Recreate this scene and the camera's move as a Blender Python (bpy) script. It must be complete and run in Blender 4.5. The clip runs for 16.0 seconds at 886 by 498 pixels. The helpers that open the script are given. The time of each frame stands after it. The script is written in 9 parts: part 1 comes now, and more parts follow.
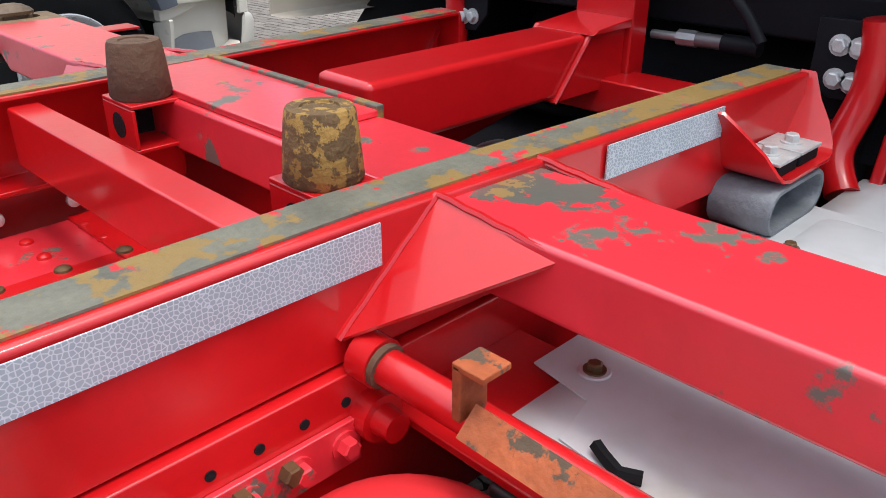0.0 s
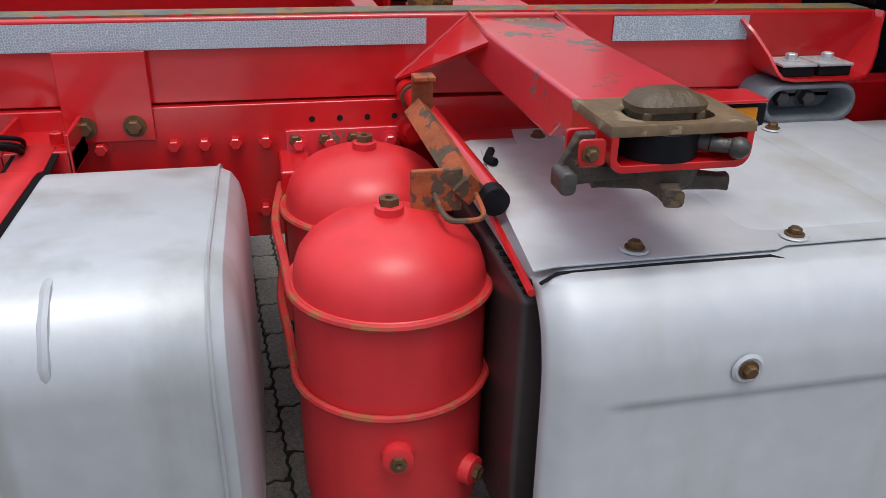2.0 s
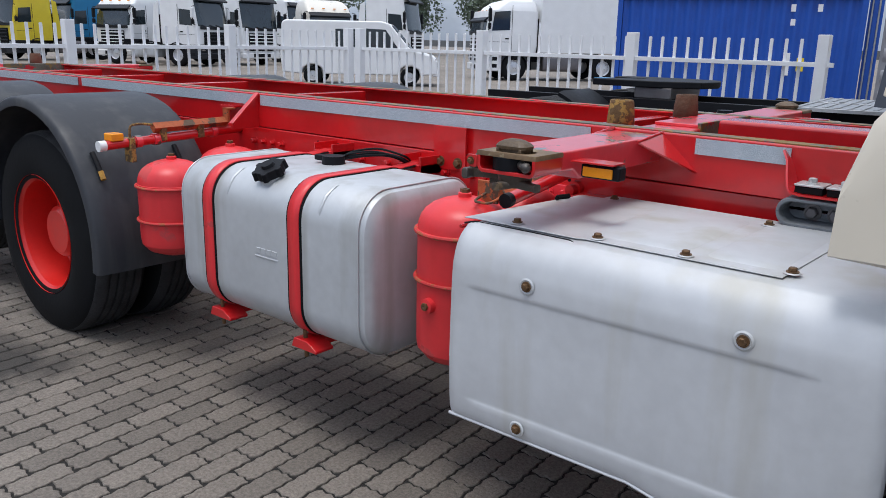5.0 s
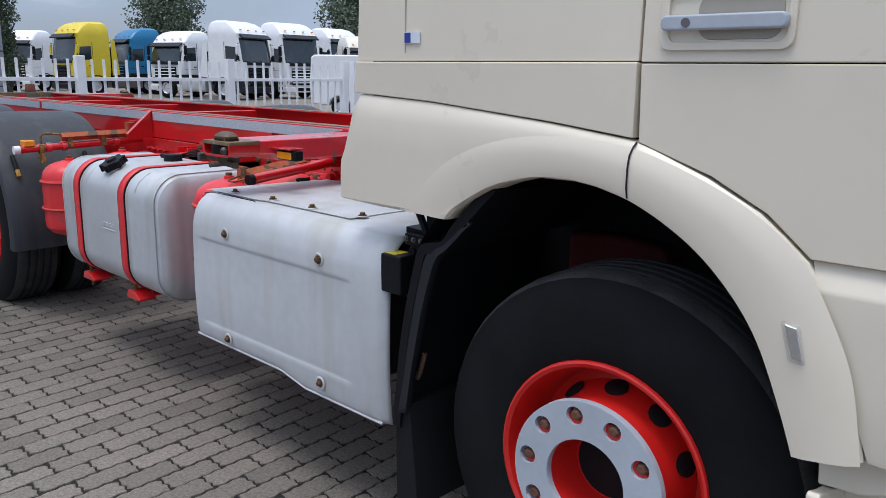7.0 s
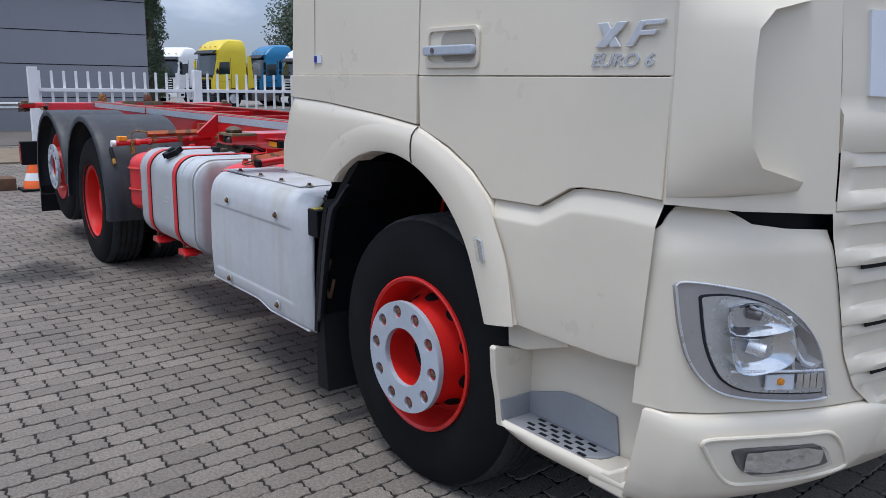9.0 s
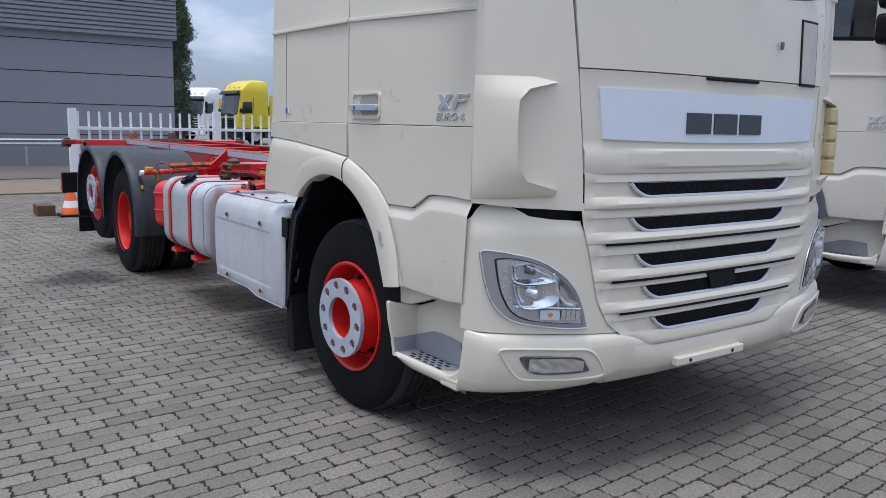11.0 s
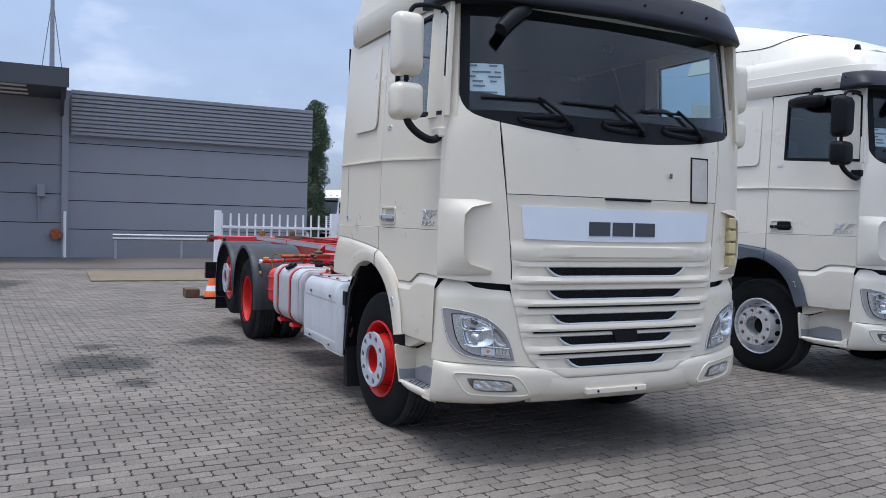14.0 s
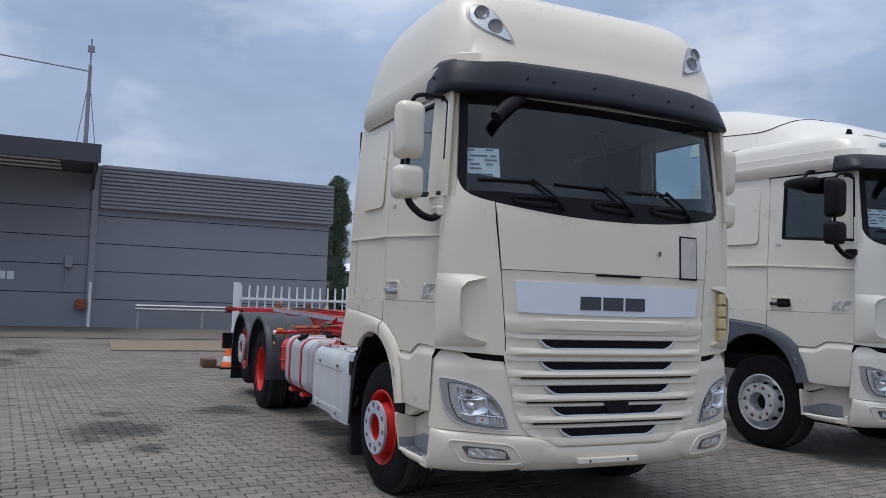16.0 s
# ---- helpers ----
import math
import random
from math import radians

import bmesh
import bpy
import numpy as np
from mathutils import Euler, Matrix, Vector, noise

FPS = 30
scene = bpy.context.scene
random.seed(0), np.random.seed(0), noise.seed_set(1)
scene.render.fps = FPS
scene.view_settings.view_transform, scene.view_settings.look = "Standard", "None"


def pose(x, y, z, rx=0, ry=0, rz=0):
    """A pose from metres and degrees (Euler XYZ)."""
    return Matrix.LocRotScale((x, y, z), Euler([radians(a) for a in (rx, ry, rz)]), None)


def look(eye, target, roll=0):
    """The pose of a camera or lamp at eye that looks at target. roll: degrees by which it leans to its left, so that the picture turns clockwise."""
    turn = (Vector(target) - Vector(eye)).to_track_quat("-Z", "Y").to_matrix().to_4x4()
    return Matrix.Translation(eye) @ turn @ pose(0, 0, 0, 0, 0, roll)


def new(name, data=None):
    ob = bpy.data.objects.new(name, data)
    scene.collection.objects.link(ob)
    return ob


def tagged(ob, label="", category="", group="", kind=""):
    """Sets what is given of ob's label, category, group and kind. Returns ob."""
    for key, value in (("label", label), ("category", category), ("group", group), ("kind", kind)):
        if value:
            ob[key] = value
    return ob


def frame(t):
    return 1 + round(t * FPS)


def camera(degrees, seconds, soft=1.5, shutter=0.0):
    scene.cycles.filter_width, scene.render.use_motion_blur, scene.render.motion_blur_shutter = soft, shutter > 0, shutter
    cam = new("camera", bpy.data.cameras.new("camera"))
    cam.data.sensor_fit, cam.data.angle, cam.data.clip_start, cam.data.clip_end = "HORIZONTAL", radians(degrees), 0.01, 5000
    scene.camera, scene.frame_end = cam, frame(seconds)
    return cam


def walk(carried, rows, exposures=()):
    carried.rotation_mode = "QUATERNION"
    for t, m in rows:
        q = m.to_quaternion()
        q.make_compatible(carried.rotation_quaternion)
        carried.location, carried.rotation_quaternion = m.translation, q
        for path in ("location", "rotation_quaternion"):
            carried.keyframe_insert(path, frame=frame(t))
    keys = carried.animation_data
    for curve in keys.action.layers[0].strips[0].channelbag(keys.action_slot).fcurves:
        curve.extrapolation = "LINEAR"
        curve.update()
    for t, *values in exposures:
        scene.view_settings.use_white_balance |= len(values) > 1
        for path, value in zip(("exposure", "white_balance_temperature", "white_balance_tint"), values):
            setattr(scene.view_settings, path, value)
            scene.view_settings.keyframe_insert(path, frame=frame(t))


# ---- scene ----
cam = camera(58.0, 16.0, 0.6)
PATH = [
    (0, (-2.357, -1.045, 1.549), (-1.082, 0.225, 0.676), 0.3),
    (0.5, (-2.427, -1.374, 1.499), (-1.276, 0.015, 0.635), 1.1),
    (1, (-2.412, -1.674, 1.46), (-1.389, -0.184, 0.604), 1.4),
    (1.5, (-2.332, -1.872, 1.45), (-1.598, -0.225, 0.584), 1.3),
    (2, (-2.161, -2.048, 1.473), (-1.775, -0.285, 0.611), 1.1),
    (2.5, (-1.994, -2.352, 1.488), (-1.962, -0.537, 0.649), 1.1),
    (3, (-1.789, -2.573, 1.478), (-2.134, -0.745, 0.743), 0.8),
    (3.5, (-1.504, -2.757, 1.492), (-2.233, -0.969, 0.971), 0.6),
    (3.7, (-1.373, -2.84, 1.484), (-2.233, -1.11, 0.965), 0.8),
    (5.8, (0.172, -2.929, 1.498), (-1.11, -1.471, 1.018), 1.0),
    (6, (0.334, -2.867, 1.5), (-0.954, -1.409, 1.035), 0.9),
    (6.5, (0.7, -2.805, 1.486), (-0.611, -1.361, 1.042), 0.8),
    (7, (1.042, -2.777, 1.465), (-0.314, -1.372, 1.033), 0.8),
    (7.5, (1.4, -2.681, 1.442), (0.005, -1.314, 1.012), 0.8),
    (8, (1.705, -2.636, 1.478), (0.221, -1.369, 1.036), 0.5),
    (8.5, (2.001, -2.707, 1.474), (0.452, -1.513, 1.055), 0.6),
    (9, (2.345, -2.795, 1.463), (0.778, -1.619, 1.06), 0.9),
    (9.5, (2.735, -2.828, 1.462), (1.158, -1.66, 1.073), 1.3),
    (9.7, (2.862, -2.868, 1.469), (1.283, -1.703, 1.086), 1.4),
    (11.8, (4.173, -3.275, 1.502), (2.548, -2.131, 1.274), 1.7),
    (12, (4.305, -3.291, 1.502), (2.683, -2.139, 1.299), 1.8),
    (12.5, (4.628, -3.322, 1.51), (3.007, -2.165, 1.323), 1.8),
    (13, (5.011, -3.377, 1.492), (3.393, -2.214, 1.315), 1.9),
    (13.5, (5.36, -3.396, 1.54), (3.713, -2.271, 1.378), 1.9),
    (14, (5.664, -3.4, 1.553), (3.866, -2.528, 1.481), 1.6),
    (14.5, (5.845, -3.459, 1.562), (4.031, -2.616, 1.538), 1.8),
    (15, (5.922, -3.49, 1.557), (4.106, -2.656, 1.632), 2.0),
    (15.5, (5.976, -3.423, 1.555), (4.157, -2.597, 1.649), 2.1),
    (16, (5.999, -3.387, 1.551), (4.177, -2.57, 1.663), 2.2),
]
walk(cam, [(t, look(e, g, r)) for t, e, g, r in PATH], ((0, 0.46, 6500, 9), (0.6, 0.40, 6500, 9), (1.0, 0.08, 6450, 9), (1.5, -0.14, 6430, 10), (2.5, -0.12, 6400, 10), (3.5, -0.05, 6350, 10), (9, -0.08, 5950, 11), (14, 0.04, 5900, 11), (15, -0.21, 6000, 11), (16, -0.37, 6080, 10)))

# ---- world, sun and exposure ----
SUN_EL, SUN_AZ = radians(75), Vector((0.05, -0.60, 0))
world = bpy.data.worlds.new("sky")
scene.world = world
world.use_nodes = True
wn, wl = world.node_tree.nodes, world.node_tree.links
sky = wn.new("ShaderNodeTexSky")
sky.sky_type, sky.sun_disc = "NISHITA", False
sky.sun_elevation, sky.sun_rotation = SUN_EL, math.atan2(SUN_AZ.x, SUN_AZ.y)
sky.air_density, sky.dust_density, sky.ozone_density = 1.0, 2.5, 1.5
# broken cloud in front of the blue
wtc = wn.new("ShaderNodeTexCoord")
wmap = wn.new("ShaderNodeMapping")
wmap.inputs["Scale"].default_value = (1.0, 1.0, 2.2)
wnoise = wn.new("ShaderNodeTexNoise")
wnoise.inputs["Scale"].default_value, wnoise.inputs["Detail"].default_value = 2.6, 8
wnoise.inputs["Roughness"].default_value = 0.55
wramp = wn.new("ShaderNodeValToRGB")
wramp.color_ramp.elements[0].position, wramp.color_ramp.elements[1].position = 0.40, 0.72
wramp.color_ramp.elements[0].color, wramp.color_ramp.elements[1].color = (0.55, 0.55, 0.55, 1), (1, 1, 1, 1)
# an overcast sky is brighter overhead than at the horizon
wsep = wn.new("ShaderNodeSeparateXYZ")
wl.new(wtc.outputs["Generated"], wsep.inputs[0])
wgrad = wn.new("ShaderNodeValToRGB")
wgrad.color_ramp.elements[0].color = (4.6, 5.3, 6.6, 1)
wgrad.color_ramp.elements[1].color = (19.0, 19.5, 20.5, 1)
e = wgrad.color_ramp.elements.new(0.30)
e.color = (5.4, 6.6, 8.8, 1)
wl.new(wsep.outputs["Z"], wgrad.inputs["Fac"])
wmix = wn.new("ShaderNodeMixRGB")
wl.new(wgrad.outputs["Color"], wmix.inputs[2])
wl.new(wtc.outputs["Generated"], wmap.inputs["Vector"])
wl.new(wmap.outputs["Vector"], wnoise.inputs["Vector"])
wl.new(wnoise.outputs["Fac"], wramp.inputs["Fac"])
wl.new(wramp.outputs["Color"], wmix.inputs["Fac"])
wl.new(sky.outputs["Color"], wmix.inputs[1])
wpuff = wn.new("ShaderNodeTexNoise")
wpuff.inputs["Scale"].default_value, wpuff.inputs["Detail"].default_value = 5.0, 9
wl.new(wmap.outputs["Vector"], wpuff.inputs["Vector"])
wpr = wn.new("ShaderNodeMapRange")
wpr.inputs["From Min"].default_value, wpr.inputs["From Max"].default_value = 0.54, 0.72
wpr.inputs["To Max"].default_value = 0.55
wl.new(wpuff.outputs["Fac"], wpr.inputs["Value"])
wmix2 = wn.new("ShaderNodeMixRGB")
wmix2.inputs[2].default_value = (10.0, 10.2, 10.6, 1)
wl.new(wpr.outputs[0], wmix2.inputs["Fac"])
wl.new(wmix.outputs["Color"], wmix2.inputs[1])
wl.new(wmix2.outputs["Color"], wn["Background"].inputs["Color"])
wn["Background"].inputs["Strength"].default_value = 0.105
sun = new("sun", bpy.data.lights.new("sun", "SUN"))
sun.data.energy, sun.data.angle, sun.data.color = 1.75, radians(22), (1.0, 0.96, 0.9)
sun.matrix_world = look(Vector((SUN_AZ.x, SUN_AZ.y, 0)).normalized() * math.cos(SUN_EL) * 30 + Vector((0, 0, 30 * math.sin(SUN_EL))), (0, 0, 0))


# ---- materials ----
def mat(name, col, rough=0.5, metal=0.0, var=0.12, scale=6.0, bump=0.0, bscale=60.0, coat=0.0, wear=None, wear_amt=0.6, wear_scale=9.0, isl=0.0, rvar=0.1, trans=0.0, coat_rough=0.25):
    m = bpy.data.materials.new(name)
    m.use_nodes = True
    n, l = m.node_tree.nodes, m.node_tree.links
    b = n["Principled BSDF"]
    b.inputs["Roughness"].default_value, b.inputs["Metallic"].default_value = rough, metal
    b.inputs["Coat Weight"].default_value, b.inputs["Coat Roughness"].default_value = coat, coat_rough
    b.inputs["Transmission Weight"].default_value = trans
    tc = n.new("ShaderNodeTexCoord")
    big = n.new("ShaderNodeTexNoise")
    big.inputs["Scale"].default_value, big.inputs["Detail"].default_value = scale, 6
    fine = n.new("ShaderNodeTexNoise")
    fine.inputs["Scale"].default_value, fine.inputs["Detail"].default_value = scale * 9, 4
    l.new(tc.outputs["Object"], big.inputs["Vector"])
    l.new(tc.outputs["Object"], fine.inputs["Vector"])
    add = n.new("ShaderNodeMath")
    add.operation = "MULTIPLY_ADD"
    l.new(fine.outputs["Fac"], add.inputs[0])
    add.inputs[1].default_value = 0.4
    l.new(big.outputs["Fac"], add.inputs[2])
    mr = n.new("ShaderNodeMapRange")
    mr.inputs["From Min"].default_value, mr.inputs["From Max"].default_value = 0.4, 1.0
    mr.inputs["To Min"].default_value, mr.inputs["To Max"].default_value = 1 - var, 1 + var
    l.new(add.outputs[0], mr.inputs["Value"])
    hsv = n.new("ShaderNodeHueSaturation")
    hsv.inputs["Color"].default_value = (*col, 1)
    l.new(mr.outputs[0], hsv.inputs["Value"])
    out = hsv.outputs["Color"]
    if isl:
        geo = n.new("ShaderNodeNewGeometry")
        oi = n.new("ShaderNodeObjectInfo")
        sm = n.new("ShaderNodeMath")
        sm.operation = "ADD"
        l.new(geo.outputs["Random Per Island"], sm.inputs[0])
        l.new(oi.outputs["Random"], sm.inputs[1])
        fr = n.new("ShaderNodeMath")
        fr.operation = "FRACT"
        l.new(sm.outputs[0], fr.inputs[0])
        ir = n.new("ShaderNodeMapRange")
        ir.inputs["To Min"].default_value, ir.inputs["To Max"].default_value = 1 - isl, 1 + isl
        l.new(fr.outputs[0], ir.inputs["Value"])
        h2 = n.new("ShaderNodeHueSaturation")
        l.new(out, h2.inputs["Color"])
        l.new(ir.outputs[0], h2.inputs["Value"])
        out = h2.outputs["Color"]
    if wear:
        wno = n.new("ShaderNodeTexNoise")
        wno.inputs["Scale"].default_value, wno.inputs["Detail"].default_value = wear_scale, 7
        wno.inputs["Roughness"].default_value = 0.62
        l.new(tc.outputs["Object"], wno.inputs["Vector"])
        wr = n.new("ShaderNodeValToRGB")
        wr.color_ramp.elements[0].position, wr.color_ramp.elements[1].position = wear_amt, wear_amt + 0.025
        l.new(wno.outputs["Fac"], wr.inputs["Fac"])
        mx = n.new("ShaderNodeMixRGB")
        l.new(wr.outputs["Color"], mx.inputs[0])
        l.new(out, mx.inputs[1])
        mx.inputs[2].default_value = (*wear, 1)
        out = mx.outputs[0]
        rr = n.new("ShaderNodeMapRange")
        rr.inputs["To Min"].default_value, rr.inputs["To Max"].default_value = rough, 0.8
        l.new(wr.outputs["Color"], rr.inputs["Value"])
        l.new(rr.outputs[0], b.inputs["Roughness"])
    elif rvar:
        rr = n.new("ShaderNodeMapRange")
        rr.inputs["From Min"].default_value, rr.inputs["From Max"].default_value = 0.3, 1.1
        rr.inputs["To Min"].default_value, rr.inputs["To Max"].default_value = max(0.02, rough - rvar), min(1, rough + rvar)
        l.new(add.outputs[0], rr.inputs["Value"])
        l.new(rr.outputs[0], b.inputs["Roughness"])
    l.new(out, b.inputs["Base Color"])
    if bump:
        bn = n.new("ShaderNodeTexNoise")
        bn.inputs["Scale"].default_value, bn.inputs["Detail"].default_value = bscale, 5
        l.new(tc.outputs["Object"], bn.inputs["Vector"])
        bp = n.new("ShaderNodeBump")
        bp.inputs["Strength"].default_value, bp.inputs["Distance"].default_value = bump, 0.01
        l.new(bn.outputs["Fac"], bp.inputs["Height"])
        l.new(bp.outputs["Normal"], b.inputs["Normal"])
    return m


def gloss(m, level):
    m.node_tree.nodes["Principled BSDF"].inputs["Specular IOR Level"].default_value = level
    return m


RED = gloss(mat("red_paint", (0.56, 0.005, 0.008), 0.40, var=0.16, scale=4, bump=0.05, bscale=30, coat=1.0, coat_rough=0.12), 0.4)
REDWORN = gloss(mat("chipped_red_paint", (0.73, 0.026, 0.042), 0.44, var=0.12, scale=4, bump=0.06, wear=(0.13, 0.12, 0.095), wear_amt=0.592, wear_scale=7.5, coat=1.0, coat_rough=0.22), 0.6)
REDEDGE = mat("worn_flange", (0.135, 0.130, 0.100), 0.60, var=0.45, scale=14, bump=0.3, wear=(0.56, 0.02, 0.03), wear_amt=0.555, wear_scale=10)
REDFLAT = mat("faded_red_primer", (0.70, 0.032, 0.038), 0.38, var=0.12, scale=3, bump=0.04, wear=(0.54, 0.060, 0.060), wear_amt=0.60, wear_scale=3.5)
for m_, ior in ((RED, 1.5), (REDWORN, 1.72)):
    m_.node_tree.nodes["Principled BSDF"].inputs["Coat IOR"].default_value = ior


def patches(m, tint, amount, size, spots=(), lift=0.30):
    """Ragged patches of another colour; spots are places (x, y, radius) where they gather."""
    n, l = m.node_tree.nodes, m.node_tree.links
    b = n["Principled BSDF"]
    col = b.inputs["Base Color"].links[0].from_socket
    geo = n.new("ShaderNodeNewGeometry")
    no = n.new("ShaderNodeTexNoise")
    no.inputs["Scale"].default_value, no.inputs["Detail"].default_value = size, 7
    no.inputs["Roughness"].default_value = 0.6
    l.new(geo.outputs["Position"], no.inputs["Vector"])
    val = no.outputs["Fac"]
    for x, y, r in spots:
        flat = n.new("ShaderNodeVectorMath")
        flat.operation = "MULTIPLY"
        flat.inputs[1].default_value = (1, 1, 0)
        l.new(geo.outputs["Position"], flat.inputs[0])
        di = n.new("ShaderNodeVectorMath")
        di.operation = "DISTANCE"
        di.inputs[1].default_value = (x, y, 0)
        l.new(flat.outputs[0], di.inputs[0])
        mr = n.new("ShaderNodeMapRange")
        mr.inputs["From Max"].default_value = r
        mr.inputs["To Min"].default_value, mr.inputs["To Max"].default_value = lift, 0.0
        l.new(di.outputs["Value"], mr.inputs["Value"])
        ad = n.new("ShaderNodeMath")
        ad.operation = "ADD"
        l.new(val, ad.inputs[0])
        l.new(mr.outputs[0], ad.inputs[1])
        val = ad.outputs[0]
    ra = n.new("ShaderNodeMapRange")
    ra.inputs["From Min"].default_value, ra.inputs["From Max"].default_value = amount, amount + 0.03
    l.new(val, ra.inputs["Value"])
    mx = n.new("ShaderNodeMixRGB")
    l.new(ra.outputs[0], mx.inputs[0])
    l.new(col, mx.inputs[1])
    mx.inputs[2].default_value = (*tint, 1)
    l.new(mx.outputs[0], b.inputs["Base Color"])
    coat = b.inputs["Coat Weight"].default_value
    if coat:
        off = n.new("ShaderNodeMapRange")
        off.inputs["To Min"].default_value, off.inputs["To Max"].default_value = coat, 0.0
        l.new(ra.outputs[0], off.inputs["Value"])
        l.new(off.outputs[0], b.inputs["Coat Weight"])


patches(REDEDGE, (0.24, 0.150, 0.045), 0.545, 16.0, ((-1.2, -0.42, 0.55),), 0.12)
patches(REDWORN, (0.120, 0.118, 0.098), 0.70, 22.0, ((-1.665, -0.475, 0.115), (-1.64, -0.55, 0.07), (-1.66, -1.06, 0.075)))
patches(REDWORN, (0.26, 0.165, 0.060), 0.70, 30.0, ((-1.69, -0.47, 0.045), (-1.64, -0.48, 0.045), (-1.66, -1.10, 0.05)))
RUST = mat("rusty_iron", (0.13, 0.075, 0.030), 0.8, var=0.5, scale=14, bump=0.5, bscale=90, wear=(0.34, 0.20, 0.05), wear_amt=0.52, wear_scale=48)
RUSTRED = mat("rust_orange_iron", (0.36, 0.085, 0.025), 0.7, var=0.4, scale=12, bump=0.4, wear=(0.10, 0.065, 0.04), wear_amt=0.53, wear_scale=16)
RUSTBUF = mat("brown_rust", (0.115, 0.062, 0.036), 0.85, var=0.35, scale=12, bump=0.5)
RIVET = mat("yellowish_steel_bolt", (0.15, 0.085, 0.04), 0.55, 0.5, var=0.4, scale=40)
CREAM = mat("cream_paint", (0.725, 0.66, 0.545), 0.30, var=0.03, scale=2.0, bump=0.015, bscale=25, coat=0.35, rvar=0.06)
CREAM2 = mat("cream_paint_neighbour", (0.72, 0.685, 0.605), 0.3, var=0.03, scale=2.0, coat=0.35, rvar=0.06)
SILVER = mat("brushed_aluminium", (0.51, 0.53, 0.55), 0.44, 0.25, var=0.14, scale=3, bump=0.05, bscale=40)
ALUPLATE = mat("dull_aluminium_cover", (0.56, 0.575, 0.595), 0.54, 0.22, var=0.14, scale=2.4, bump=0.08, bscale=9)
BOXSTEEL = mat("brown_black_box_steel", (0.060, 0.048, 0.048), 0.40, 0.2, var=0.25, scale=5, bump=0.05, bscale=20)
DARKSTEEL = mat("dark_steel", (0.16, 0.15, 0.155), 0.45, 0.6, var=0.2, scale=6)
RUBBER = gloss(mat("tyre_rubber", (0.009, 0.0095, 0.0108), 0.75, var=0.35, scale=7, bump=0.12, bscale=40), 0.12)
BLACK = gloss(mat("black_plastic", (0.009, 0.0095, 0.012), 0.5, var=0.2, scale=8, bump=0.1), 0.14)
PITCH = gloss(mat("matt_black_plastic", (0.010, 0.010, 0.012), 0.75, var=0.2, scale=8, bump=0.2, bscale=180), 0.2)
FENDER = gloss(mat("dark_grey_mudguard_plastic", (0.040, 0.043, 0.050), 0.45, var=0.15, scale=4, bump=0.05), 0.25)
STEPGREY = mat("mid_grey_step_plastic", (0.27, 0.28, 0.30), 0.55, var=0.12, scale=6)
RIM = mat("red_rim_paint", (0.62, 0.016, 0.012), 0.34, var=0.12, scale=6, coat=0.2)
RING = mat("grey_nut_ring", (0.42, 0.46, 0.52), 0.45, var=0.12, scale=7)
def streaks(m, tint, amount, size):
    """Run-off streaks: vertical smears of dirt, stretched along z."""
    n, l = m.node_tree.nodes, m.node_tree.links
    b = n["Principled BSDF"]
    col = b.inputs["Base Color"].links[0].from_socket
    geo = n.new("ShaderNodeNewGeometry")
    mp = n.new("ShaderNodeMapping")
    mp.inputs["Scale"].default_value = (size, size, size * 0.10)
    l.new(geo.outputs["Position"], mp.inputs["Vector"])
    no = n.new("ShaderNodeTexNoise")
    no.inputs["Scale"].default_value, no.inputs["Detail"].default_value = 1.0, 5
    l.new(mp.outputs["Vector"], no.inputs["Vector"])
    mr = n.new("ShaderNodeMapRange")
    mr.inputs["From Min"].default_value, mr.inputs["From Max"].default_value = 0.50, 0.72
    mr.inputs["To Min"].default_value, mr.inputs["To Max"].default_value = 0.0, amount
    l.new(no.outputs["Fac"], mr.inputs["Value"])
    mx = n.new("ShaderNodeMixRGB")
    l.new(mr.outputs[0], mx.inputs[0])
    l.new(col, mx.inputs[1])
    mx.inputs[2].default_value = (*tint, 1)
    l.new(mx.outputs[0], b.inputs["Base Color"])


streaks(SILVER, (0.34, 0.34, 0.32), 0.75, 9.0)
streaks(ALUPLATE, (0.42, 0.40, 0.33), 0.55, 7.0)
streaks(REDFLAT, (0.46, 0.014, 0.016), 0.45, 11.0)
streaks(FENDER, (0.10, 0.10, 0.10), 0.5, 9.0)
TAPE = mat("reflective_tape", (0.32, 0.38, 0.43), 0.35, var=0.08, scale=10)


def honeycomb(m, size, line):
    """Fine cell lines pressed into the reflective tape."""
    n, l = m.node_tree.nodes, m.node_tree.links
    b = n["Principled BSDF"]
    col = b.inputs["Base Color"].links[0].from_socket
    geo = n.new("ShaderNodeNewGeometry")
    vo = n.new("ShaderNodeTexVoronoi")
    vo.feature = "DISTANCE_TO_EDGE"
    vo.inputs["Scale"].default_value, vo.inputs["Randomness"].default_value = size, 0.8
    l.new(geo.outputs["Position"], vo.inputs["Vector"])
    mr = n.new("ShaderNodeMapRange")
    mr.inputs["From Min"].default_value, mr.inputs["From Max"].default_value = 0.04, 0.14
    mr.inputs["To Min"].default_value, mr.inputs["To Max"].default_value = 1, 0
    l.new(vo.outputs["Distance"], mr.inputs["Value"])
    mx = n.new("ShaderNodeMixRGB")
    l.new(mr.outputs[0], mx.inputs[0])
    l.new(col, mx.inputs[1])
    mx.inputs[2].default_value = (*line, 1)
    l.new(mx.outputs[0], b.inputs["Base Color"])


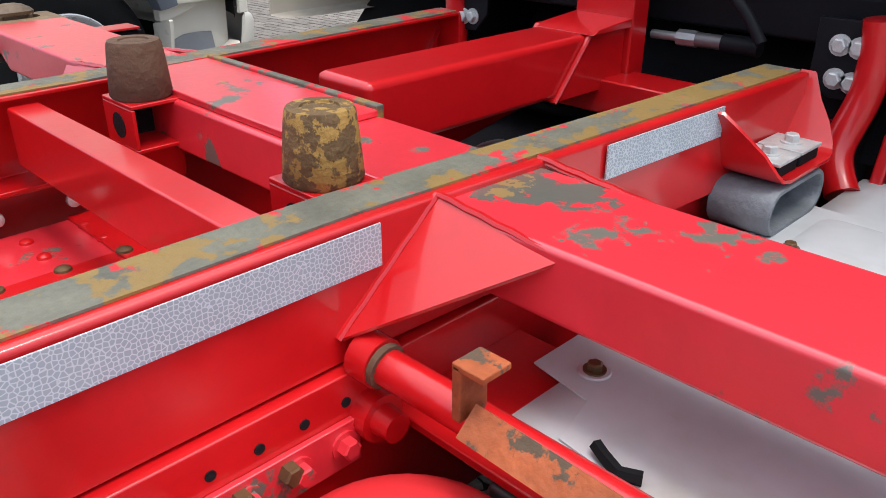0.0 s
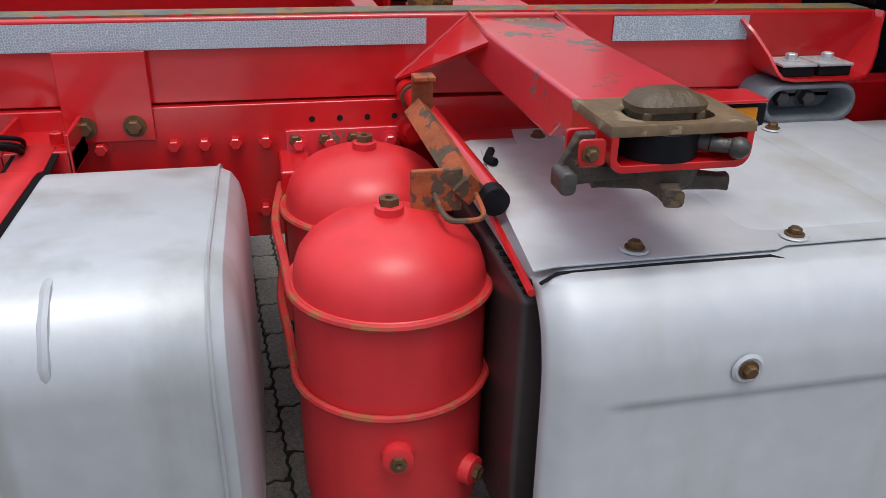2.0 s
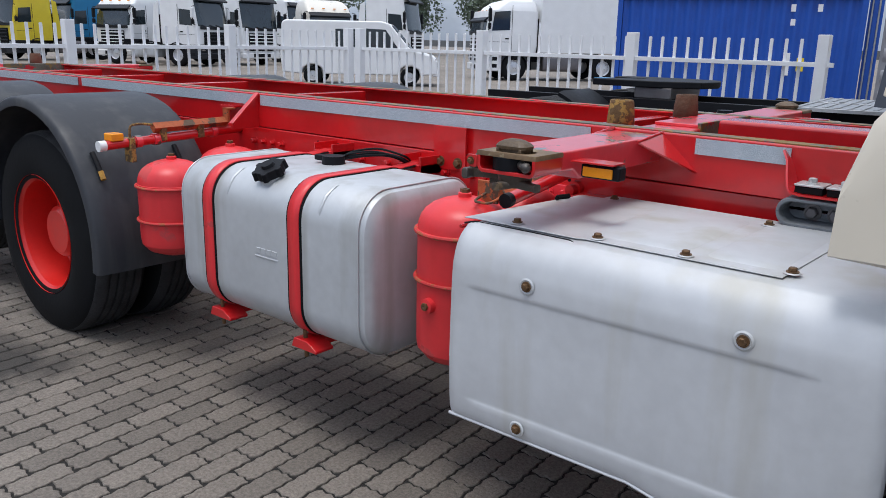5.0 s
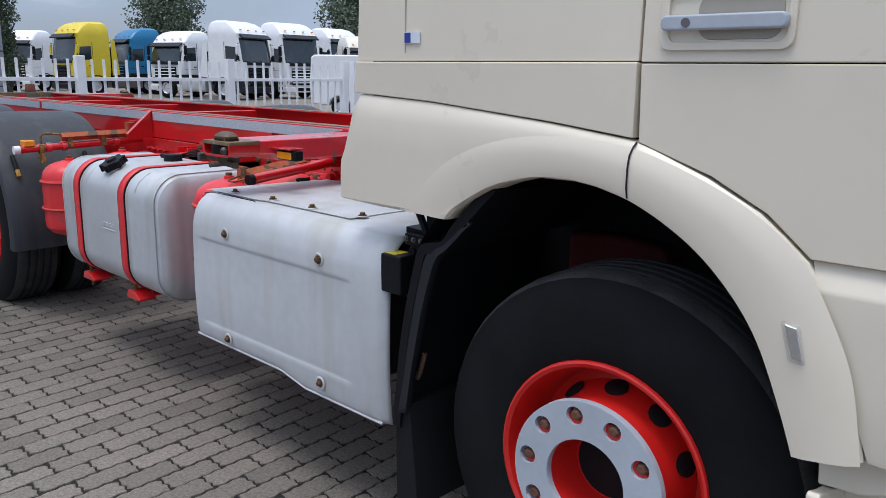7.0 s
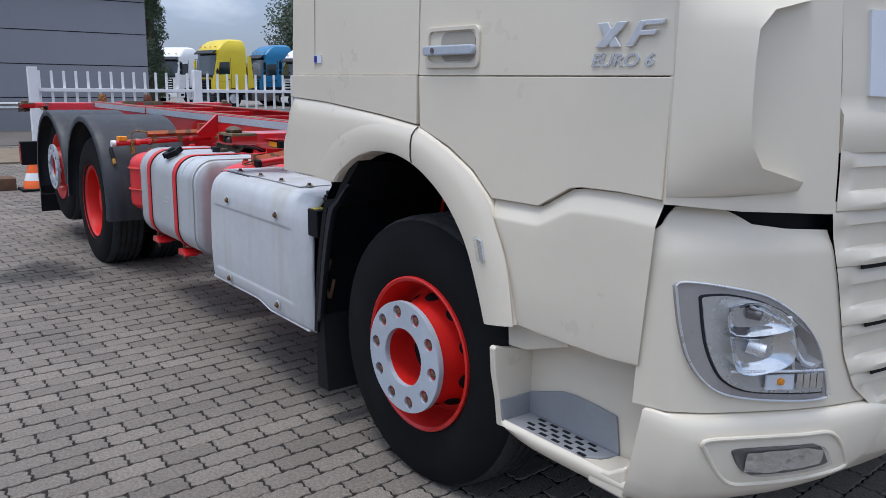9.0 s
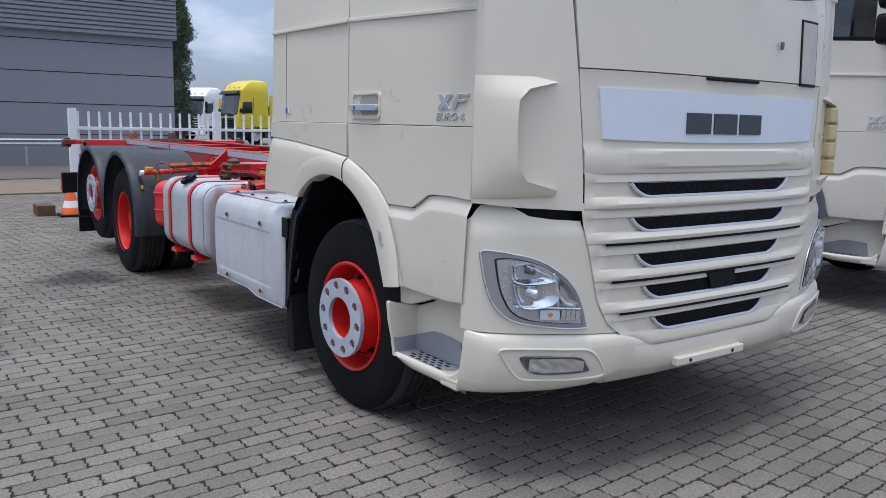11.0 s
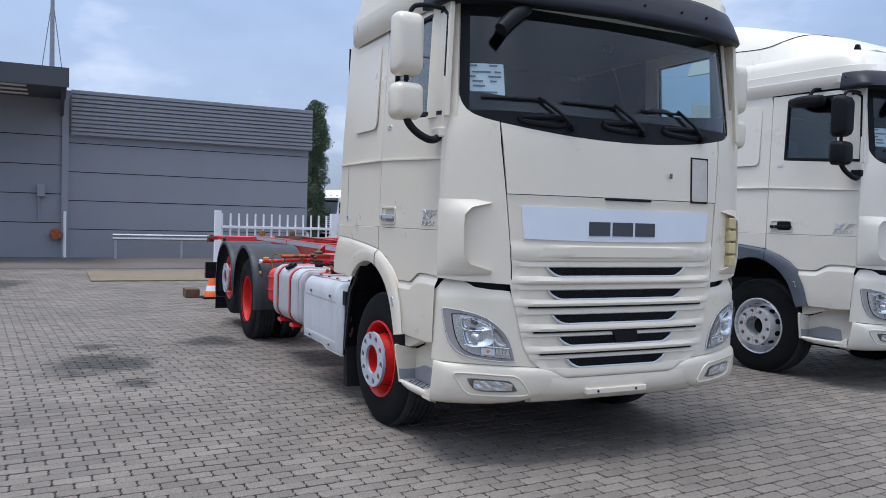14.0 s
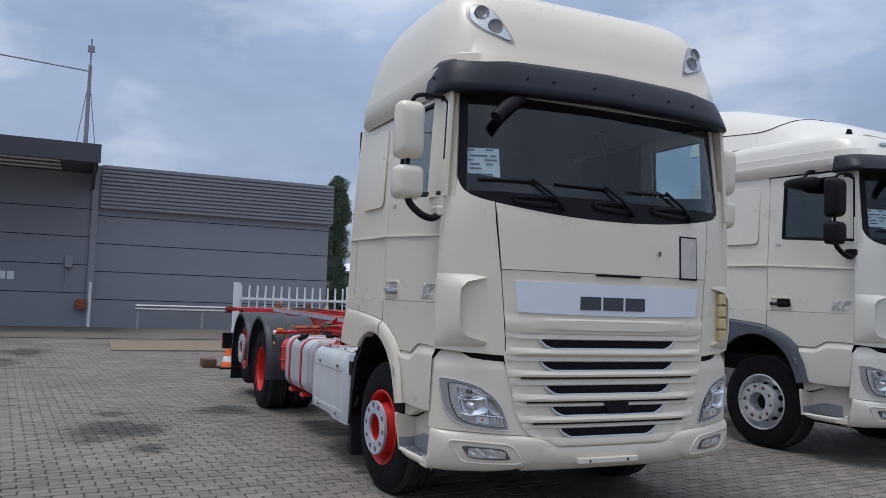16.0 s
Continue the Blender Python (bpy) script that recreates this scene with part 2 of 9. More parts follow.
honeycomb(TAPE, 190.0, (0.56, 0.61, 0.66))
CANOPYD = mat("dark_canopy_steel", (0.055, 0.060, 0.070), 0.5, var=0.1, scale=0.8)
WHITE = mat("white_paint", (0.78, 0.79, 0.80), 0.45, var=0.05, scale=3)
CHROME = mat("chrome", (0.80, 0.81, 0.83), 0.28, 0.7, var=0.05)
DULLSTEEL = mat("galvanised_steel", (0.42, 0.43, 0.44), 0.5, 0.8, var=0.2, scale=12)
ZINC = mat("galvanised_bolt", (0.56, 0.57, 0.57), 0.42, 0.35, var=0.25, scale=40)
CAST = mat("dark_grey_casting", (0.165, 0.180, 0.200), 0.6, 0.2, var=0.3, scale=14, bump=0.3, bscale=90)
AMBER = mat("amber_lens", (0.85, 0.30, 0.01), 0.2, var=0.1, scale=30)
GRILLE = gloss(mat("black_mesh", (0.006, 0.006, 0.007), 0.9, var=0.3, scale=60, bump=0.8, bscale=110), 0.1)
honeycomb(GRILLE, 75.0, (0.018, 0.019, 0.021))
BADGE = mat("white_badge_panel", (0.70, 0.74, 0.80), 0.5, var=0.03)
BADGEDK = mat("dark_badge_lettering", (0.045, 0.050, 0.062), 0.4, var=0.1)
LAMPHOUSE = mat("lamp_surround_grey", (0.35, 0.335, 0.33), 0.32, 0.2, var=0.1)
REFLECTOR = mat("lamp_reflector", (0.80, 0.82, 0.84), 0.12, 0.95, var=0.1, scale=20, bump=0.15, bscale=18)
LOUVRE = mat("unpainted_beige_plastic", (0.55, 0.46, 0.24), 0.6, var=0.15)
HATCHG = mat("bare_grey_plate", (0.52, 0.49, 0.45), 0.55, var=0.15, scale=12)
PAPER = mat("white_paper", (0.78, 0.80, 0.82), 0.7, var=0.03)
INK = mat("grey_print", (0.16, 0.18, 0.22), 0.7, var=0.05)
BLUEST = mat("blue_sticker", (0.03, 0.05, 0.30), 0.4, var=0.05)
PAVER = mat("concrete_paver", (0.178, 0.155, 0.132), 0.78, var=0.16, scale=1.6, bump=0.55, bscale=110, isl=0.17)


def grain(m, size, amount):
    """Fine speckle of the aggregate, light and dark grains."""
    n, l = m.node_tree.nodes, m.node_tree.links
    b = n["Principled BSDF"]
    col = b.inputs["Base Color"].links[0].from_socket
    geo = n.new("ShaderNodeNewGeometry")
    no = n.new("ShaderNodeTexNoise")
    no.inputs["Scale"].default_value, no.inputs["Detail"].default_value = size, 3
    no.inputs["Roughness"].default_value = 0.75
    l.new(geo.outputs["Position"], no.inputs["Vector"])
    mr = n.new("ShaderNodeMapRange")
    mr.inputs["From Min"].default_value, mr.inputs["From Max"].default_value = 0.32, 0.68
    mr.inputs["To Min"].default_value, mr.inputs["To Max"].default_value = 1 - amount, 1 + amount
    l.new(no.outputs["Fac"], mr.inputs["Value"])
    hs = n.new("ShaderNodeHueSaturation")
    l.new(col, hs.inputs["Color"])
    l.new(mr.outputs[0], hs.inputs["Value"])
    l.new(hs.outputs["Color"], b.inputs["Base Color"])


grain(PAVER, 75.0, 0.34)


def stain(m, spots, dark):
    """Oil stains on the yard, each a place and two radii, with a ragged edge; world coordinates."""
    n, l = m.node_tree.nodes, m.node_tree.links
    b = n["Principled BSDF"]
    col = b.inputs["Base Color"].links[0].from_socket
    geo = n.new("ShaderNodeNewGeometry")
    no = n.new("ShaderNodeTexNoise")
    no.inputs["Scale"].default_value, no.inputs["Detail"].default_value = 2.2, 6
    no.inputs["Roughness"].default_value = 0.65
    l.new(geo.outputs["Position"], no.inputs["Vector"])
    total = None
    for x, y, rx, ry, k in spots:
        mp = n.new("ShaderNodeMapping")
        mp.inputs["Location"].default_value = (-x / rx, -y / ry, 0)
        mp.inputs["Scale"].default_value = (1 / rx, 1 / ry, 0)
        l.new(geo.outputs["Position"], mp.inputs["Vector"])
        ln = n.new("ShaderNodeVectorMath")
        ln.operation = "LENGTH"
        l.new(mp.outputs["Vector"], ln.inputs[0])
        ad = n.new("ShaderNodeMath")
        ad.operation = "MULTIPLY_ADD"
        l.new(no.outputs["Fac"], ad.inputs[0])
        ad.inputs[1].default_value = 1.9
        l.new(ln.outputs["Value"], ad.inputs[2])
        mr = n.new("ShaderNodeMapRange")
        mr.inputs["From Min"].default_value, mr.inputs["From Max"].default_value = 1.30, 1.75
        mr.inputs["To Min"].default_value, mr.inputs["To Max"].default_value = k, 0.0
        l.new(ad.outputs[0], mr.inputs["Value"])
        if total is None:
            total = mr.outputs[0]
        else:
            mx = n.new("ShaderNodeMath")
            mx.operation = "MAXIMUM"
            l.new(total, mx.inputs[0])
            l.new(mr.outputs[0], mx.inputs[1])
            total = mx.outputs[0]
    # broad uneven dirt over the whole yard
    big = n.new("ShaderNodeTexNoise")
    big.inputs["Scale"].default_value, big.inputs["Detail"].default_value = 0.35, 7
    l.new(geo.outputs["Position"], big.inputs["Vector"])
    br = n.new("ShaderNodeMapRange")
    br.inputs["From Min"].default_value, br.inputs["From Max"].default_value = 0.3, 0.7
    br.inputs["To Min"].default_value, br.inputs["To Max"].default_value = 0.80, 1.2
    l.new(big.outputs["Fac"], br.inputs["Value"])
    hs = n.new("ShaderNodeHueSaturation")
    l.new(col, hs.inputs["Color"])
    l.new(br.outputs[0], hs.inputs["Value"])
    mix = n.new("ShaderNodeMixRGB")
    l.new(total, mix.inputs[0])
    l.new(hs.outputs["Color"], mix.inputs[1])
    mix.inputs[2].default_value = (*dark, 1)
    l.new(mix.outputs[0], b.inputs["Base Color"])


stain(PAVER, [(-3.1, -2.95, 1.0, 0.7, 0.92), (-4.25, -1.65, 0.6, 0.55, 0.9), (-4.2, -3.0, 0.35, 0.3, 0.8), (-2.0, -2.75, 0.35, 0.25, 0.85), (-5.4, -0.85, 1.0, 0.7, 0.7), (-10.5, -5.0, 1.8, 1.0, 0.8), (-13.0, -4.4, 1.6, 0.8, 0.8), (2.2, 3.2, 0.5, 0.3, 0.8)], (0.034, 0.031, 0.028))
JOINT = mat("dark_joint_sand", (0.013, 0.012, 0.0105), 0.95, var=0.3, scale=3, bump=0.4)
CLAD = mat("grey_wall_panel", (0.245, 0.255, 0.285), 0.55, var=0.05, scale=0.6, bump=0.02)
CLADRIB = mat("grey_rib_cladding", (0.27, 0.28, 0.31), 0.5, var=0.06, scale=0.7)
FENCEW = mat("white_fence_paint", (0.80, 0.81, 0.83), 0.45, var=0.05)
CONT = mat("blue_container_paint", (0.010, 0.075, 0.40), 0.42, var=0.12, scale=2)
YELLOW = mat("yellow_paint", (0.72, 0.56, 0.03), 0.4, var=0.08, scale=2)
ORANGEY = mat("orange_yellow_paint", (0.70, 0.33, 0.03), 0.4, var=0.08)
BLUEC = mat("blue_cab_paint", (0.012, 0.17, 0.36), 0.35, var=0.08)
WOOD = mat("weathered_planks", (0.20, 0.155, 0.105), 0.8, var=0.25, scale=5, bump=0.2)
# leaf green paled in its base colour to stand for distance haze
LEAFHAZE = mat("haze_paled_leaves", (0.105, 0.140, 0.095), 0.7, var=0.3, scale=2, isl=0.35)
LEAF = mat("leaves", (0.070, 0.105, 0.060), 0.7, var=0.4, scale=2, isl=0.45)
BARK = mat("bark", (0.07, 0.055, 0.04), 0.9, var=0.3, bump=0.5)
CONE = mat("orange_cone_plastic", (0.80, 0.13, 0.015), 0.45, var=0.1)
REDLAMP = mat("red_lamp_lens", (0.30, 0.008, 0.01), 0.25, var=0.1)
GRILLEDK = gloss(mat("dark_grey_grille", (0.018, 0.020, 0.025), 0.45, var=0.15, scale=5), 0.22)
APRON = mat("dark_apron_concrete", (0.125, 0.108, 0.095), 0.85, var=0.25, scale=0.6, bump=0.2)
STRIPL = mat("strip_light_tube", (0.7, 0.7, 0.68), 0.4, var=0.02)
SEAT = mat("dark_cab_trim", (0.03, 0.033, 0.039), 0.8, var=0.2)


def glass(name, tint, rough=0.02, base=0.05):
    m = bpy.data.materials.new(name)
    m.use_nodes = True
    n, l = m.node_tree.nodes, m.node_tree.links
    n.remove(n["Principled BSDF"])
    tr = n.new("ShaderNodeBsdfTransparent")
    tr.inputs["Color"].default_value = (*tint, 1)
    gl = n.new("ShaderNodeBsdfGlossy")
    gl.inputs["Roughness"].default_value = rough
    # reflection grows towards grazing angles, alike from both sides
    lw = n.new("ShaderNodeLayerWeight")
    lw.inputs["Blend"].default_value = 0.5
    pw = n.new("ShaderNodeMath")
    pw.operation = "POWER"
    l.new(lw.outputs["Facing"], pw.inputs[0])
    pw.inputs[1].default_value = 4.0
    fr = n.new("ShaderNodeMapRange")
    fr.inputs["To Min"].default_value, fr.inputs["To Max"].default_value = base, 0.95
    l.new(pw.outputs[0], fr.inputs["Value"])
    mx = n.new("ShaderNodeMixShader")
    l.new(fr.outputs[0], mx.inputs[0])
    l.new(tr.outputs[0], mx.inputs[1])
    l.new(gl.outputs[0], mx.inputs[2])
    l.new(mx.outputs[0], n["Material Output"].inputs["Surface"])
    return m


GLASS = glass("window_glass", (0.73, 0.82, 0.85), 0.015, 0.065)
LENS = glass("clear_lens", (0.96, 0.97, 0.98), 0.02, 0.04)


# ---- building blocks ----
def thing(name, at=(0, 0, 0), label="", category="", group="", kind=""):
    ob = new(name)
    ob.location = at
    ob.empty_display_size = 0.1
    return tagged(ob, label, category, group, kind)


PLACE = []


def part(name, bm, material, parent=None, label="", smooth=True, bevel=0.0, thick=0.0, angle=40):
    if PLACE and parent is not None:
        bmesh.ops.translate(bm, verts=bm.verts[:], vec=PLACE[-1])
    me = bpy.data.meshes.new(name)
    bmesh.ops.recalc_face_normals(bm, faces=bm.faces[:])
    bm.to_mesh(me)
    bm.free()
    me.materials.append(material)
    if smooth:
        me.shade_smooth()
        me.set_sharp_from_angle(angle=radians(angle))
    ob = new(name, me)
    if parent is not None:
        ob.parent = parent
    if thick:
        s = ob.modifiers.new("thickness", "SOLIDIFY")
        s.thickness, s.offset = thick, -1
        if smooth and not bevel:
            e = ob.modifiers.new("crisp_edge", "EDGE_SPLIT")
            e.split_angle, e.use_edge_sharp = radians(angle), True
    if bevel:
        b = ob.modifiers.new("edge", "BEVEL")
        b.width, b.segments, b.limit_method, b.angle_limit = bevel, 2, "ANGLE", radians(35)
        b.harden_normals = True
    return tagged(ob, label)


def box(bm, x0, x1, y0, y1, z0, z1):
    v = [bm.verts.new(p) for p in ((x0, y0, z0), (x1, y0, z0), (x1, y1, z0), (x0, y1, z0), (x0, y0, z1), (x1, y0, z1), (x1, y1, z1), (x0, y1, z1))]
    for f in ((0, 3, 2, 1), (4, 5, 6, 7), (0, 1, 5, 4), (1, 2, 6, 5), (2, 3, 7, 6), (3, 0, 4, 7)):
        bm.faces.new([v[i] for i in f])
    return bm


def B(x0, x1, y0, y1, z0, z1):
    return box(bmesh.new(), x0, x1, y0, y1, z0, z1)


def frame_of(d):
    d = Vector(d).normalized()
    a = Vector((0, 0, 1)) if abs(d.z) < 0.9 else Vector((1, 0, 0))
    u = d.cross(a).normalized()
    return u, d.cross(u).normalized()


def lathe(bm, base, axis, prof, seg=24, flat=False):
    """Turns (distance along the axis, radius) pairs round an axis from base."""
    base, axis = Vector(base), Vector(axis).normalized()
    u, w = frame_of(axis)
    rings = []
    for h, r in prof:
        if r < 1e-5:
            rings.append([bm.verts.new(base + axis * h)])
        else:
            rings.append([bm.verts.new(base + axis * h + (u * math.cos(2 * math.pi * k / seg) + w * math.sin(2 * math.pi * k / seg)) * r) for k in range(seg)])
    for a, b in zip(rings, rings[1:]):
        for k in range(seg):
            j = (k + 1) % seg
            if len(a) == 1 and len(b) > 1:
                bm.faces.new((a[0], b[k], b[j]))
            elif len(b) == 1 and len(a) > 1:
                bm.faces.new((a[k], a[j], b[0]))
            elif len(a) > 1:
                bm.faces.new((a[k], a[j], b[j], b[k]))
    return bm


def cyl(bm, p0, p1, r, r1=None, seg=16):
    p0, p1 = Vector(p0), Vector(p1)
    r1 = r if r1 is None else r1
    return lathe(bm, p0, p1 - p0, [(0, 0), (0, r), ((p1 - p0).length, r1), ((p1 - p0).length, 0)], seg)


def C(p0, p1, r, r1=None, seg=16):
    return cyl(bmesh.new(), p0, p1, r, r1, seg)


def tube(bm, pts, r, seg=10):
    pts = [Vector(p) for p in pts]
    rings = []
    for i, p in enumerate(pts):
        d = (pts[min(i + 1, len(pts) - 1)] - pts[max(i - 1, 0)]).normalized()
        u, w = frame_of(d) if i == 0 else (u - d * u.dot(d), None)
        u = u.normalized()
        w = d.cross(u)
        rings.append([bm.verts.new(p + (u * math.cos(2 * math.pi * k / seg) + w * math.sin(2 * math.pi * k / seg)) * r) for k in range(seg)])
    for a, b in zip(rings, rings[1:]):
        for k in range(seg):
            bm.faces.new((a[k], a[(k + 1) % seg], b[(k + 1) % seg], b[k]))
    bm.faces.new(rings[0])
    bm.faces.new(rings[-1])
    return bm


def smooth_line(pts, n=6):
    """A rounded line through points."""
    P = [Vector(p) for p in pts]
    out = []
    for i in range(len(P) - 1):
        a, b, c, d = P[max(i - 1, 0)], P[i], P[i + 1], P[min(i + 2, len(P) - 1)]
        for k in range(n):
            t = k / n
            out.append(0.5 * ((2 * b) + (c - a) * t + (2 * a - 5 * b + 4 * c - d) * t * t + (3 * b - a - 3 * c + d) * t ** 3))
    return out + [P[-1]]


def prism(bm, poly, axis, a, b):
    """A flat outline pushed along an axis from a to b; the outline holds the other two coordinates in order."""
    i = "xyz".index(axis)

    def at(p, v):
        q = list(p)
        q.insert(i, v)
        return bm.verts.new(q)
    lo, hi = [at(p, a) for p in poly], [at(p, b) for p in poly]
    bm.faces.new(lo)
    bm.faces.new(hi)
    for k in range(len(poly)):
        j = (k + 1) % len(poly)
        bm.faces.new((lo[k], lo[j], hi[j], hi[k]))
    return bm


def P(poly, axis, a, b):
    return prism(bmesh.new(), poly, axis, a, b)


def grid(bm, fn, us, vs, keep=None):
    """A sheet fn(u, v) over two lists; keep(u, v) says which cells stay."""
    g = [[bm.verts.new(fn(u, v)) for v in vs] for u in us]
    for i in range(len(us) - 1):
        for j in range(len(vs) - 1):
            if keep is None or keep((us[i] + us[i + 1]) / 2, (vs[j] + vs[j + 1]) / 2):
                bm.faces.new((g[i][j], g[i + 1][j], g[i + 1][j + 1], g[i][j + 1]))
    loose = [v for v in bm.verts if not v.link_faces]
    bmesh.ops.delete(bm, geom=loose, context="VERTS")
    return bm


def span(a, b, n):
    return [a + (b - a) * k / n for k in range(n + 1)]


def lerp(table, z):
    """Value at z in a table of (z, value), rising in z."""
    if z <= table[0][0]:
        return table[0][1]
    for (a, va), (b, vb) in zip(table, table[1:]):
        if z <= b:
            return va + (vb - va) * (z - a) / (b - a)
    return table[-1][1]


def rounded_rect(y0, y1, z0, z1, r, n=5):
    out = []
    for cy, cz, a0 in ((y1 - r, z1 - r, 0), (y0 + r, z1 - r, 90), (y0 + r, z0 + r, 180), (y1 - r, z0 + r, 270)):
        for k in range(n + 1):
            a = radians(a0 + 90 * k / n)
            out.append((cy + r * math.cos(a), cz + r * math.sin(a)))
    return out


def bolt(parent, at, axis, r=0.014, h=0.014, material=None, name="bolt"):
    """A hexagon head on a washer."""
    bm = bmesh.new()
    a = Vector(axis).normalized()
    lathe(bm, at, a, [(0, 0), (0, r * 1.45), (0.003, r * 1.45), (0.003, 0)], 14)
    lathe(bm, Vector(at) + a * 0.003, a, [(0, r), (h, r), (h + 0.002, r * 0.8), (h + 0.002, 0)], 6)
    return part(name, bm, material or RED, parent, smooth=False)


def lettering(name, text, size, m, material, parent, depth=0.004, shear=0.0, weight=0.0):
    cu = bpy.data.curves.new(name, "FONT")
    cu.body, cu.size, cu.extrude, cu.shear = text, size, depth, shear
    cu.offset = weight
    cu.materials.append(material)
    ob = new(name, cu)
    ob.parent = parent
    ob.matrix_local = (Matrix.Translation(PLACE[-1]) if PLACE else Matrix()) @ m
    return ob


# ---- ground ----
bm = bmesh.new()
grid(bm, lambda u, v: (u, v, -0.0055), [-600, -60, -20, 20, 60, 600], [-600, -60, -20, 20, 60, 600])
ground = part("ground", bm, JOINT, None, smooth=False)
tagged(ground, "grey concrete yard of interlocking pavers with dark joints", "ground", kind="structure")

# ---- the truck cab ----
FRONT = [(0.35, 1.33), (0.45, 1.385), (0.62, 1.405), (1.2, 1.395), (1.75, 1.385), (2.1, 1.37), (2.3, 1.335), (2.95, 1.215), (3.2, 1.17)]
WIDE = [(0.35, 1.20), (0.45, 1.235), (0.62, 1.25), (1.5, 1.25), (2.0, 1.245), (2.95, 1.195), (3.2, 1.18)]


def corner_table():
    pts = []
    for k in range(201):
        ang = k / 200 * math.pi / 2
        pts.append((0.59 * math.cos(ang) ** (2 / 3.1), 1.25 * math.sin(ang) ** (2 / 3.1)))
    run = [0.0]
    for p, q in zip(pts, pts[1:]):
        run.append(run[-1] + math.hypot(q[0] - p[0], q[1] - p[1]))
    return [(r / run[-1], k / 200 * math.pi / 2) for k, r in enumerate(run)]


CORNER = corner_table()


def U(y):
    """How far along the skin a place across the front lies, 0 at the middle and 1 at the side."""
    ang = math.asin(min(1.0, abs(y) / 1.25) ** (3.1 / 2))
    return lerp([(a, u) for u, a in CORNER], ang)


def skin(u, z, out=0.0):
    """The cab's skin round one corner: u 0 at the middle of the front, 1 where the corner meets the side; the sign of u gives the side."""
    x0, n = 0.80, 3.1
    a, w = lerp(FRONT, z) - x0 + out, lerp(WIDE, z) + out
    t = min(abs(u), 1.0)
    ang = lerp(CORNER, t)
    s, c = math.sin(ang), math.cos(ang)
    y = w * math.copysign(s ** (2 / n), u) if t else 0.0
    return Vector((x0 + a * max(c, 0.0) ** (2 / n), y, z))


def skin_y(y, z, out=0.0):
    """The front skin at a place across the truck."""
    x0, n = 0.80, 3.1
    a, w = lerp(FRONT, z) - x0 + out, lerp(WIDE, z) + out
    k = min(abs(y) / w, 0.9999)
    return Vector((x0 + a * (1 - k ** n) ** (1 / n), y, z))


def side_y(z):
    return lerp(WIDE, z)


def body_y(y, z, out=0.0):
    """The skin below the windscreen, with corners that swell out to meet the doors."""
    q = skin_y(y, z, out)
    t = max(0.0, (abs(y) - 0.95) / 0.222)
    q.y += math.copysign(0.078 * t ** 1.5, y) * lerp([(2.05, 1.0), (2.36, 0.0)], z)
    return q


def on_body(y, z, out=0.0):
    """The same, from a true distance off the middle."""
    lo, hi = 0.0, 1.172
    for _ in range(24):
        m = (lo + hi) / 2
        if m + 0.078 * max(0.0, (m - 0.95) / 0.222) ** 1.5 < abs(y):
            lo = m
        else:
            hi = m
    return body_y(math.copysign(lo, y), z, out)


GAP_Y = [(1.175, 0.825), (1.3, 0.828), (1.5, 0.842), (1.79, 0.870), (2.1, 0.903), (2.3, 0.915)]
SCREEN_FOOT = [(0.88, 2.188), (0.95, 2.200), (1.0, 2.214), (1.05, 2.236), (1.085, 2.265), (1.11, 2.305), (1.128, 2.355), (1.14, 2.42), (1.168, 2.47)]
GRILLE_HALF = [(0.585, 0.50), (0.63, 0.60), (0.70, 0.69), (0.80, 0.745), (1.0, 0.79), (1.12, 0.825), (1.19, 0.835)]


ARCH_C = (-0.05, 0.68)


def arch_pt(r, deg):
    return (ARCH_C[0] + r * math.cos(radians(deg)), ARCH_C[1] + r * math.sin(radians(deg)))


def side_panel(name, poly, root, paint, sgn, out=0.0, depth=0.03, label=""):
    """A flat side panel from an outline in x and z, following the side's lean."""
    bm = bmesh.new()
    o = [bm.verts.new((x, sgn * (side_y(z) + out), z)) for x, z in poly]
    i = [bm.verts.new((x, sgn * (side_y(z) + out - depth), z)) for x, z in poly]
    bm.faces.new(o)
    bm.faces.new(i)
    for k in range(len(poly)):
        j = (k + 1) % len(poly)
        bm.faces.new((o[k], o[j], i[j], i[k]))
    return part(name, bm, paint, root, label, bevel=0.0028)


def ring_panel(name, outer, inner, root, material, sgn, out, depth):
    """A closed frame between two outlines of equal count on the cab's side."""
    bm = bmesh.new()
    L = []
    for o in (out, out - depth):
        for poly in (outer, inner):
            L.append([bm.verts.new((x, sgn * (side_y(z) + o), z)) for x, z in poly])
    n = len(outer)
    for k in range(n):
        j = (k + 1) % n
        for a, b in ((0, 1), (2, 3), (0, 2), (1, 3)):
            bm.faces.new((L[a][k], L[a][j], L[b][j], L[b][k]))
    return part(name, bm, material, root, bevel=0.002)


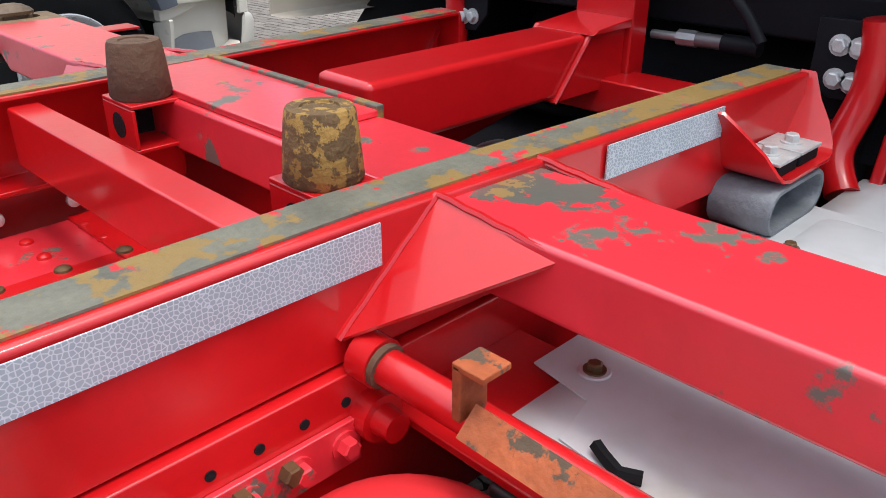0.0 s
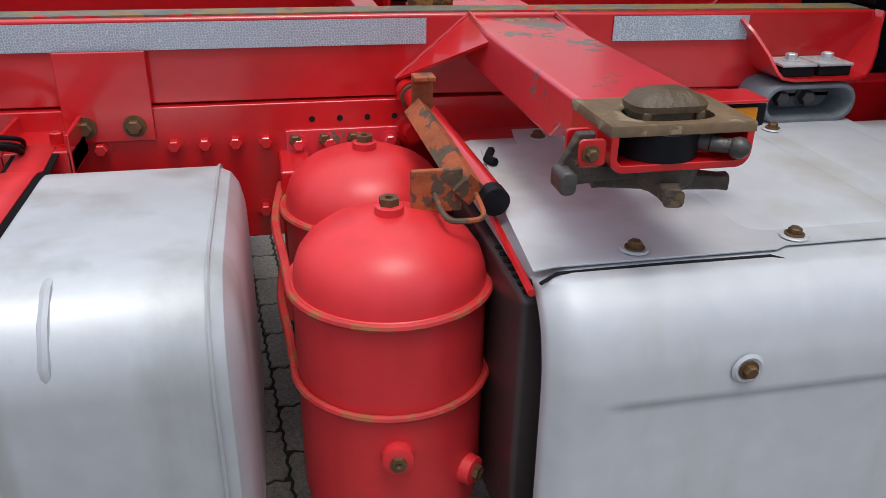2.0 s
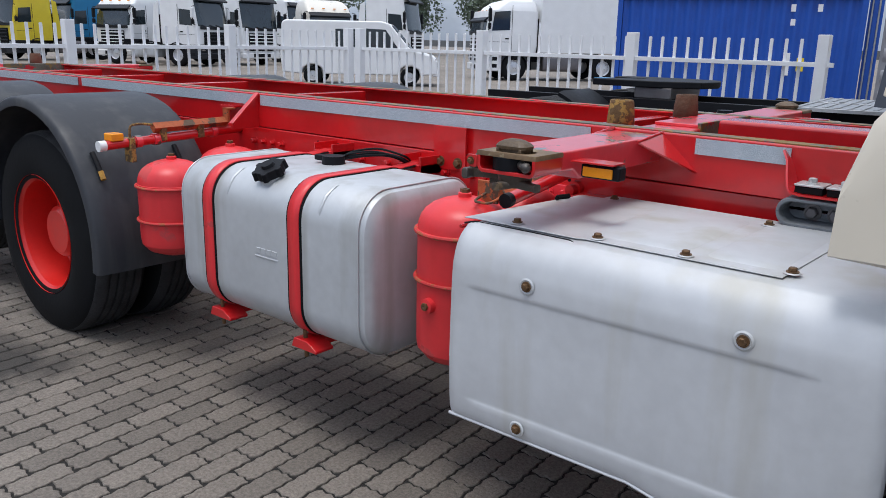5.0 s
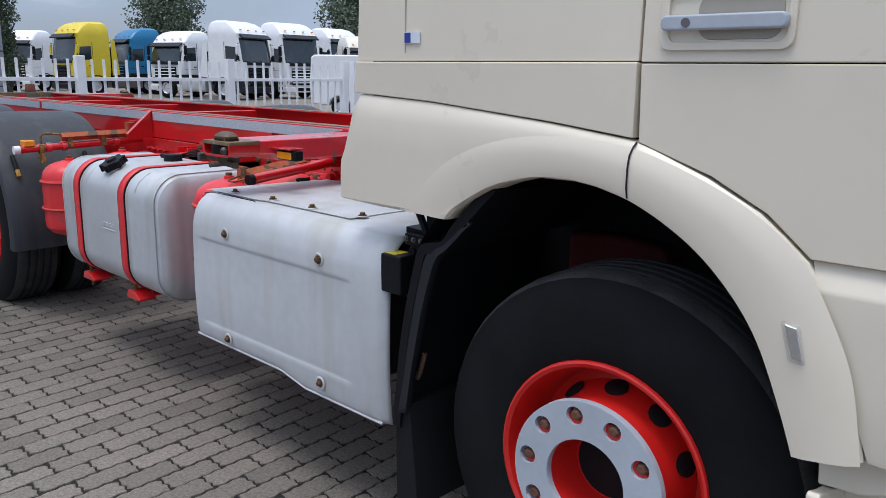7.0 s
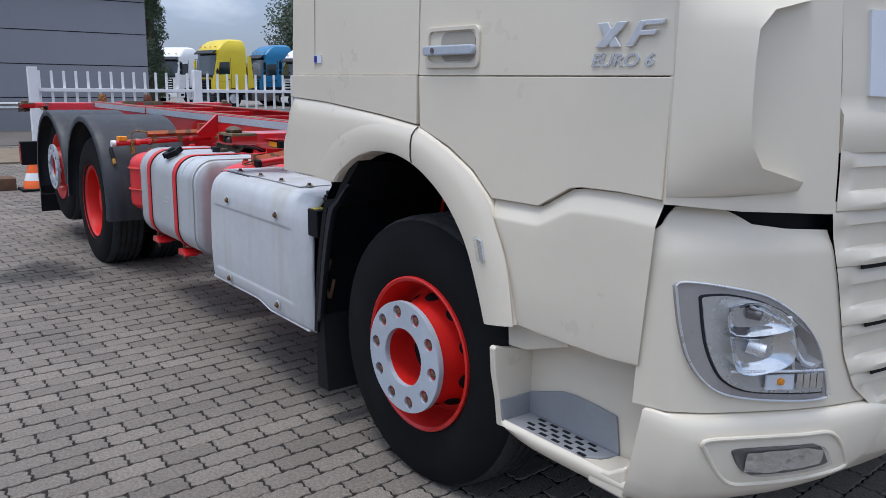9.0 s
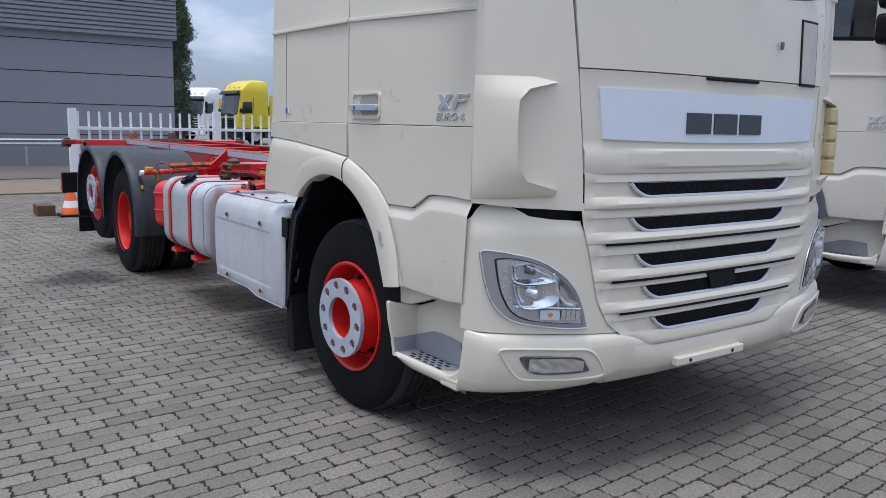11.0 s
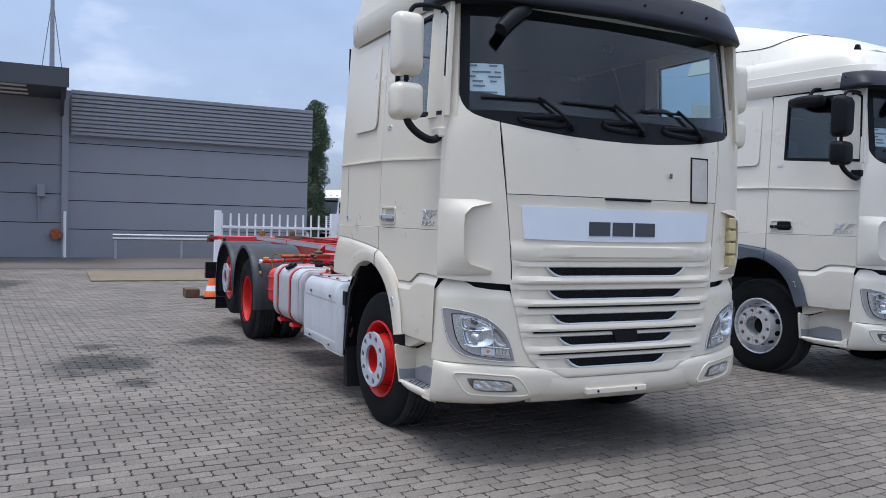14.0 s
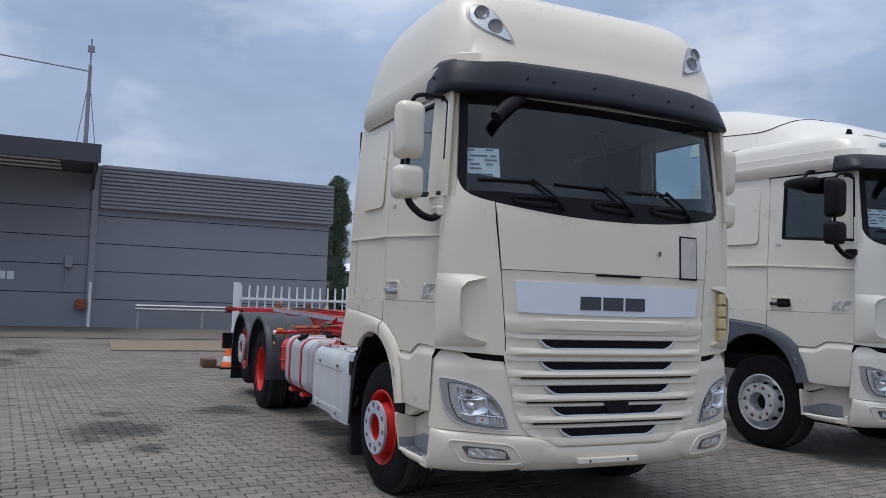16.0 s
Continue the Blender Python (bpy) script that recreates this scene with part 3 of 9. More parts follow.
def cab(root, paint, spec):
    """The whole cab with its doors, windows, bumper, lamps and mirrors, facing +x, front axle at x = 0."""
    roof_levels = spec["roof"]
    # dark inner shell that closes the gaps between panels
    bm = bmesh.new()
    us = span(-1, 1, 40)
    grid(bm, lambda u, v: skin(u, v, -0.045), span(-U(1.13), U(1.13), 40), [0.62, 0.9, 1.2, 1.5, 1.8, 2.08])
    grid(bm, lambda u, v: skin(u, v, -0.045), us, [0.85, 1.2, 1.5, 1.8, 2.08])
    for s in (-1, 1):
        grid(bm, lambda x, z, s=s: (x, s * (side_y(z) - 0.045), z), span(-0.78, 0.8, 12), [1.40, 1.5, 1.8, 2.22])
        grid(bm, lambda x, z, s=s: (x, s * (side_y(z) - 0.045), z), span(-0.78, 0.15, 5), [2.22, 2.6, 2.98])
        grid(bm, lambda x, z, s=s: (x, s * (side_y(z) - 0.045), z), span(0.68, 0.8, 2), [0.80, 1.1, 1.4])
    grid(bm, lambda y, z: (-0.79, y, z), span(-1.2, 1.2, 6), [1.42, 1.6, 2.2, 2.98])
    grid(bm, lambda x, y: (x, y, 1.42), span(-0.79, 1.2, 6), span(-1.2, 1.2, 6))
    part("cab_lining", bm, BLACK, root, smooth=False)
    for s in (-1, 1):
        # sleeper side, door, lower panels and arch
        side_panel("sleeper_side", [(-0.80, 1.509), (0.118, 1.509), (0.118, 2.0), (0.10, 2.90), (0.08, 2.985), (-0.76, 2.985), (-0.79, 2.2)], root, paint, s)
        side_panel("sleeper_pressing", rounded_rect(-0.50, -0.02, 2.24, 2.88, 0.06), root, paint, s, 0.008, 0.012)
        side_panel("rear_side_strip", [(-0.81, 1.42), (-0.5, 1.405), (-0.1, 1.372), (0.118, 1.348), (0.118, 1.507), (-0.80, 1.507)], root, paint, s, 0.006)
        # door with its window opening
        door = side_panel("door", [(0.124, 1.507), (1.14, 1.507), (1.14, 2.22), (0.30, 2.28), (0.285, 2.93), (0.104, 2.95), (0.122, 2.1)], root, paint, s, label="painted cab door with a side window")
        side_panel("window_frame", [(0.115, 2.935), (0.29, 2.90), (1.03, 2.90), (1.10, 2.86), (1.135, 2.22), (1.16, 2.22), (1.125, 2.95), (0.10, 2.965)], door, paint, s, 0.001)
        ring_panel("window_seal", [(0.283, 2.287), (0.283, 2.912), (1.04, 2.912), (1.10, 2.872), (1.132, 2.228)], [(0.305, 2.312), (0.305, 2.888), (1.03, 2.888), (1.082, 2.855), (1.112, 2.256)], door, BLACK, s, 0.003, 0.02)
        side_panel("window_pane", [(0.29, 2.29), (1.115, 2.235), (1.075, 2.88), (0.29, 2.90)], door, GLASS, s, -0.012, 0.006, "tinted side window")
        lower = [(0.13, 1.340), (0.30, 1.283), (0.42, 1.222), (0.51, 1.15), (0.575, 1.06), (0.625, 0.95), (0.655, 0.80)]
        top_line = [(0.51, 1.147), (0.71, 1.149), (0.75, 1.170), (0.83, 1.212), (0.87, 1.219), (1.0, 1.222), (1.132, 1.217)]
        side_panel("door_lower_panel", [(0.124, 1.5045)] + lower[:3] + top_line + [(1.14, 1.5045)], root, paint, s, 0.0)

        def along(L, t):
            d = [0]
            for p, q in zip(L, L[1:]):
                d.append(d[-1] + (q - p).length)
            t *= d[-1]
            for k in range(len(L) - 1):
                if t <= d[k + 1] + 1e-9:
                    return L[k].lerp(L[k + 1], (t - d[k]) / (d[k + 1] - d[k]))
            return L[-1]

        def blend_panel(name, upper, under, prof, n, material, parent):
            """A shaped strip between two lines in x and z; prof gives (share of the way down, how far it stands out)."""
            bm = bmesh.new()
            o, i = [Vector((p[0], 0, p[1])) for p in upper], [Vector((p[0], 0, p[1])) for p in under]
            if name == "arch_lip":
                o, i = smooth_line(o, 5), smooth_line(i, 5)
            rows = []
            for k in range(n + 1):
                t = k / n
                po, pi = along(o, t), along(i, t)
                rows.append([bm.verts.new((po.lerp(pi, f).x, s * (side_y(1.2) + (out(t) if callable(out) else out)), po.lerp(pi, f).z)) for f, out in prof])
            for p, q in zip(rows, rows[1:]):
                for k in range(len(prof) - 1):
                    bm.faces.new((p[k], p[k + 1], q[k + 1], q[k]))
            return part(name, bm, material, parent, angle=32)
        # access panel below the oblique crease
        blend_panel("access_panel", [(p[0], p[1] - 0.0035) for p in top_line], [(0.655, 0.781), (0.72, 0.779), (0.85, 0.778), (1.0, 0.779), (1.098, 0.789)],
                    [(0.0, -0.03), (0.0, -0.016), (0.02, -0.013), (0.125, 0.006), (0.14, 0.0085), (0.155, 0.009), (0.3, 0.0085), (0.6, 0.007), (0.96, 0.004), (0.985, 0.002), (1.0, -0.006), (1.0, -0.04)], 40, paint, root)
        # wheel arch panel, with the swept lip that fades towards the rear
        arch = blend_panel("wheel_arch", [(-0.855, 1.25), (-0.805, 1.4165), (-0.5, 1.4025), (-0.1, 1.3685), (0.125, 1.3425), (0.294, 1.2785), (0.415, 1.218), (0.505, 1.145), (0.565, 1.05), (0.614, 0.94), (0.645, 0.785)],
                           [(-0.86, 1.105), (-0.72, 1.10), (-0.58, 1.10), (-0.41, 1.100)] + [arch_pt(0.565, q) for q in (126, 112, 98, 84, 70, 56, 44, 32, 18)] + [(0.522, 0.765)],
                           [(0.0, -0.03), (0.0, 0.0), (0.06, 0.010), (0.20, 0.020), (0.45, 0.021), (0.97, 0.021), (1.0, 0.012), (1.0, -0.06)], 30, spec["arch"], root)
        blend_panel("arch_lip", [(-0.60, 1.103), (-0.53, 1.19), (-0.40, 1.275), (-0.24, 1.325), (-0.08, 1.342), (0.125, 1.328), (0.294, 1.2760), (0.415, 1.216), (0.505, 1.143), (0.565, 1.048), (0.614, 0.938), (0.645, 0.783)],
                    [(-0.42, 1.098)] + [arch_pt(0.563, q) for q in (126, 112, 98, 84, 70, 56, 44, 32, 18)] + [(0.521, 0.763)],
                    [(0.0, 0.019), (0.18, lambda t: 0.020 + 0.011 * min(1, t * 1.8)), (0.40, lambda t: 0.021 + 0.014 * min(1, t * 1.8)), (0.80, lambda t: 0.021 + 0.014 * min(1, t * 1.8)), (0.96, lambda t: 0.019 + 0.011 * min(1, t * 1.8)), (1.0, 0.008), (1.0, -0.06)], 64, spec["arch"], arch)
        bm = bmesh.new()
        prism(bm, [(0.505, 0.957), (0.535, 0.955), (0.517, 1.028), (0.484, 1.032)], "y", s * (side_y(1) + 0.034), s * (side_y(1) + 0.050))
        part("side_marker", bm, LENS, arch, bevel=0.004)
        bm = bmesh.new()
        prism(bm, [(0.509, 0.962), (0.530, 0.960), (0.513, 1.022), (0.489, 1.026)], "y", s * (side_y(1) + 0.032), s * (side_y(1) + 0.041))
        part("marker_reflector", bm, REFLECTOR, arch, bevel=0.002)
        part("arch_seam", tube(bmesh.new(), [(0.129, s * (side_y(1.2) + d), z) for d, z in ((0.004, 1.340), (0.017, 1.331), (0.0315, 1.313), (0.0365, 1.285), (0.0365, 1.245), (0.031, 1.222))], 0.0022, 6), GRILLEDK, arch)
        # inner wheel house
        bm = bmesh.new()
        grid(bm, lambda a, y, s=s: (ARCH_C[0] + 0.60 * math.cos(radians(a)), s * y, ARCH_C[1] + 0.60 * math.sin(radians(a))), span(12, 150, 16)  , [0.52, 1.235])
        grid(bm, lambda x, z, s=s: (x, s * 0.52, z), span(-0.7, 0.7, 4), [0.28, 1.3])
        part("wheel_house", bm, PITCH, root, smooth=True)
        # waist moulding and the sleeper's rear seam
        side_panel("waist_moulding", [(-0.785, 1.996), (0.117, 1.990), (0.117, 2.006), (-0.785, 2.012)], root, paint, s, 0.006, 0.02)
        side_panel("waist_moulding", [(0.125, 1.990), (1.14, 1.948), (1.14, 1.964), (0.125, 2.006)], root, paint, s, 0.006, 0.02)
        # seam strip in darker cream, the groove's shade as colour
        side_panel("panel_seam", [(-0.602, 1.53), (-0.597, 1.53), (-0.601, 1.99), (-0.606, 1.99)], root, CREAMSHADE, s, 0.001, 0.004)
        # door handle in its cup
        cup = ring_panel("handle_cup", rounded_rect(0.165, 0.44, 1.530, 1.655, 0.025), rounded_rect(0.185, 0.425, 1.545, 1.642, 0.02), root, spec["cup"], s, 0.008, 0.012)
        side_panel("cup_hollow", rounded_rect(0.245, 0.415, 1.550, 1.638, 0.03), cup, spec["hollow"], s, 0.002, 0.004)
        bm = bmesh.new()
        y = s * (side_y(1.6) + 0.016)
        prism(bm, rounded_rect(0.175, 0.43, 1.568, 1.598, 0.012), "y", y - 0.010, y + 0.010)
        grip = part("door_handle", bm, spec["grip"], cup, bevel=0.005)
        part("lock", C((0.232, y - s * 0.0, 1.583), (0.232, y + s * 0.013, 1.583), 0.009, seg=14), DARKSTEEL, cup)
        # air deflector: flush with the door behind, standing clear of the corner in front, with a tongue above and below
        bm = bmesh.new()
        zs = [1.228, 1.24, 1.262, 1.30, 1.36, 1.45, 1.54, 1.61, 1.655, 1.685, 1.705]
        tongue = [0.0, 0.95, 1.0, 0.24, 0.03, 0.0, 0.0, 0.03, 0.25, 0.95, 0.4]
        ks = [0.0, 0.12, 0.25, 0.4, 0.55, 0.7, 0.85, 1.0]

        def wing(k, j, inner=0.0, s=s):
            z, f = zs[j], tongue[j]
            reach = 1.115 - 0.17 * f
            y = 1.245 + (reach - 1.245) * k
            rise = min(1.0, (j if j < 5 else 10 - j) / 2.0)
            out = rise * (0.052 * k ** 0.7 * (1 - 0.75 * f * k) + 0.004) + 0.003
            q = on_body(s * y, z, 0.0)
            nrm = Vector((0.55 + 0.4 * k, s * (0.85 - 0.4 * k), 0)).normalized()
            if k == 0.0:
                q = Vector((1.147, s * 1.252, z))
            return q + nrm * (out - inner)
        g = [[bm.verts.new(wing(k, j)) for j in range(len(zs))] for k in ks]
        g.append([bm.verts.new(wing(0.985, j, 0.014)) for j in range(len(zs))])
        g.append([bm.verts.new(wing(0.75, j, 0.045)) for j in range(len(zs))])
        for a, b in zip(g, g[1:]):
            for j in range(len(zs) - 1):
                bm.faces.new((a[j], a[j + 1], b[j + 1], b[j]))
        deflector = part("air_deflector", bm, paint, root, angle=45)
        if s > 0:
            for k in range(4):
                z = 1.29 + k * 0.092
                q = on_body(s * 1.07, z, 0.02)
                part("louvre", B(q.x - 0.03, q.x + 0.03, q.y - 0.035, q.y + 0.03, z, z + 0.078), LOUVRE, deflector, bevel=0.008)
        # front corner panel beside the hatch
        bm = bmesh.new()
        foot = lambda y: lerp([(0.85, 1.178), (1.06, 1.192), (1.25, 1.222)], y)  # noqa: E731

        def corner_pt(k, v, s=s):
            z = 1.19 + 1.03 * v
            y = lerp(GAP_Y, z) + 0.003
            y = y + (1.168 - y) * k
            z = foot(y) + (lerp(SCREEN_FOOT, y) - foot(y)) * v
            return body_y(s * y, z, lerp([(2.05, 0.0), (2.20, 0.009)], z)) if k < 1 else Vector((1.146 - 0.05 * max(0, z - 2.22), s * (side_y(z) + 0.002), z))
        grid(bm, corner_pt, span(0, 1, 28), [0, 0.03, 0.12, 0.25, 0.5, 0.75, 0.86, 0.93, 0.97, 1.0])
        part("corner_panel", bm, paint, root, thick=0.02, label="curved painted corner panel beside the front hatch", angle=40)
        # the pillar beside the windscreen
        bm = bmesh.new()
        grid(bm, lambda u, z, s=s: skin(s * (1.0 - (1.0 - U(1.145)) * u), z) if u > 0 else Vector((1.13 - 0.05 * (z - 2.22), s * side_y(z), z)), span(0, 1, 5), span(2.22, 2.99, 6))
        part("windscreen_pillar", bm, paint, root, thick=0.03)
        # headlamp
        if PLACE:
            PLACE.append(PLACE[-1] + Vector((-0.010, 0, 0.013)))
        lamp_unit(root, paint, s, spec)
        if PLACE:
            PLACE.pop()
        step(root, paint, s)
        # the far mirror is folded in a little
        if PLACE and s > 0:
            PLACE.append(PLACE[-1] + Vector((-0.10, -0.11, 0)))
        mirror(root, spec["mirror"], s)
        if PLACE and s > 0:
            PLACE.pop()
    # dark tray behind the bumper, added to cut light reaching the ground
    part("undertray_infill", B(0.70, 1.12, -0.98, 0.98, 0.43, 0.50), PITCH, root, bevel=0.01)
    front(root, paint, spec)
    roof(root, paint, spec)
    interior(root, spec)


BUMP_TOP = [(0.42, 0.585), (0.48, 0.600), (0.55, 0.618), (0.628, 0.637), (0.74, 0.643), (0.94, 0.655), (1.09, 0.666), (1.18, 0.676), (1.25, 0.69)]
BUMP_LOW = [(0.40, 0.512), (0.47, 0.500), (0.53, 0.480), (0.60, 0.448), (0.66, 0.424), (0.74, 0.405), (0.90, 0.394), (1.10, 0.394), (1.25, 0.408)]


def lamp_unit(root, paint, s, spec):
    # painted bumper corner round the lamp
    bm = bmesh.new()
    top = [(0.77, 1.118), (0.95, 1.13), (1.02, 1.143), (1.045, 1.165), (1.065, 1.18), (1.10, 1.19), (1.14, 1.185), (1.172, 1.118)]

    def corner(k, v):
        z0 = 0.64
        y = lerp(GRILLE_HALF, z0 + 0.5 * v) - 0.004
        y = y + (1.171 - y) * k
        z0 = lerp(BUMP_TOP, y) + 0.003
        z = z0 + (lerp(top, y) - z0) * v
        return body_y(s * y, z, lerp([(1.072, 0.004), (1.088, 0.001), (1.19, -0.026)], z)) if k < 1 else Vector((1.100 + 0.045 * (z - 0.8), s * (side_y(z) - 0.002), z))
    grid(bm, corner, span(0, 1, 30), [0, 0.02, 0.1, 0.25, 0.4, 0.55, 0.7, 0.78, 0.82, 0.85, 0.88, 0.91, 0.94, 0.97, 1.0])
    shell = part("lamp_corner", bm, paint, root, thick=0.02, label="painted bumper corner round the headlamp", angle=40)
    bm = bmesh.new()
    grid(bm, lambda y, z: body_y(s * y, z, -0.05), span(0.70, 1.14, 8), [1.09, 1.25])
    part("dark_gap", bm, BLACK, root, thick=0.02)
    # grey surround and the glass, shaped on the skin
    rim_ = [(1.224, 1.0), (1.205, 1.010), (1.115, 0.996), (1.005, 0.966), (0.908, 0.904), (0.847, 0.834), (0.816, 0.764), (0.795, 0.688), (0.80, 0.677), (0.90, 0.681), (1.054, 0.706), (1.13, 0.737), (1.182, 0.803), (1.208, 0.89)]
    lens_ = [(1.170, 0.966), (1.16, 0.973), (1.10, 0.972), (1.012, 0.948), (0.934, 0.904), (0.876, 0.835), (0.843, 0.766), (0.822, 0.705), (0.828, 0.699), (0.919, 0.707), (1.038, 0.724), (1.101, 0.755), (1.133, 0.802), (1.155, 0.867)]

    def patch(name, outline, out, depth, material, parent):
        b = bmesh.new()
        cy = sum(p[0] for p in outline) / len(outline)
        cz = sum(p[1] for p in outline) / len(outline)
        L = smooth_line([(p[0], p[1], 0) for p in outline + outline[:1]], 4)[:-1]
        rings = []
        for f in (1.0, 0.8, 0.6, 0.4, 0.2):
            rings.append([b.verts.new(on_body(s * min(cy + (p.x - cy) * f, 1.243), cz + (p.y - cz) * f, out)) for p in L])
        edge = [b.verts.new(on_body(s * min(p.x, 1.243), p.y, out - depth)) for p in L]
        rings.insert(0, edge)
        m = b.verts.new(on_body(s * cy, cz, out))
        for p, q in zip(rings, rings[1:]):
            for k in range(len(L)):
                b.faces.new((p[k], p[(k + 1) % len(L)], q[(k + 1) % len(L)], q[k]))
        for k in range(len(L)):
            b.faces.new((rings[-1][k], rings[-1][(k + 1) % len(L)], m))
        return part(name, b, material, parent, angle=50)
    head = patch("headlamp", rim_, 0.010, 0.02, LAMPHOUSE, root)
    patch("lamp_gasket", [(1.0 + (p[0] - 1.0) * 1.03, 0.84 + (p[1] - 0.84) * 1.035) for p in lens_], 0.013, 0.006, GRILLEDK, head)
    patch("reflector_bowl", lens_, 0.015, 0.004, LAMPINNER, head)
    patch("lamp_glass", lens_, 0.040, 0.014, LENS, head)
    # two scalloped reflectors, the divider and the lower strip
    for poly, tilt, m_ in (([(1.135, 0.955), (1.06, 0.960), (0.985, 0.925), (0.955, 0.885), (1.06, 0.875), (1.125, 0.89)], 0.35, REFLECTOR), ([(1.125, 0.880), (1.05, 0.868), (0.955, 0.878), (0.945, 0.80), (1.03, 0.775), (1.10, 0.79)], -0.25, REFLECTOR), ([(0.945, 0.90), (0.90, 0.86), (0.86, 0.79), (0.925, 0.79)], 0.1, LAMPTAUPE)):
        bm = bmesh.new()
        cy, cz = sum(p[0] for p in poly) / len(poly), sum(p[1] for p in poly) / len(poly)
        L = smooth_line([(p[0], p[1], 0) for p in poly + poly[:1]], 3)[:-1]
        rings = [[bm.verts.new(on_body(s * (cy + (p.x - cy) * f), cz + (p.y - cz) * f, o)) for p in L] for f, o in ((1.0, 0.030), (0.93, 0.028), (0.7, 0.012), (0.4, 0.004))]
        m0 = bm.verts.new(on_body(s * cy, cz, 0.003))
        for p, q in zip(rings, rings[1:]):
            for k in range(len(L)):
                bm.faces.new((p[k], p[(k + 1) % len(L)], q[(k + 1) % len(L)], q[k]))
        for k in range(len(L)):
            bm.faces.new((rings[-1][k], rings[-1][(k + 1) % len(L)], m0))
        bmesh.ops.translate(bm, verts=bm.verts[:], vec=(0.008, 0, 0))
        part("reflector", bm, m_, head, angle=30)
    part("bulb", C(on_body(s * 1.05, 0.845, 0.012), on_body(s * 1.03, 0.835, 0.036), 0.022, 0.018, seg=14), CHROME, head)
    part("bulb_cap", C(on_body(s * 1.055, 0.93, 0.012), on_body(s * 1.045, 0.925, 0.034), 0.016, 0.013, seg=14), DARKSTEEL, head)
    bm = tube(bmesh.new(), [on_body(s * y, z, 0.030) for y, z in ((1.07, 0.95), (0.975, 0.905), (0.945, 0.87), (0.938, 0.775))], 0.004, 6)
    part("divider", bm, CHROME, head)
    part("lamp_rim", tube(bmesh.new(), [on_body(s * min(p.x, 1.243), p.y, 0.011) for p in smooth_line([(a, b, 0) for a, b in rim_ + rim_[:1]], 4)], 0.0032, 6), RIMSTEEL, head)
    part("lamp_swoop", tube(bmesh.new(), smooth_line([on_body(s * y, z, 0.030) for y, z in ((0.962, 0.915), (0.950, 0.87), (0.935, 0.825), (0.905, 0.790), (0.868, 0.780))], 4), 0.007, 6), BADGE, head)
    for k in range(4):
        y0 = 0.842 + k * 0.021
        bm = bmesh.new()
        grid(bm, lambda y, z: on_body(s * y, z, 0.030), [y0, y0 + 0.009, y0 + 0.018], [0.718 + 0.002 * k, 0.735 + 0.002 * k, 0.757 + 0.002 * k])
        part("indicator", bm, REFLECTOR, head, thick=0.008)
    part("indicator_bulb", C(on_body(s * 0.968, 0.747, 0.024), on_body(s * 0.968, 0.747, 0.034), 0.010, 0.008, seg=12), AMBER, head, "amber indicator bulb")
    bm = tube(bmesh.new(), [on_body(s * y, 0.765 + 0.08 * (y - 0.84), 0.031) for y in span(0.842, 1.11, 8)], 0.004, 6)
    part("strip_edge", bm, CHROME, head)
    bm = bmesh.new()
    grid(bm, lambda y, z: on_body(s * y, z + 0.08 * (y - 0.93), 0.027), [0.928, 0.968, 1.008], [0.722, 0.742, 0.762])
    part("indicator_cell", bm, BADGE, head, thick=0.004)
    # bumper base with the fog lamp
    bm = bmesh.new()
    bulge = [(0.0, -0.05), (0.012, -0.012), (0.05, 0.012), (0.12, 0.026), (0.25, 0.033), (0.5, 0.034), (0.75, 0.030), (0.88, 0.024), (0.95, 0.016), (0.99, 0.004), (1.0, -0.012)]

    def bumper_pt(y, v):
        low, high = lerp(BUMP_LOW, y), lerp(BUMP_TOP, y)
        z = low + (high - low) * v
        out = lerp(bulge, v)
        if y > 1.1705:
            return Vector((lerp([(0.41, 1.085), (0.69, 1.135)], z), s * (1.252 + min(0.0, out)), z))
        return body_y(s * y, z, out * lerp([(0.42, 0.5), (0.62, 1.0)], y))
    grid(bm, bumper_pt, span(0.44, 1.171, 34), [p[0] for p in bulge])
    bump = part("bumper_corner", bm, paint, root, thick=0.02, label="painted bumper corner with a fog lamp recess", angle=45)
    fog = [(1.085, 0.568), (1.065, 0.578), (0.90, 0.566), (0.83, 0.556), (0.79, 0.51), (0.79, 0.492), (0.90, 0.490), (1.02, 0.50), (1.06, 0.525)]
    trim = [(1.165, 0.60), (1.13, 0.612), (0.90, 0.596), (0.78, 0.578), (0.705, 0.49), (0.71, 0.464), (0.80, 0.460), (1.0, 0.468), (1.09, 0.490)]
    L = smooth_line([(p[0], p[1], 0) for p in trim + trim[:1]], 5)
    part("recess_rim", tube(bmesh.new(), [on_body(s * p.x, p.y, 0.033) for p in L], 0.006, 8), paint, bump)
    patch("fog_lamp", fog, 0.037, 0.006, DARKSTEEL, bump)
    patch("fog_glass", fog, 0.050, 0.014, LENS, bump)
    # faceted reflector behind the fog glass
    rnd = random.Random(21)
    bm = bmesh.new()
    deep = {(a, b): rnd.uniform(0.038, 0.046) for a in range(9) for b in range(4)}
    grid(bm, lambda a, b: on_body(s * lerp([(0, 0.815), (8, 1.052)], a), lerp([(0, 0.498), (3, lerp([(0, 0.540), (2, 0.557), (8, 0.568)], a))], b) + lerp([(0, 0.0), (6, 0.004), (8, 0.016)], a) * (1 if b == 0 else 0), deep[(a, b)]), list(range(9)), list(range(4)))
    part("fog_reflector", bm, REFLECTOR, bump, smooth=False)


LAMPTAUPE = mat("lamp_taupe_plate", (0.36, 0.34, 0.32), 0.35, 0.2, var=0.1)
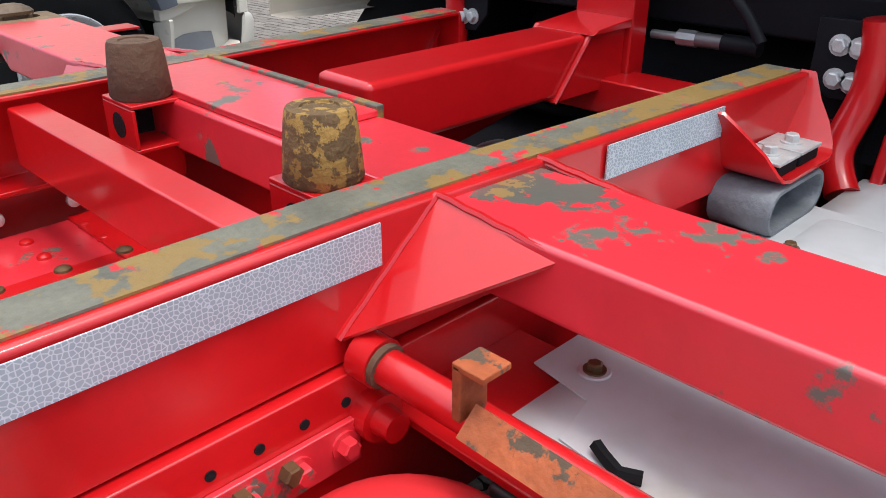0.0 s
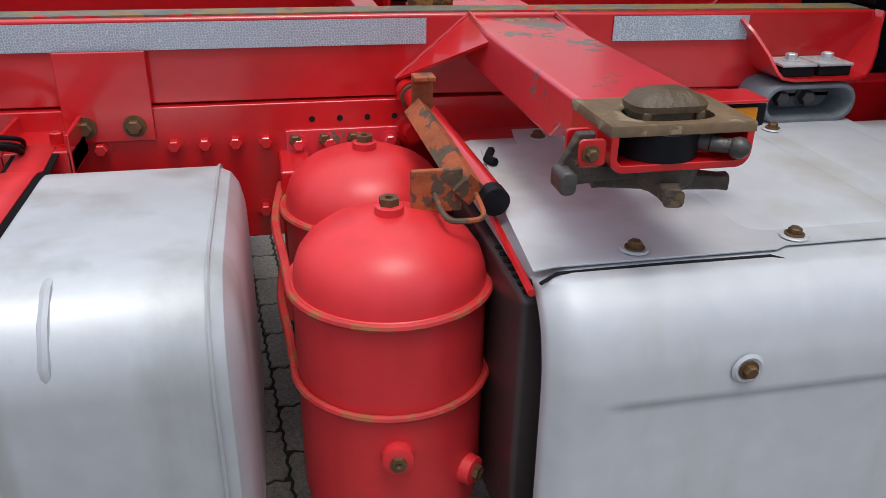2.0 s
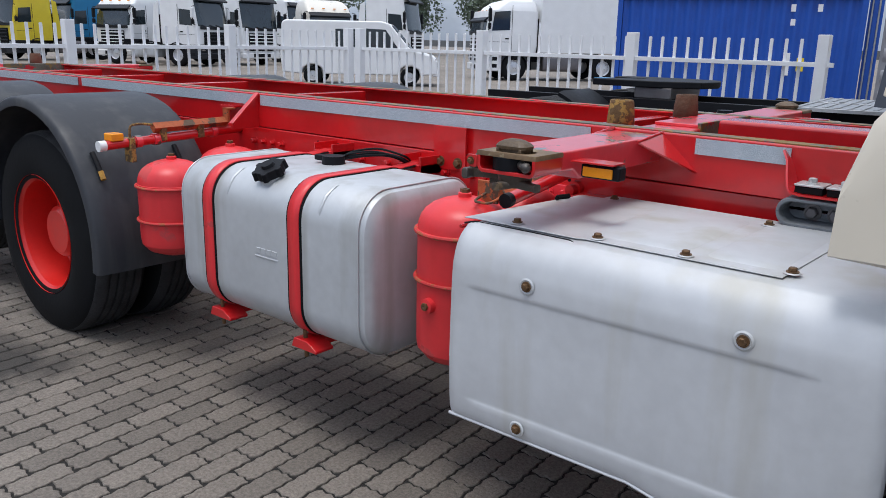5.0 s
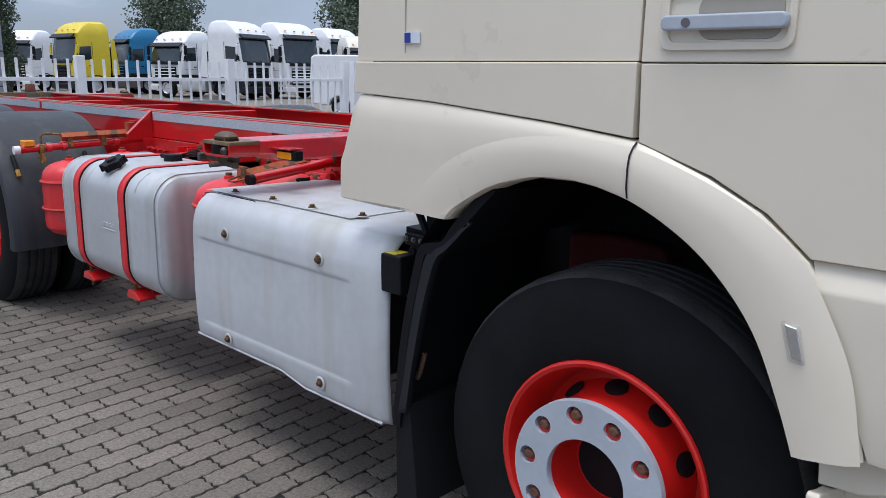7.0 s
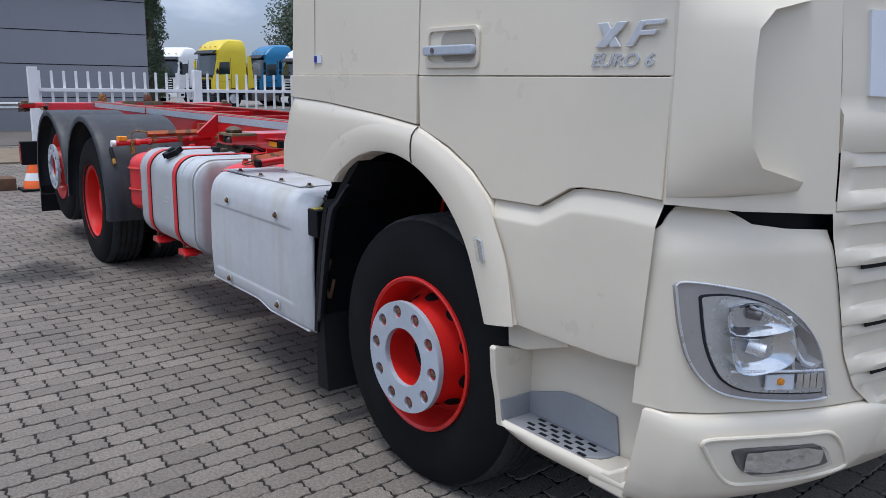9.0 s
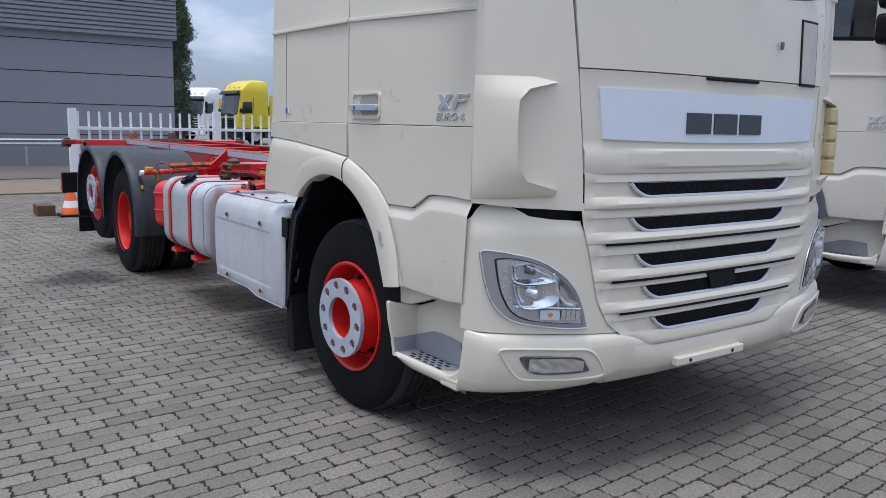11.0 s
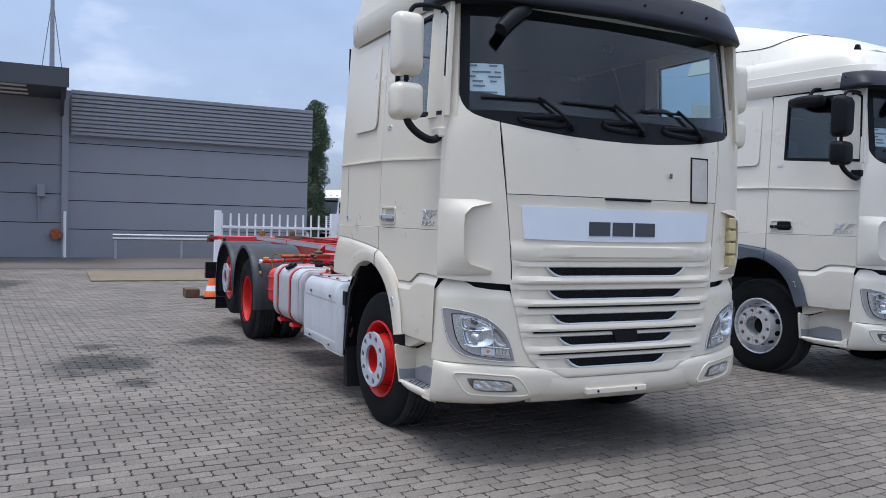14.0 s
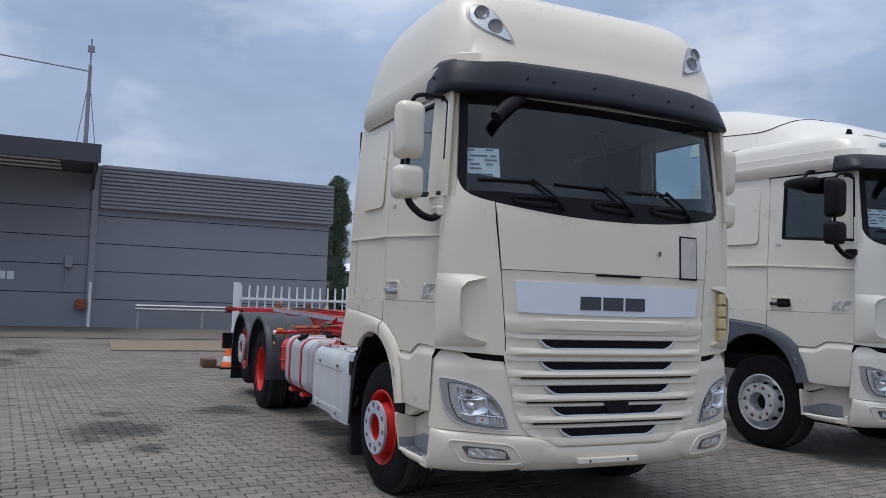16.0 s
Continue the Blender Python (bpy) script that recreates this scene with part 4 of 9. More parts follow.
LAMPINNER = mat("lamp_inner_silver", (0.58, 0.59, 0.60), 0.26, 0.6, var=0.08, scale=10)


def step(root, paint, s):
    """The boarding step between the wheel and the bumper."""
    bm = bmesh.new()
    # riser panel at the back of the recess
    prism(bm, [(0.570, 0.44), (0.582, 0.669), (0.724, 0.719), (0.80, 0.79), (1.08, 0.80), (1.07, 0.44)], "y", s * 1.090, s * 1.130)
    st = part("boarding_step", bm, paint, root, bevel=0.004, label="painted boarding step with a grey grip tread")
    bm = bmesh.new()
    sec = [(1.10, 0.402), (1.18, 0.400), (1.225, 0.404), (1.245, 0.414), (1.256, 0.432), (1.258, 0.450), (1.254, 0.462), (1.246, 0.467), (1.238, 0.464), (1.232, 0.457), (1.10, 0.455)]
    n = len(sec)

    def sill_pt(x, j):
        y, z = sec[j % n]
        cut = lerp([(0.572, 0.012), (0.60, 0.0), (0.80, 0.002), (0.90, 0.006), (1.08, 0.006)], x)
        return (x, s * (y - cut * (y > 1.11)), z + lerp([(0.572, 0.045), (0.60, 0.026), (0.65, 0.012), (0.72, 0.004), (0.95, 0.0), (1.08, 0.012)], x) * (1 if z < 0.44 else 0.0))
    grid(bm, sill_pt, [0.572, 0.585, 0.60, 0.625, 0.66, 0.72, 0.80, 0.90, 1.0, 1.078], list(range(n + 1)))
    bmesh.ops.remove_doubles(bm, verts=bm.verts[:], dist=0.0004)
    bmesh.ops.holes_fill(bm, edges=bm.edges[:], sides=0)
    part("step_box", bm, paint, st, angle=45)
    # end wall of the recess, leaning out to the arch
    part("step_end", P([(s * 1.10, 0.44), (s * 1.250, 0.44), (s * 1.262, 0.530), (s * 1.281, 0.620), (s * 1.288, 0.700), (s * 1.280, 0.708), (s * 1.235, 0.694), (s * 1.10, 0.668)], "x", 0.562, 0.588), paint, st, bevel=0.005)
    part("end_upstand", P([(s * 1.125, 0.455), (s * 1.250, 0.455), (s * 1.262, 0.538), (s * 1.20, 0.533), (s * 1.125, 0.532)], "x", 0.588, 0.596), STEPGREY, st, bevel=0.003)
    part("step_corner", P([(0.945, 0.41), (0.950, 0.462), (1.02, 0.472), (1.078, 0.510), (1.078, 0.41)], "y", s * 1.13, s * 1.250), paint, st, bevel=0.012)
    bm = bmesh.new()
    prism(bm, [(0.588, s * 1.125), (0.588, s * 1.246), (0.62, s * 1.247), (0.70, s * 1.244), (0.840, s * 1.236), (0.905, s * 1.220), (0.94, s * 1.190), (0.962, s * 1.125)], "z", 0.452, 0.464)
    tread = part("tread", bm, STEPGREY, st, bevel=0.005)
    bm = bmesh.new()
    prism(bm, [(0.588, 0.464), (0.588, 0.534), (0.66, 0.556), (0.735, 0.580), (0.79, 0.584), (0.88, 0.580), (0.945, 0.574), (0.962, 0.464)], "y", s * 1.130, s * 1.139)
    part("tread_upstand", bm, STEPGREY, st, bevel=0.004)
    hole = bmesh.new()
    for i in range(5):
        for j in range(4):
            x, y = 0.650 + i * 0.052 + (j % 2) * 0.024, s * (1.150 + j * 0.023)
            box(hole, x, x + 0.028, y - 0.0055, y + 0.0055, 0.4635, 0.4655)
    part("grip_hole", hole, BLACK, tread, smooth=False)
    bm = bmesh.new()
    prism(bm, [(0.548, 0.80), (0.556, 0.688), (0.635, 0.694), (0.81, 0.752), (0.81, 0.80)], "y", s * 1.14, s * 1.205)
    part("step_filler", bm, paint, st, bevel=0.006)


def mirror(root, material, s):
    """Two stacked mirror housings on a bent arm."""
    bm = tube(bmesh.new(), smooth_line([(1.12, s * 1.24, 2.10), (1.13, s * 1.30, 2.065), (1.12, s * 1.37, 2.085), (1.09, s * 1.43, 2.14), (1.07, s * 1.455, 2.20), (1.06, s * 1.46, 2.30)], 5), 0.024, 10)
    arm = part("mirror_arm", bm, BLACK, root, label="black bent mirror arm")
    part("arm_foot", B(1.05, 1.16, min(s * 1.225, s * 1.275), max(s * 1.225, s * 1.275), 2.085, 2.15), material, arm, bevel=0.012)
    part("arm_pole", tube(bmesh.new(), [(1.06, s * 1.46, 2.25), (1.06, s * 1.46, 2.80)], 0.016, 8), BLACK, arm)
    part("arm_stay", tube(bmesh.new(), smooth_line([(1.06, s * 1.45, 2.83), (1.07, s * 1.42, 2.885), (1.08, s * 1.33, 2.90), (1.08, s * 1.22, 2.895)], 4), 0.015, 8), BLACK, arm)
    for z0, z1, y0, y1 in ((2.455, 2.845, 1.368, 1.552), (2.185, 2.415, 1.360, 1.556)):
        bm = bmesh.new()
        prof = [(0.0, 0.90), (0.01, 0.985), (0.05, 1.0), (0.09, 0.975), (0.12, 0.91), (0.138, 0.78), (0.145, 0.55)]
        cy, cz, hy, hz = (y0 + y1) / 2, (z0 + z1) / 2, (y1 - y0) / 2, (z1 - z0) / 2
        rings = []
        for dx, f in prof:
            rings.append([bm.verts.new((1.0 + dx, s * (cy + p[0]), cz + p[1])) for p in rounded_rect(-hy * f, hy * f, -hz * f, hz * f, min(hy, hz) * 0.5 * f)])
        for a, b in zip(rings, rings[1:]):
            for k in range(len(a)):
                bm.faces.new((a[k], a[(k + 1) % len(a)], b[(k + 1) % len(a)], b[k]))
        bm.faces.new(rings[0])
        bm.faces.new(rings[-1])
        house = part("mirror_housing", bm, material, arm, angle=50)


def front(root, paint, spec):
    """Hatch panel, badge panel, grille, bumper middle, windscreen and wipers."""
    low = lambda y: 2.135 + 0.13 * (abs(y) / 1.15) ** 2.2 - 0.02  # noqa: E731
    ys = span(-1, 1, 26)
    bm = bmesh.new()
    grid(bm, lambda k, v: skin_y(k * (lerp(GAP_Y, 1.747 + 0.38 * v) - 0.003), 1.747 + (low(k * 0.9) - 1.747) * v, 0.001), ys, span(0, 1, 5))
    hatch = part("front_hatch", bm, paint, root, thick=0.02, label="painted front hatch under the windscreen")
    # small grey plate with a dark rim
    bm = bmesh.new()
    grid(bm, lambda y, z: skin_y(y, z, 0.006), [0.585, 0.68, 0.765], [1.735, 1.9, 2.055])
    pl = part("plate_rim", bm, BLACK, hatch, thick=0.006)
    bm = bmesh.new()
    grid(bm, lambda y, z: skin_y(y, z, 0.009), [0.597, 0.68, 0.753], [1.749, 1.9, 2.043])
    part("hatch_plate", bm, HATCHG, pl, thick=0.006)
    part("latch", B(1.384, 1.394, 0.375, 0.395, 1.895, 1.93), DARKSTEEL, hatch, bevel=0.003)
    # recessed surround of the badge panel and grille top
    bm = bmesh.new()
    grid(bm, lambda k, z: skin_y(k * (lerp(GAP_Y, z) - 0.003), z, lerp([(1.32, -0.006), (1.345, 0.002), (1.42, 0.004), (1.44, -0.006), (1.50, -0.004), (1.70, -0.006), (1.742, -0.001)], z)), span(-1, 1, 24), [1.328, 1.345, 1.38, 1.42, 1.44, 1.47, 1.50, 1.60, 1.70, 1.742])
    face = part("grille_surround", bm, spec["grille"], root, thick=0.02)
    part("hood_slot", B(1.374, 1.396, -0.16, 0.22, 1.728, 1.744), BLACK, face, bevel=0.006)
    bm = bmesh.new()
    grid(bm, lambda y, v: skin_y(y * (0.97 + 0.03 * v), lerp([(0, 1.468 - 0.012 * (1 - (y / 0.78) ** 2)), (1, 1.672)], v), 0.004), span(-0.775, 0.775, 24), span(0, 1, 4))
    badge = part("badge_panel", bm, spec["badge"], face, thick=0.015, label="pale badge panel with dark lettering shapes")
    bm = bmesh.new()
    grid(bm, lambda y, z: skin_y(y, z, lerp([(0.45, 0.012), (0.70, 0.0), (0.76, -0.012)], abs(y)) * (1 if 1.35 < z < 1.425 else 0.2)), span(-0.76, 0.76, 20), [1.345, 1.356, 1.375, 1.405, 1.42, 1.430])
    part("lower_lip", bm, spec["grille"], face, thick=0.03)
    # dark lettering as three plain blocks
    for k in range(3):
        y0 = -0.285 + k * 0.187
        bm = bmesh.new()
        grid(bm, lambda y, z: skin_y(y, z, 0.010), [y0, y0 + 0.08, y0 + 0.165], [1.495, 1.53, 1.585])
        part("badge_shape", bm, BADGEDK, badge, thick=0.006)
    # main grille: one moulded face with stepped lips, a meshed slot below each lip
    lips = [1.335, 1.190, 1.045, 0.885, 0.745]
    slots = [(1.262, 0.535), (1.115, 0.525), (0.957, 0.49), (0.815, 0.44), (0.672, 0.375)]
    bottom = [1.19, 1.045, 0.885, 0.745, 0.585]

    def depth(k, z):
        zl, zb = lips[k] - 0.012, bottom[k]
        zc = slots[k][0]
        return lerp([(zb, 0.012), (zb + 0.012, 0.013), (zc - 0.036, -0.001), (zc - 0.030, -0.018), (zc + 0.026, -0.018), (zc + 0.030, -0.006), (zl, -0.010)], z)
    grille = None
    for k in range(5):
        zl, zb = lips[k] - 0.012, bottom[k]
        zc, hw = slots[k]
        rows = [zb - 0.010, zb - 0.006, zb, zb + 0.012, zc - 0.036, zc - 0.030, zc, zc + 0.026, zc + 0.030, zl, zl + 0.03]

        def face_pt(v, z, k=k, zb=zb, zl=zl):
            hy = lerp(GRILLE_HALF, z) if k else lerp(GAP_Y, z) - 0.003
            y = v * hy
            d = depth(k, max(zb, min(zl, z)))
            if z < zb - 0.008:
                d = -0.03
            elif z < zb:
                d = 0.008
            if z > zl:
                d = -0.03
            fade = min(1.0, max(0.0, (1 - abs(v)) / 0.16))
            fade = fade * fade * (3 - 2 * fade)
            return skin_y(y, z, d * fade)
        bm = bmesh.new()
        grid(bm, face_pt, span(-1, 1, 48), rows)
        bar = part("grille_bar", bm, spec["grille"], grille or root, angle=35, label="" if grille else "stepped grille moulding with meshed slots")
        grille = grille or bar
        bm = bmesh.new()
        top_w, low_w = hw + 0.03, hw - 0.05
        grid(bm, lambda v, j: skin_y(v * (low_w + (top_w - low_w) * j) - 0.02, zc - 0.029 + 0.053 * j, -0.013), span(-1, 1, 24), [0, 0.5, 1])
        mesh_ = part("grille_mesh", bm, GRILLE, grille, thick=0.004)
        zt, zb_ = zc + 0.024, zc - 0.036
        half = [(top_w, zt), (top_w - 0.028, zc - 0.004), (low_w + 0.012, zc - 0.026), (low_w - 0.030, zb_), (low_w - 0.12, zb_), (0.0, zb_)]
        run = smooth_line([(p, q, 0) for p, q in half] + [(-p, q, 0) for p, q in reversed(half[:-1])], 4)
        pts = [skin_y(p.x - 0.02, p.y, -0.007) for p in run]
        part("mesh_frame", tube(bmesh.new(), pts, 0.0085, 8), spec["trimline"], mesh_)
        if 0 < k < 4:
            # dark gap under the lip
            bm = bmesh.new()
            hw_ = lerp(GRILLE_HALF, zb) - 0.09
            grid(bm, lambda y, j: skin_y(y, zb - 0.018 + 0.011 * j, 0.004), span(-hw_, hw_, 24), [0, 1])
            part("lip_gap", bm, PITCH, grille, thick=0.004)
    # small dark pad in the lower grille
    bm = bmesh.new()
    prism(bm, [(-0.02 - 0.02, 0.79), (0.13, 0.79), (0.13, 0.865), (-0.02, 0.865), (-0.075, 0.865)], "x", 1.375, 1.405)
    part("sensor_pad", bm, BLACK, grille, bevel=0.004)
    # bumper middle and its tow plate
    bm = bmesh.new()
    mid = [(0.0, -0.06), (0.02, -0.02), (0.10, -0.004), (0.30, 0.008), (0.36, 0.016), (0.62, 0.018), (0.85, 0.014), (0.95, 0.006), (1.0, -0.02)]

    def middle_pt(y, v):
        high = lerp(BUMP_TOP, max(abs(y), 0.42)) - 0.004
        low = 0.412
        return skin_y(y, low + (high - low) * v, lerp(mid, v))
    grid(bm, middle_pt, span(-0.66, 0.66, 26), [p[0] for p in mid])
    bump = part("bumper", bm, paint, root, thick=0.02, label="painted front bumper")
    bm = bmesh.new()
    box(bm, 1.40, 1.436, -0.29, 0.20, 0.462, 0.500)
    pl = part("plate_holder", bm, paint, bump, bevel=0.006)
    for y in (-0.20, 0.11):
        part("fixing_hole", C((1.435, y, 0.480), (1.438, y, 0.480), 0.009, seg=12), BLACK, pl)
    if spec.get("skirt"):
        bm = bmesh.new()
        grid(bm, lambda y, z: skin_y(y, z, 0.02), span(-0.55, 0.55, 10), [0.40, 0.47])
        part("lower_skirt", bm, BLACK, bump, thick=0.02)
    # black band and windscreen
    bm = bmesh.new()
    inner = lambda y: 2.245 + 0.075 * (abs(y) / 1.1) ** 2 + 0.02  # noqa: E731
    grid(bm, lambda u, v: (lambda q: skin(u, low(q.y) + (inner(q.y) + 0.05 - low(q.y)) * v, 0.0))(skin(u, 2.3)), span(-U(1.19), U(1.19), 36), span(0, 1, 3))
    band = part("windscreen_band", bm, BLACK, root, thick=0.02, label="black ventilated band below the windscreen")
    bm = bmesh.new()
    grid(bm, lambda u, z: skin(u, z, 0.004), span(-U(1.165), U(1.165), 36), span(2.265, 2.96, 8))
    ws = part("windscreen", bm, GLASS, root, label="curved tinted windscreen")
    ws.visible_shadow = False
    for s in (-1, 1):
        bm = bmesh.new()
        grid(bm, lambda u, z, s=s: skin(s * u, z, 0.006), [U(1.092), U(1.12), U(1.15), U(1.178)], span(2.25, 2.97, 6))
        part("windscreen_seal", bm, BLACK, ws, thick=0.008)
    # ventilation scoops in the band
    for y0, y1 in ((-0.78, -0.46), (-0.17, 0.14), (0.34, 0.68)):
        L = [(y0, 2.235), (y0 + 0.03, 2.205), (y1 - 0.06, 2.19), (y1, 2.215), (y1 - 0.05, 2.245)]
        part("air_scoop", tube(bmesh.new(), [skin_y(y, z, 0.002) for y, z in ((lambda P_: [(p.x, p.y) for p in P_])(smooth_line([(a, b, 0) for a, b in L + L[:1]], 5)))], 0.019, 8), BLACK, band)
    # wipers
    for y0, y1, y2 in ((-1.02, -0.40, -0.42), (-0.48, 0.16, 0.15), (0.14, 0.70, 0.70)):
        arm = part("wiper", tube(bmesh.new(), [skin_y(y2, 2.185, 0.03), skin_y(y2 - 0.10, 2.27, 0.04), skin_y(y2 - 0.24, 2.365, 0.030)], 0.011, 8), BLACK, root, label="black wiper resting on the windscreen")
        part("blade", tube(bmesh.new(), [skin_y(y0 + (y1 - y0) * k / 6, 2.345 + 0.0 * k, 0.018) for k in range(5)], 0.010, 6), BLACK, arm)
        part("pivot", C(skin_y(y2, 2.185, 0.0), skin_y(y2, 2.185, 0.045), 0.020, seg=14), BLACK, arm)
    # sheet of paper behind the glass
    bm = bmesh.new()
    grid(bm, lambda y, z: skin_y(y, z, -0.012), [-1.08, -0.98, -0.86], [2.345, 2.45, 2.565])
    sheet = part("paper_notice", bm, PAPER, root, thick=0.002, label="white printed sheet behind the glass")
    bm = bmesh.new()
    for z, y0, y1 in ((2.545, -1.065, -1.02), (2.545, -0.95, -0.90), (2.505, -1.05, -0.94), (2.505, -0.92, -0.88), (2.475, -1.07, -1.03), (2.475, -0.96, -0.88), (2.445, -1.05, -0.99), (2.445, -0.95, -0.91), (2.415, -1.05, -0.98), (2.375, -1.03, -0.91)):
        q0, q1 = skin_y(y0, z, -0.008), skin_y(y1, z, -0.008)
        v = [bm.verts.new(p) for p in (q0, q1, q1 + Vector((0, 0, 0.011)), q0 + Vector((0, 0, 0.011)))]
        bm.faces.new(v)
    part("print_line", bm, INK, sheet, thick=0.001)
    # badges on the doors
    for s in (-1, 1):
        d = bmesh.new()
        y = s * (side_y(1.6) + 0.001)
        for poly in ([(0.90, 1.575), (0.935, 1.575), (1.005, 1.635), (0.97, 1.635)], [(0.905, 1.635), (0.94, 1.635), (0.985, 1.575), (0.95, 1.575)]):
            prism(d, poly, "y", y, y + s * (0.008 if poly[0][0] < 0.903 else 0.0065))
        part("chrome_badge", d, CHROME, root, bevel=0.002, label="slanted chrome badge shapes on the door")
        d = bmesh.new()
        prism(d, [(1.00, 1.575), (1.022, 1.575), (1.04, 1.600), (1.085, 1.600), (1.094, 1.612), (1.046, 1.612), (1.053, 1.623), (1.108, 1.623), (1.116, 1.635), (1.040, 1.635)], "y", y, y + s * 0.008)
        part("chrome_badge", d, CHROME, root, bevel=0.002)
    lettering("door_lettering", "EURO 6", 0.042, pose(0.885, -side_y(1.55) - 0.001, 1.530, 90, 0, 0) @ Matrix.Diagonal((1.38, 1.0, 1.0, 1.0)), CHROME, root, 0.003, 0.25, 0.0007)
    lettering("door_lettering", "460", 0.052, pose(0.20, -side_y(2.2) - 0.001, 2.205, 90, 0, 0), CHROME, root, 0.003, 0.25)
    # small sticker on the sleeper side
    part("sticker", B(-0.60, -0.540, -1.2535, -1.2505, 1.555, 1.585), BADGE, root, smooth=False)
    part("sticker_mark", B(-0.598, -0.575, -1.2545, -1.2535, 1.557, 1.583), BLUEST, root, smooth=False)


def roof(root, paint, spec):
    lv = spec["roof"]
    bm = bmesh.new()
    rings = []
    N = 40
    for z, xr, xf, w, rr in lv:
        ring = []
        for s in (-1, 1):
            seq = range(N + 1) if s < 0 else range(N, -1, -1)
            for k in seq:
                t = k / N
                ang = t * math.pi
                cx, a_ = (xr + xf) / 2, (xf - xr) / 2
                n = rr
                c, sn = math.cos(ang), math.sin(ang)
                ring.append(bm.verts.new((cx - a_ * math.copysign(abs(c) ** (2 / n), c), s * w * abs(sn) ** (2 / n), z)))
        rings.append(ring)
    for a, b in zip(rings, rings[1:]):
        for k in range(len(a)):
            bm.faces.new((a[k], a[(k + 1) % len(a)], b[(k + 1) % len(a)], b[k]))
    bm.faces.new(rings[-1])
    bmesh.ops.remove_doubles(bm, verts=bm.verts[:], dist=0.0005)
    top = part("roof", bm, paint, root, label="high moulded cab roof", angle=35)
    # sun visor
    bm = bmesh.new()
    vz = spec["visor"]
    prof = [(-0.004, 0.006), (-0.012, 0.125), (0.004, 0.138), (0.055, 0.128), (0.13, 0.108), (0.205, 0.082), (0.235, 0.060), (0.240, 0.02)]
    grid(bm, lambda u, j: skin(u, vz + spec.get("visor_h", 1.0) * lerp([(k, p[0]) for k, p in enumerate(prof)], j) - 0.02 * (1 - (1 - abs(u)) ** 2), spec.get("reach", 1.0) * lerp([(k, p[1]) for k, p in enumerate(prof)], j) * (1.0 if abs(u) < 0.75 else max(0.45, (1.05 - abs(u)) / 0.30))), span(-spec.get("visor_w", 0.985), spec.get("visor_w", 0.985), 44), list(range(len(prof))))
    vis = part("sun_visor", bm, spec["visorcol"], root, thick=0.01, label="dark tinted sun visor above the windscreen", angle=85)
    for u in (-0.88, -0.42, -0.3, -0.1, 0.1, 0.3, 0.45, 0.88):
        q = skin(u, vz + 0.09, (0.118 if abs(u) < 0.75 else 0.075) * spec.get("reach", 1.0))
        part("visor_screw", C(q, q + Vector((0.008, 0, 0)), 0.009, seg=10), BLACK, vis)
    if spec["rooflamps"]:
        for s in (-1, 1):
            outline = [(1.03, 3.60), (0.96, 3.615), (0.86, 3.56), (0.74, 3.335), (0.85, 3.35), (0.98, 3.41), (1.045, 3.50)]
            for nm, sc, out, m_ in (("roof_lamp", 1.0, 0.004, LAMPHOUSE), ("roof_lamp_bowl", 0.86, 0.008, LAMPINNER), ("roof_lamp_glass", 0.86, 0.018, LENS)):
                bm = bmesh.new()
                cy, cz = 0.92, 3.48
                L = smooth_line([(a, b, 0) for a, b in outline + outline[:1]], 4)[:-1]

                def on(y, z, o):
                    i = 0
                    while i < len(lv) - 2 and lv[i + 1][0] < z:
                        i += 1
                    (za, ra, fa, wa, na), (zb, rb, fb, wb, nb) = lv[i], lv[i + 1]
                    t = (z - za) / (zb - za)
                    mixv = lambda p, q: p + (q - p) * t  # noqa: E731
                    xr, xf, w, n = mixv(ra, rb), mixv(fa, fb), mixv(wa, wb), mixv(na, nb)
                    k = min(abs(y) / w, 0.999)
                    return Vector(((xr + xf) / 2 + (xf - xr) / 2 * (1 - k ** n) ** (1 / n) + o, y, z))
                ring = [bm.verts.new(on(s * (cy + (p.x - cy) * sc), cz + (p.y - cz) * sc, out)) for p in L]
                ring2 = [bm.verts.new(on(s * (cy + (p.x - cy) * sc), cz + (p.y - cz) * sc, out - 0.02)) for p in L]
                ring3 = [bm.verts.new(on(s * (cy + (p.x - cy) * sc * 0.5), cz + (p.y - cz) * sc * 0.5, out)) for p in L]
                mid = bm.verts.new(on(s * cy, cz, out))
                for k in range(len(L)):
                    j = (k + 1) % len(L)
                    bm.faces.new((ring[k], ring[j], ring2[j], ring2[k]))
                    bm.faces.new((ring[k], ring[j], ring3[j], ring3[k]))
                    bm.faces.new((ring3[k], ring3[j], mid))
                lampo = part(nm, bm, m_, top, angle=50)
            for y, z in ((0.95, 3.54), (0.87, 3.44)):
                q = on(s * y, z, 0.010)
                bm = bmesh.new()
                lathe(bm, q, (1, s * 0.2, 0.2), [(0.004, 0), (0.003, 0.03), (0.010, 0.052), (-0.01, 0.056)], 18)
                part("roof_lamp_reflector", bm, DARKSTEEL, top)


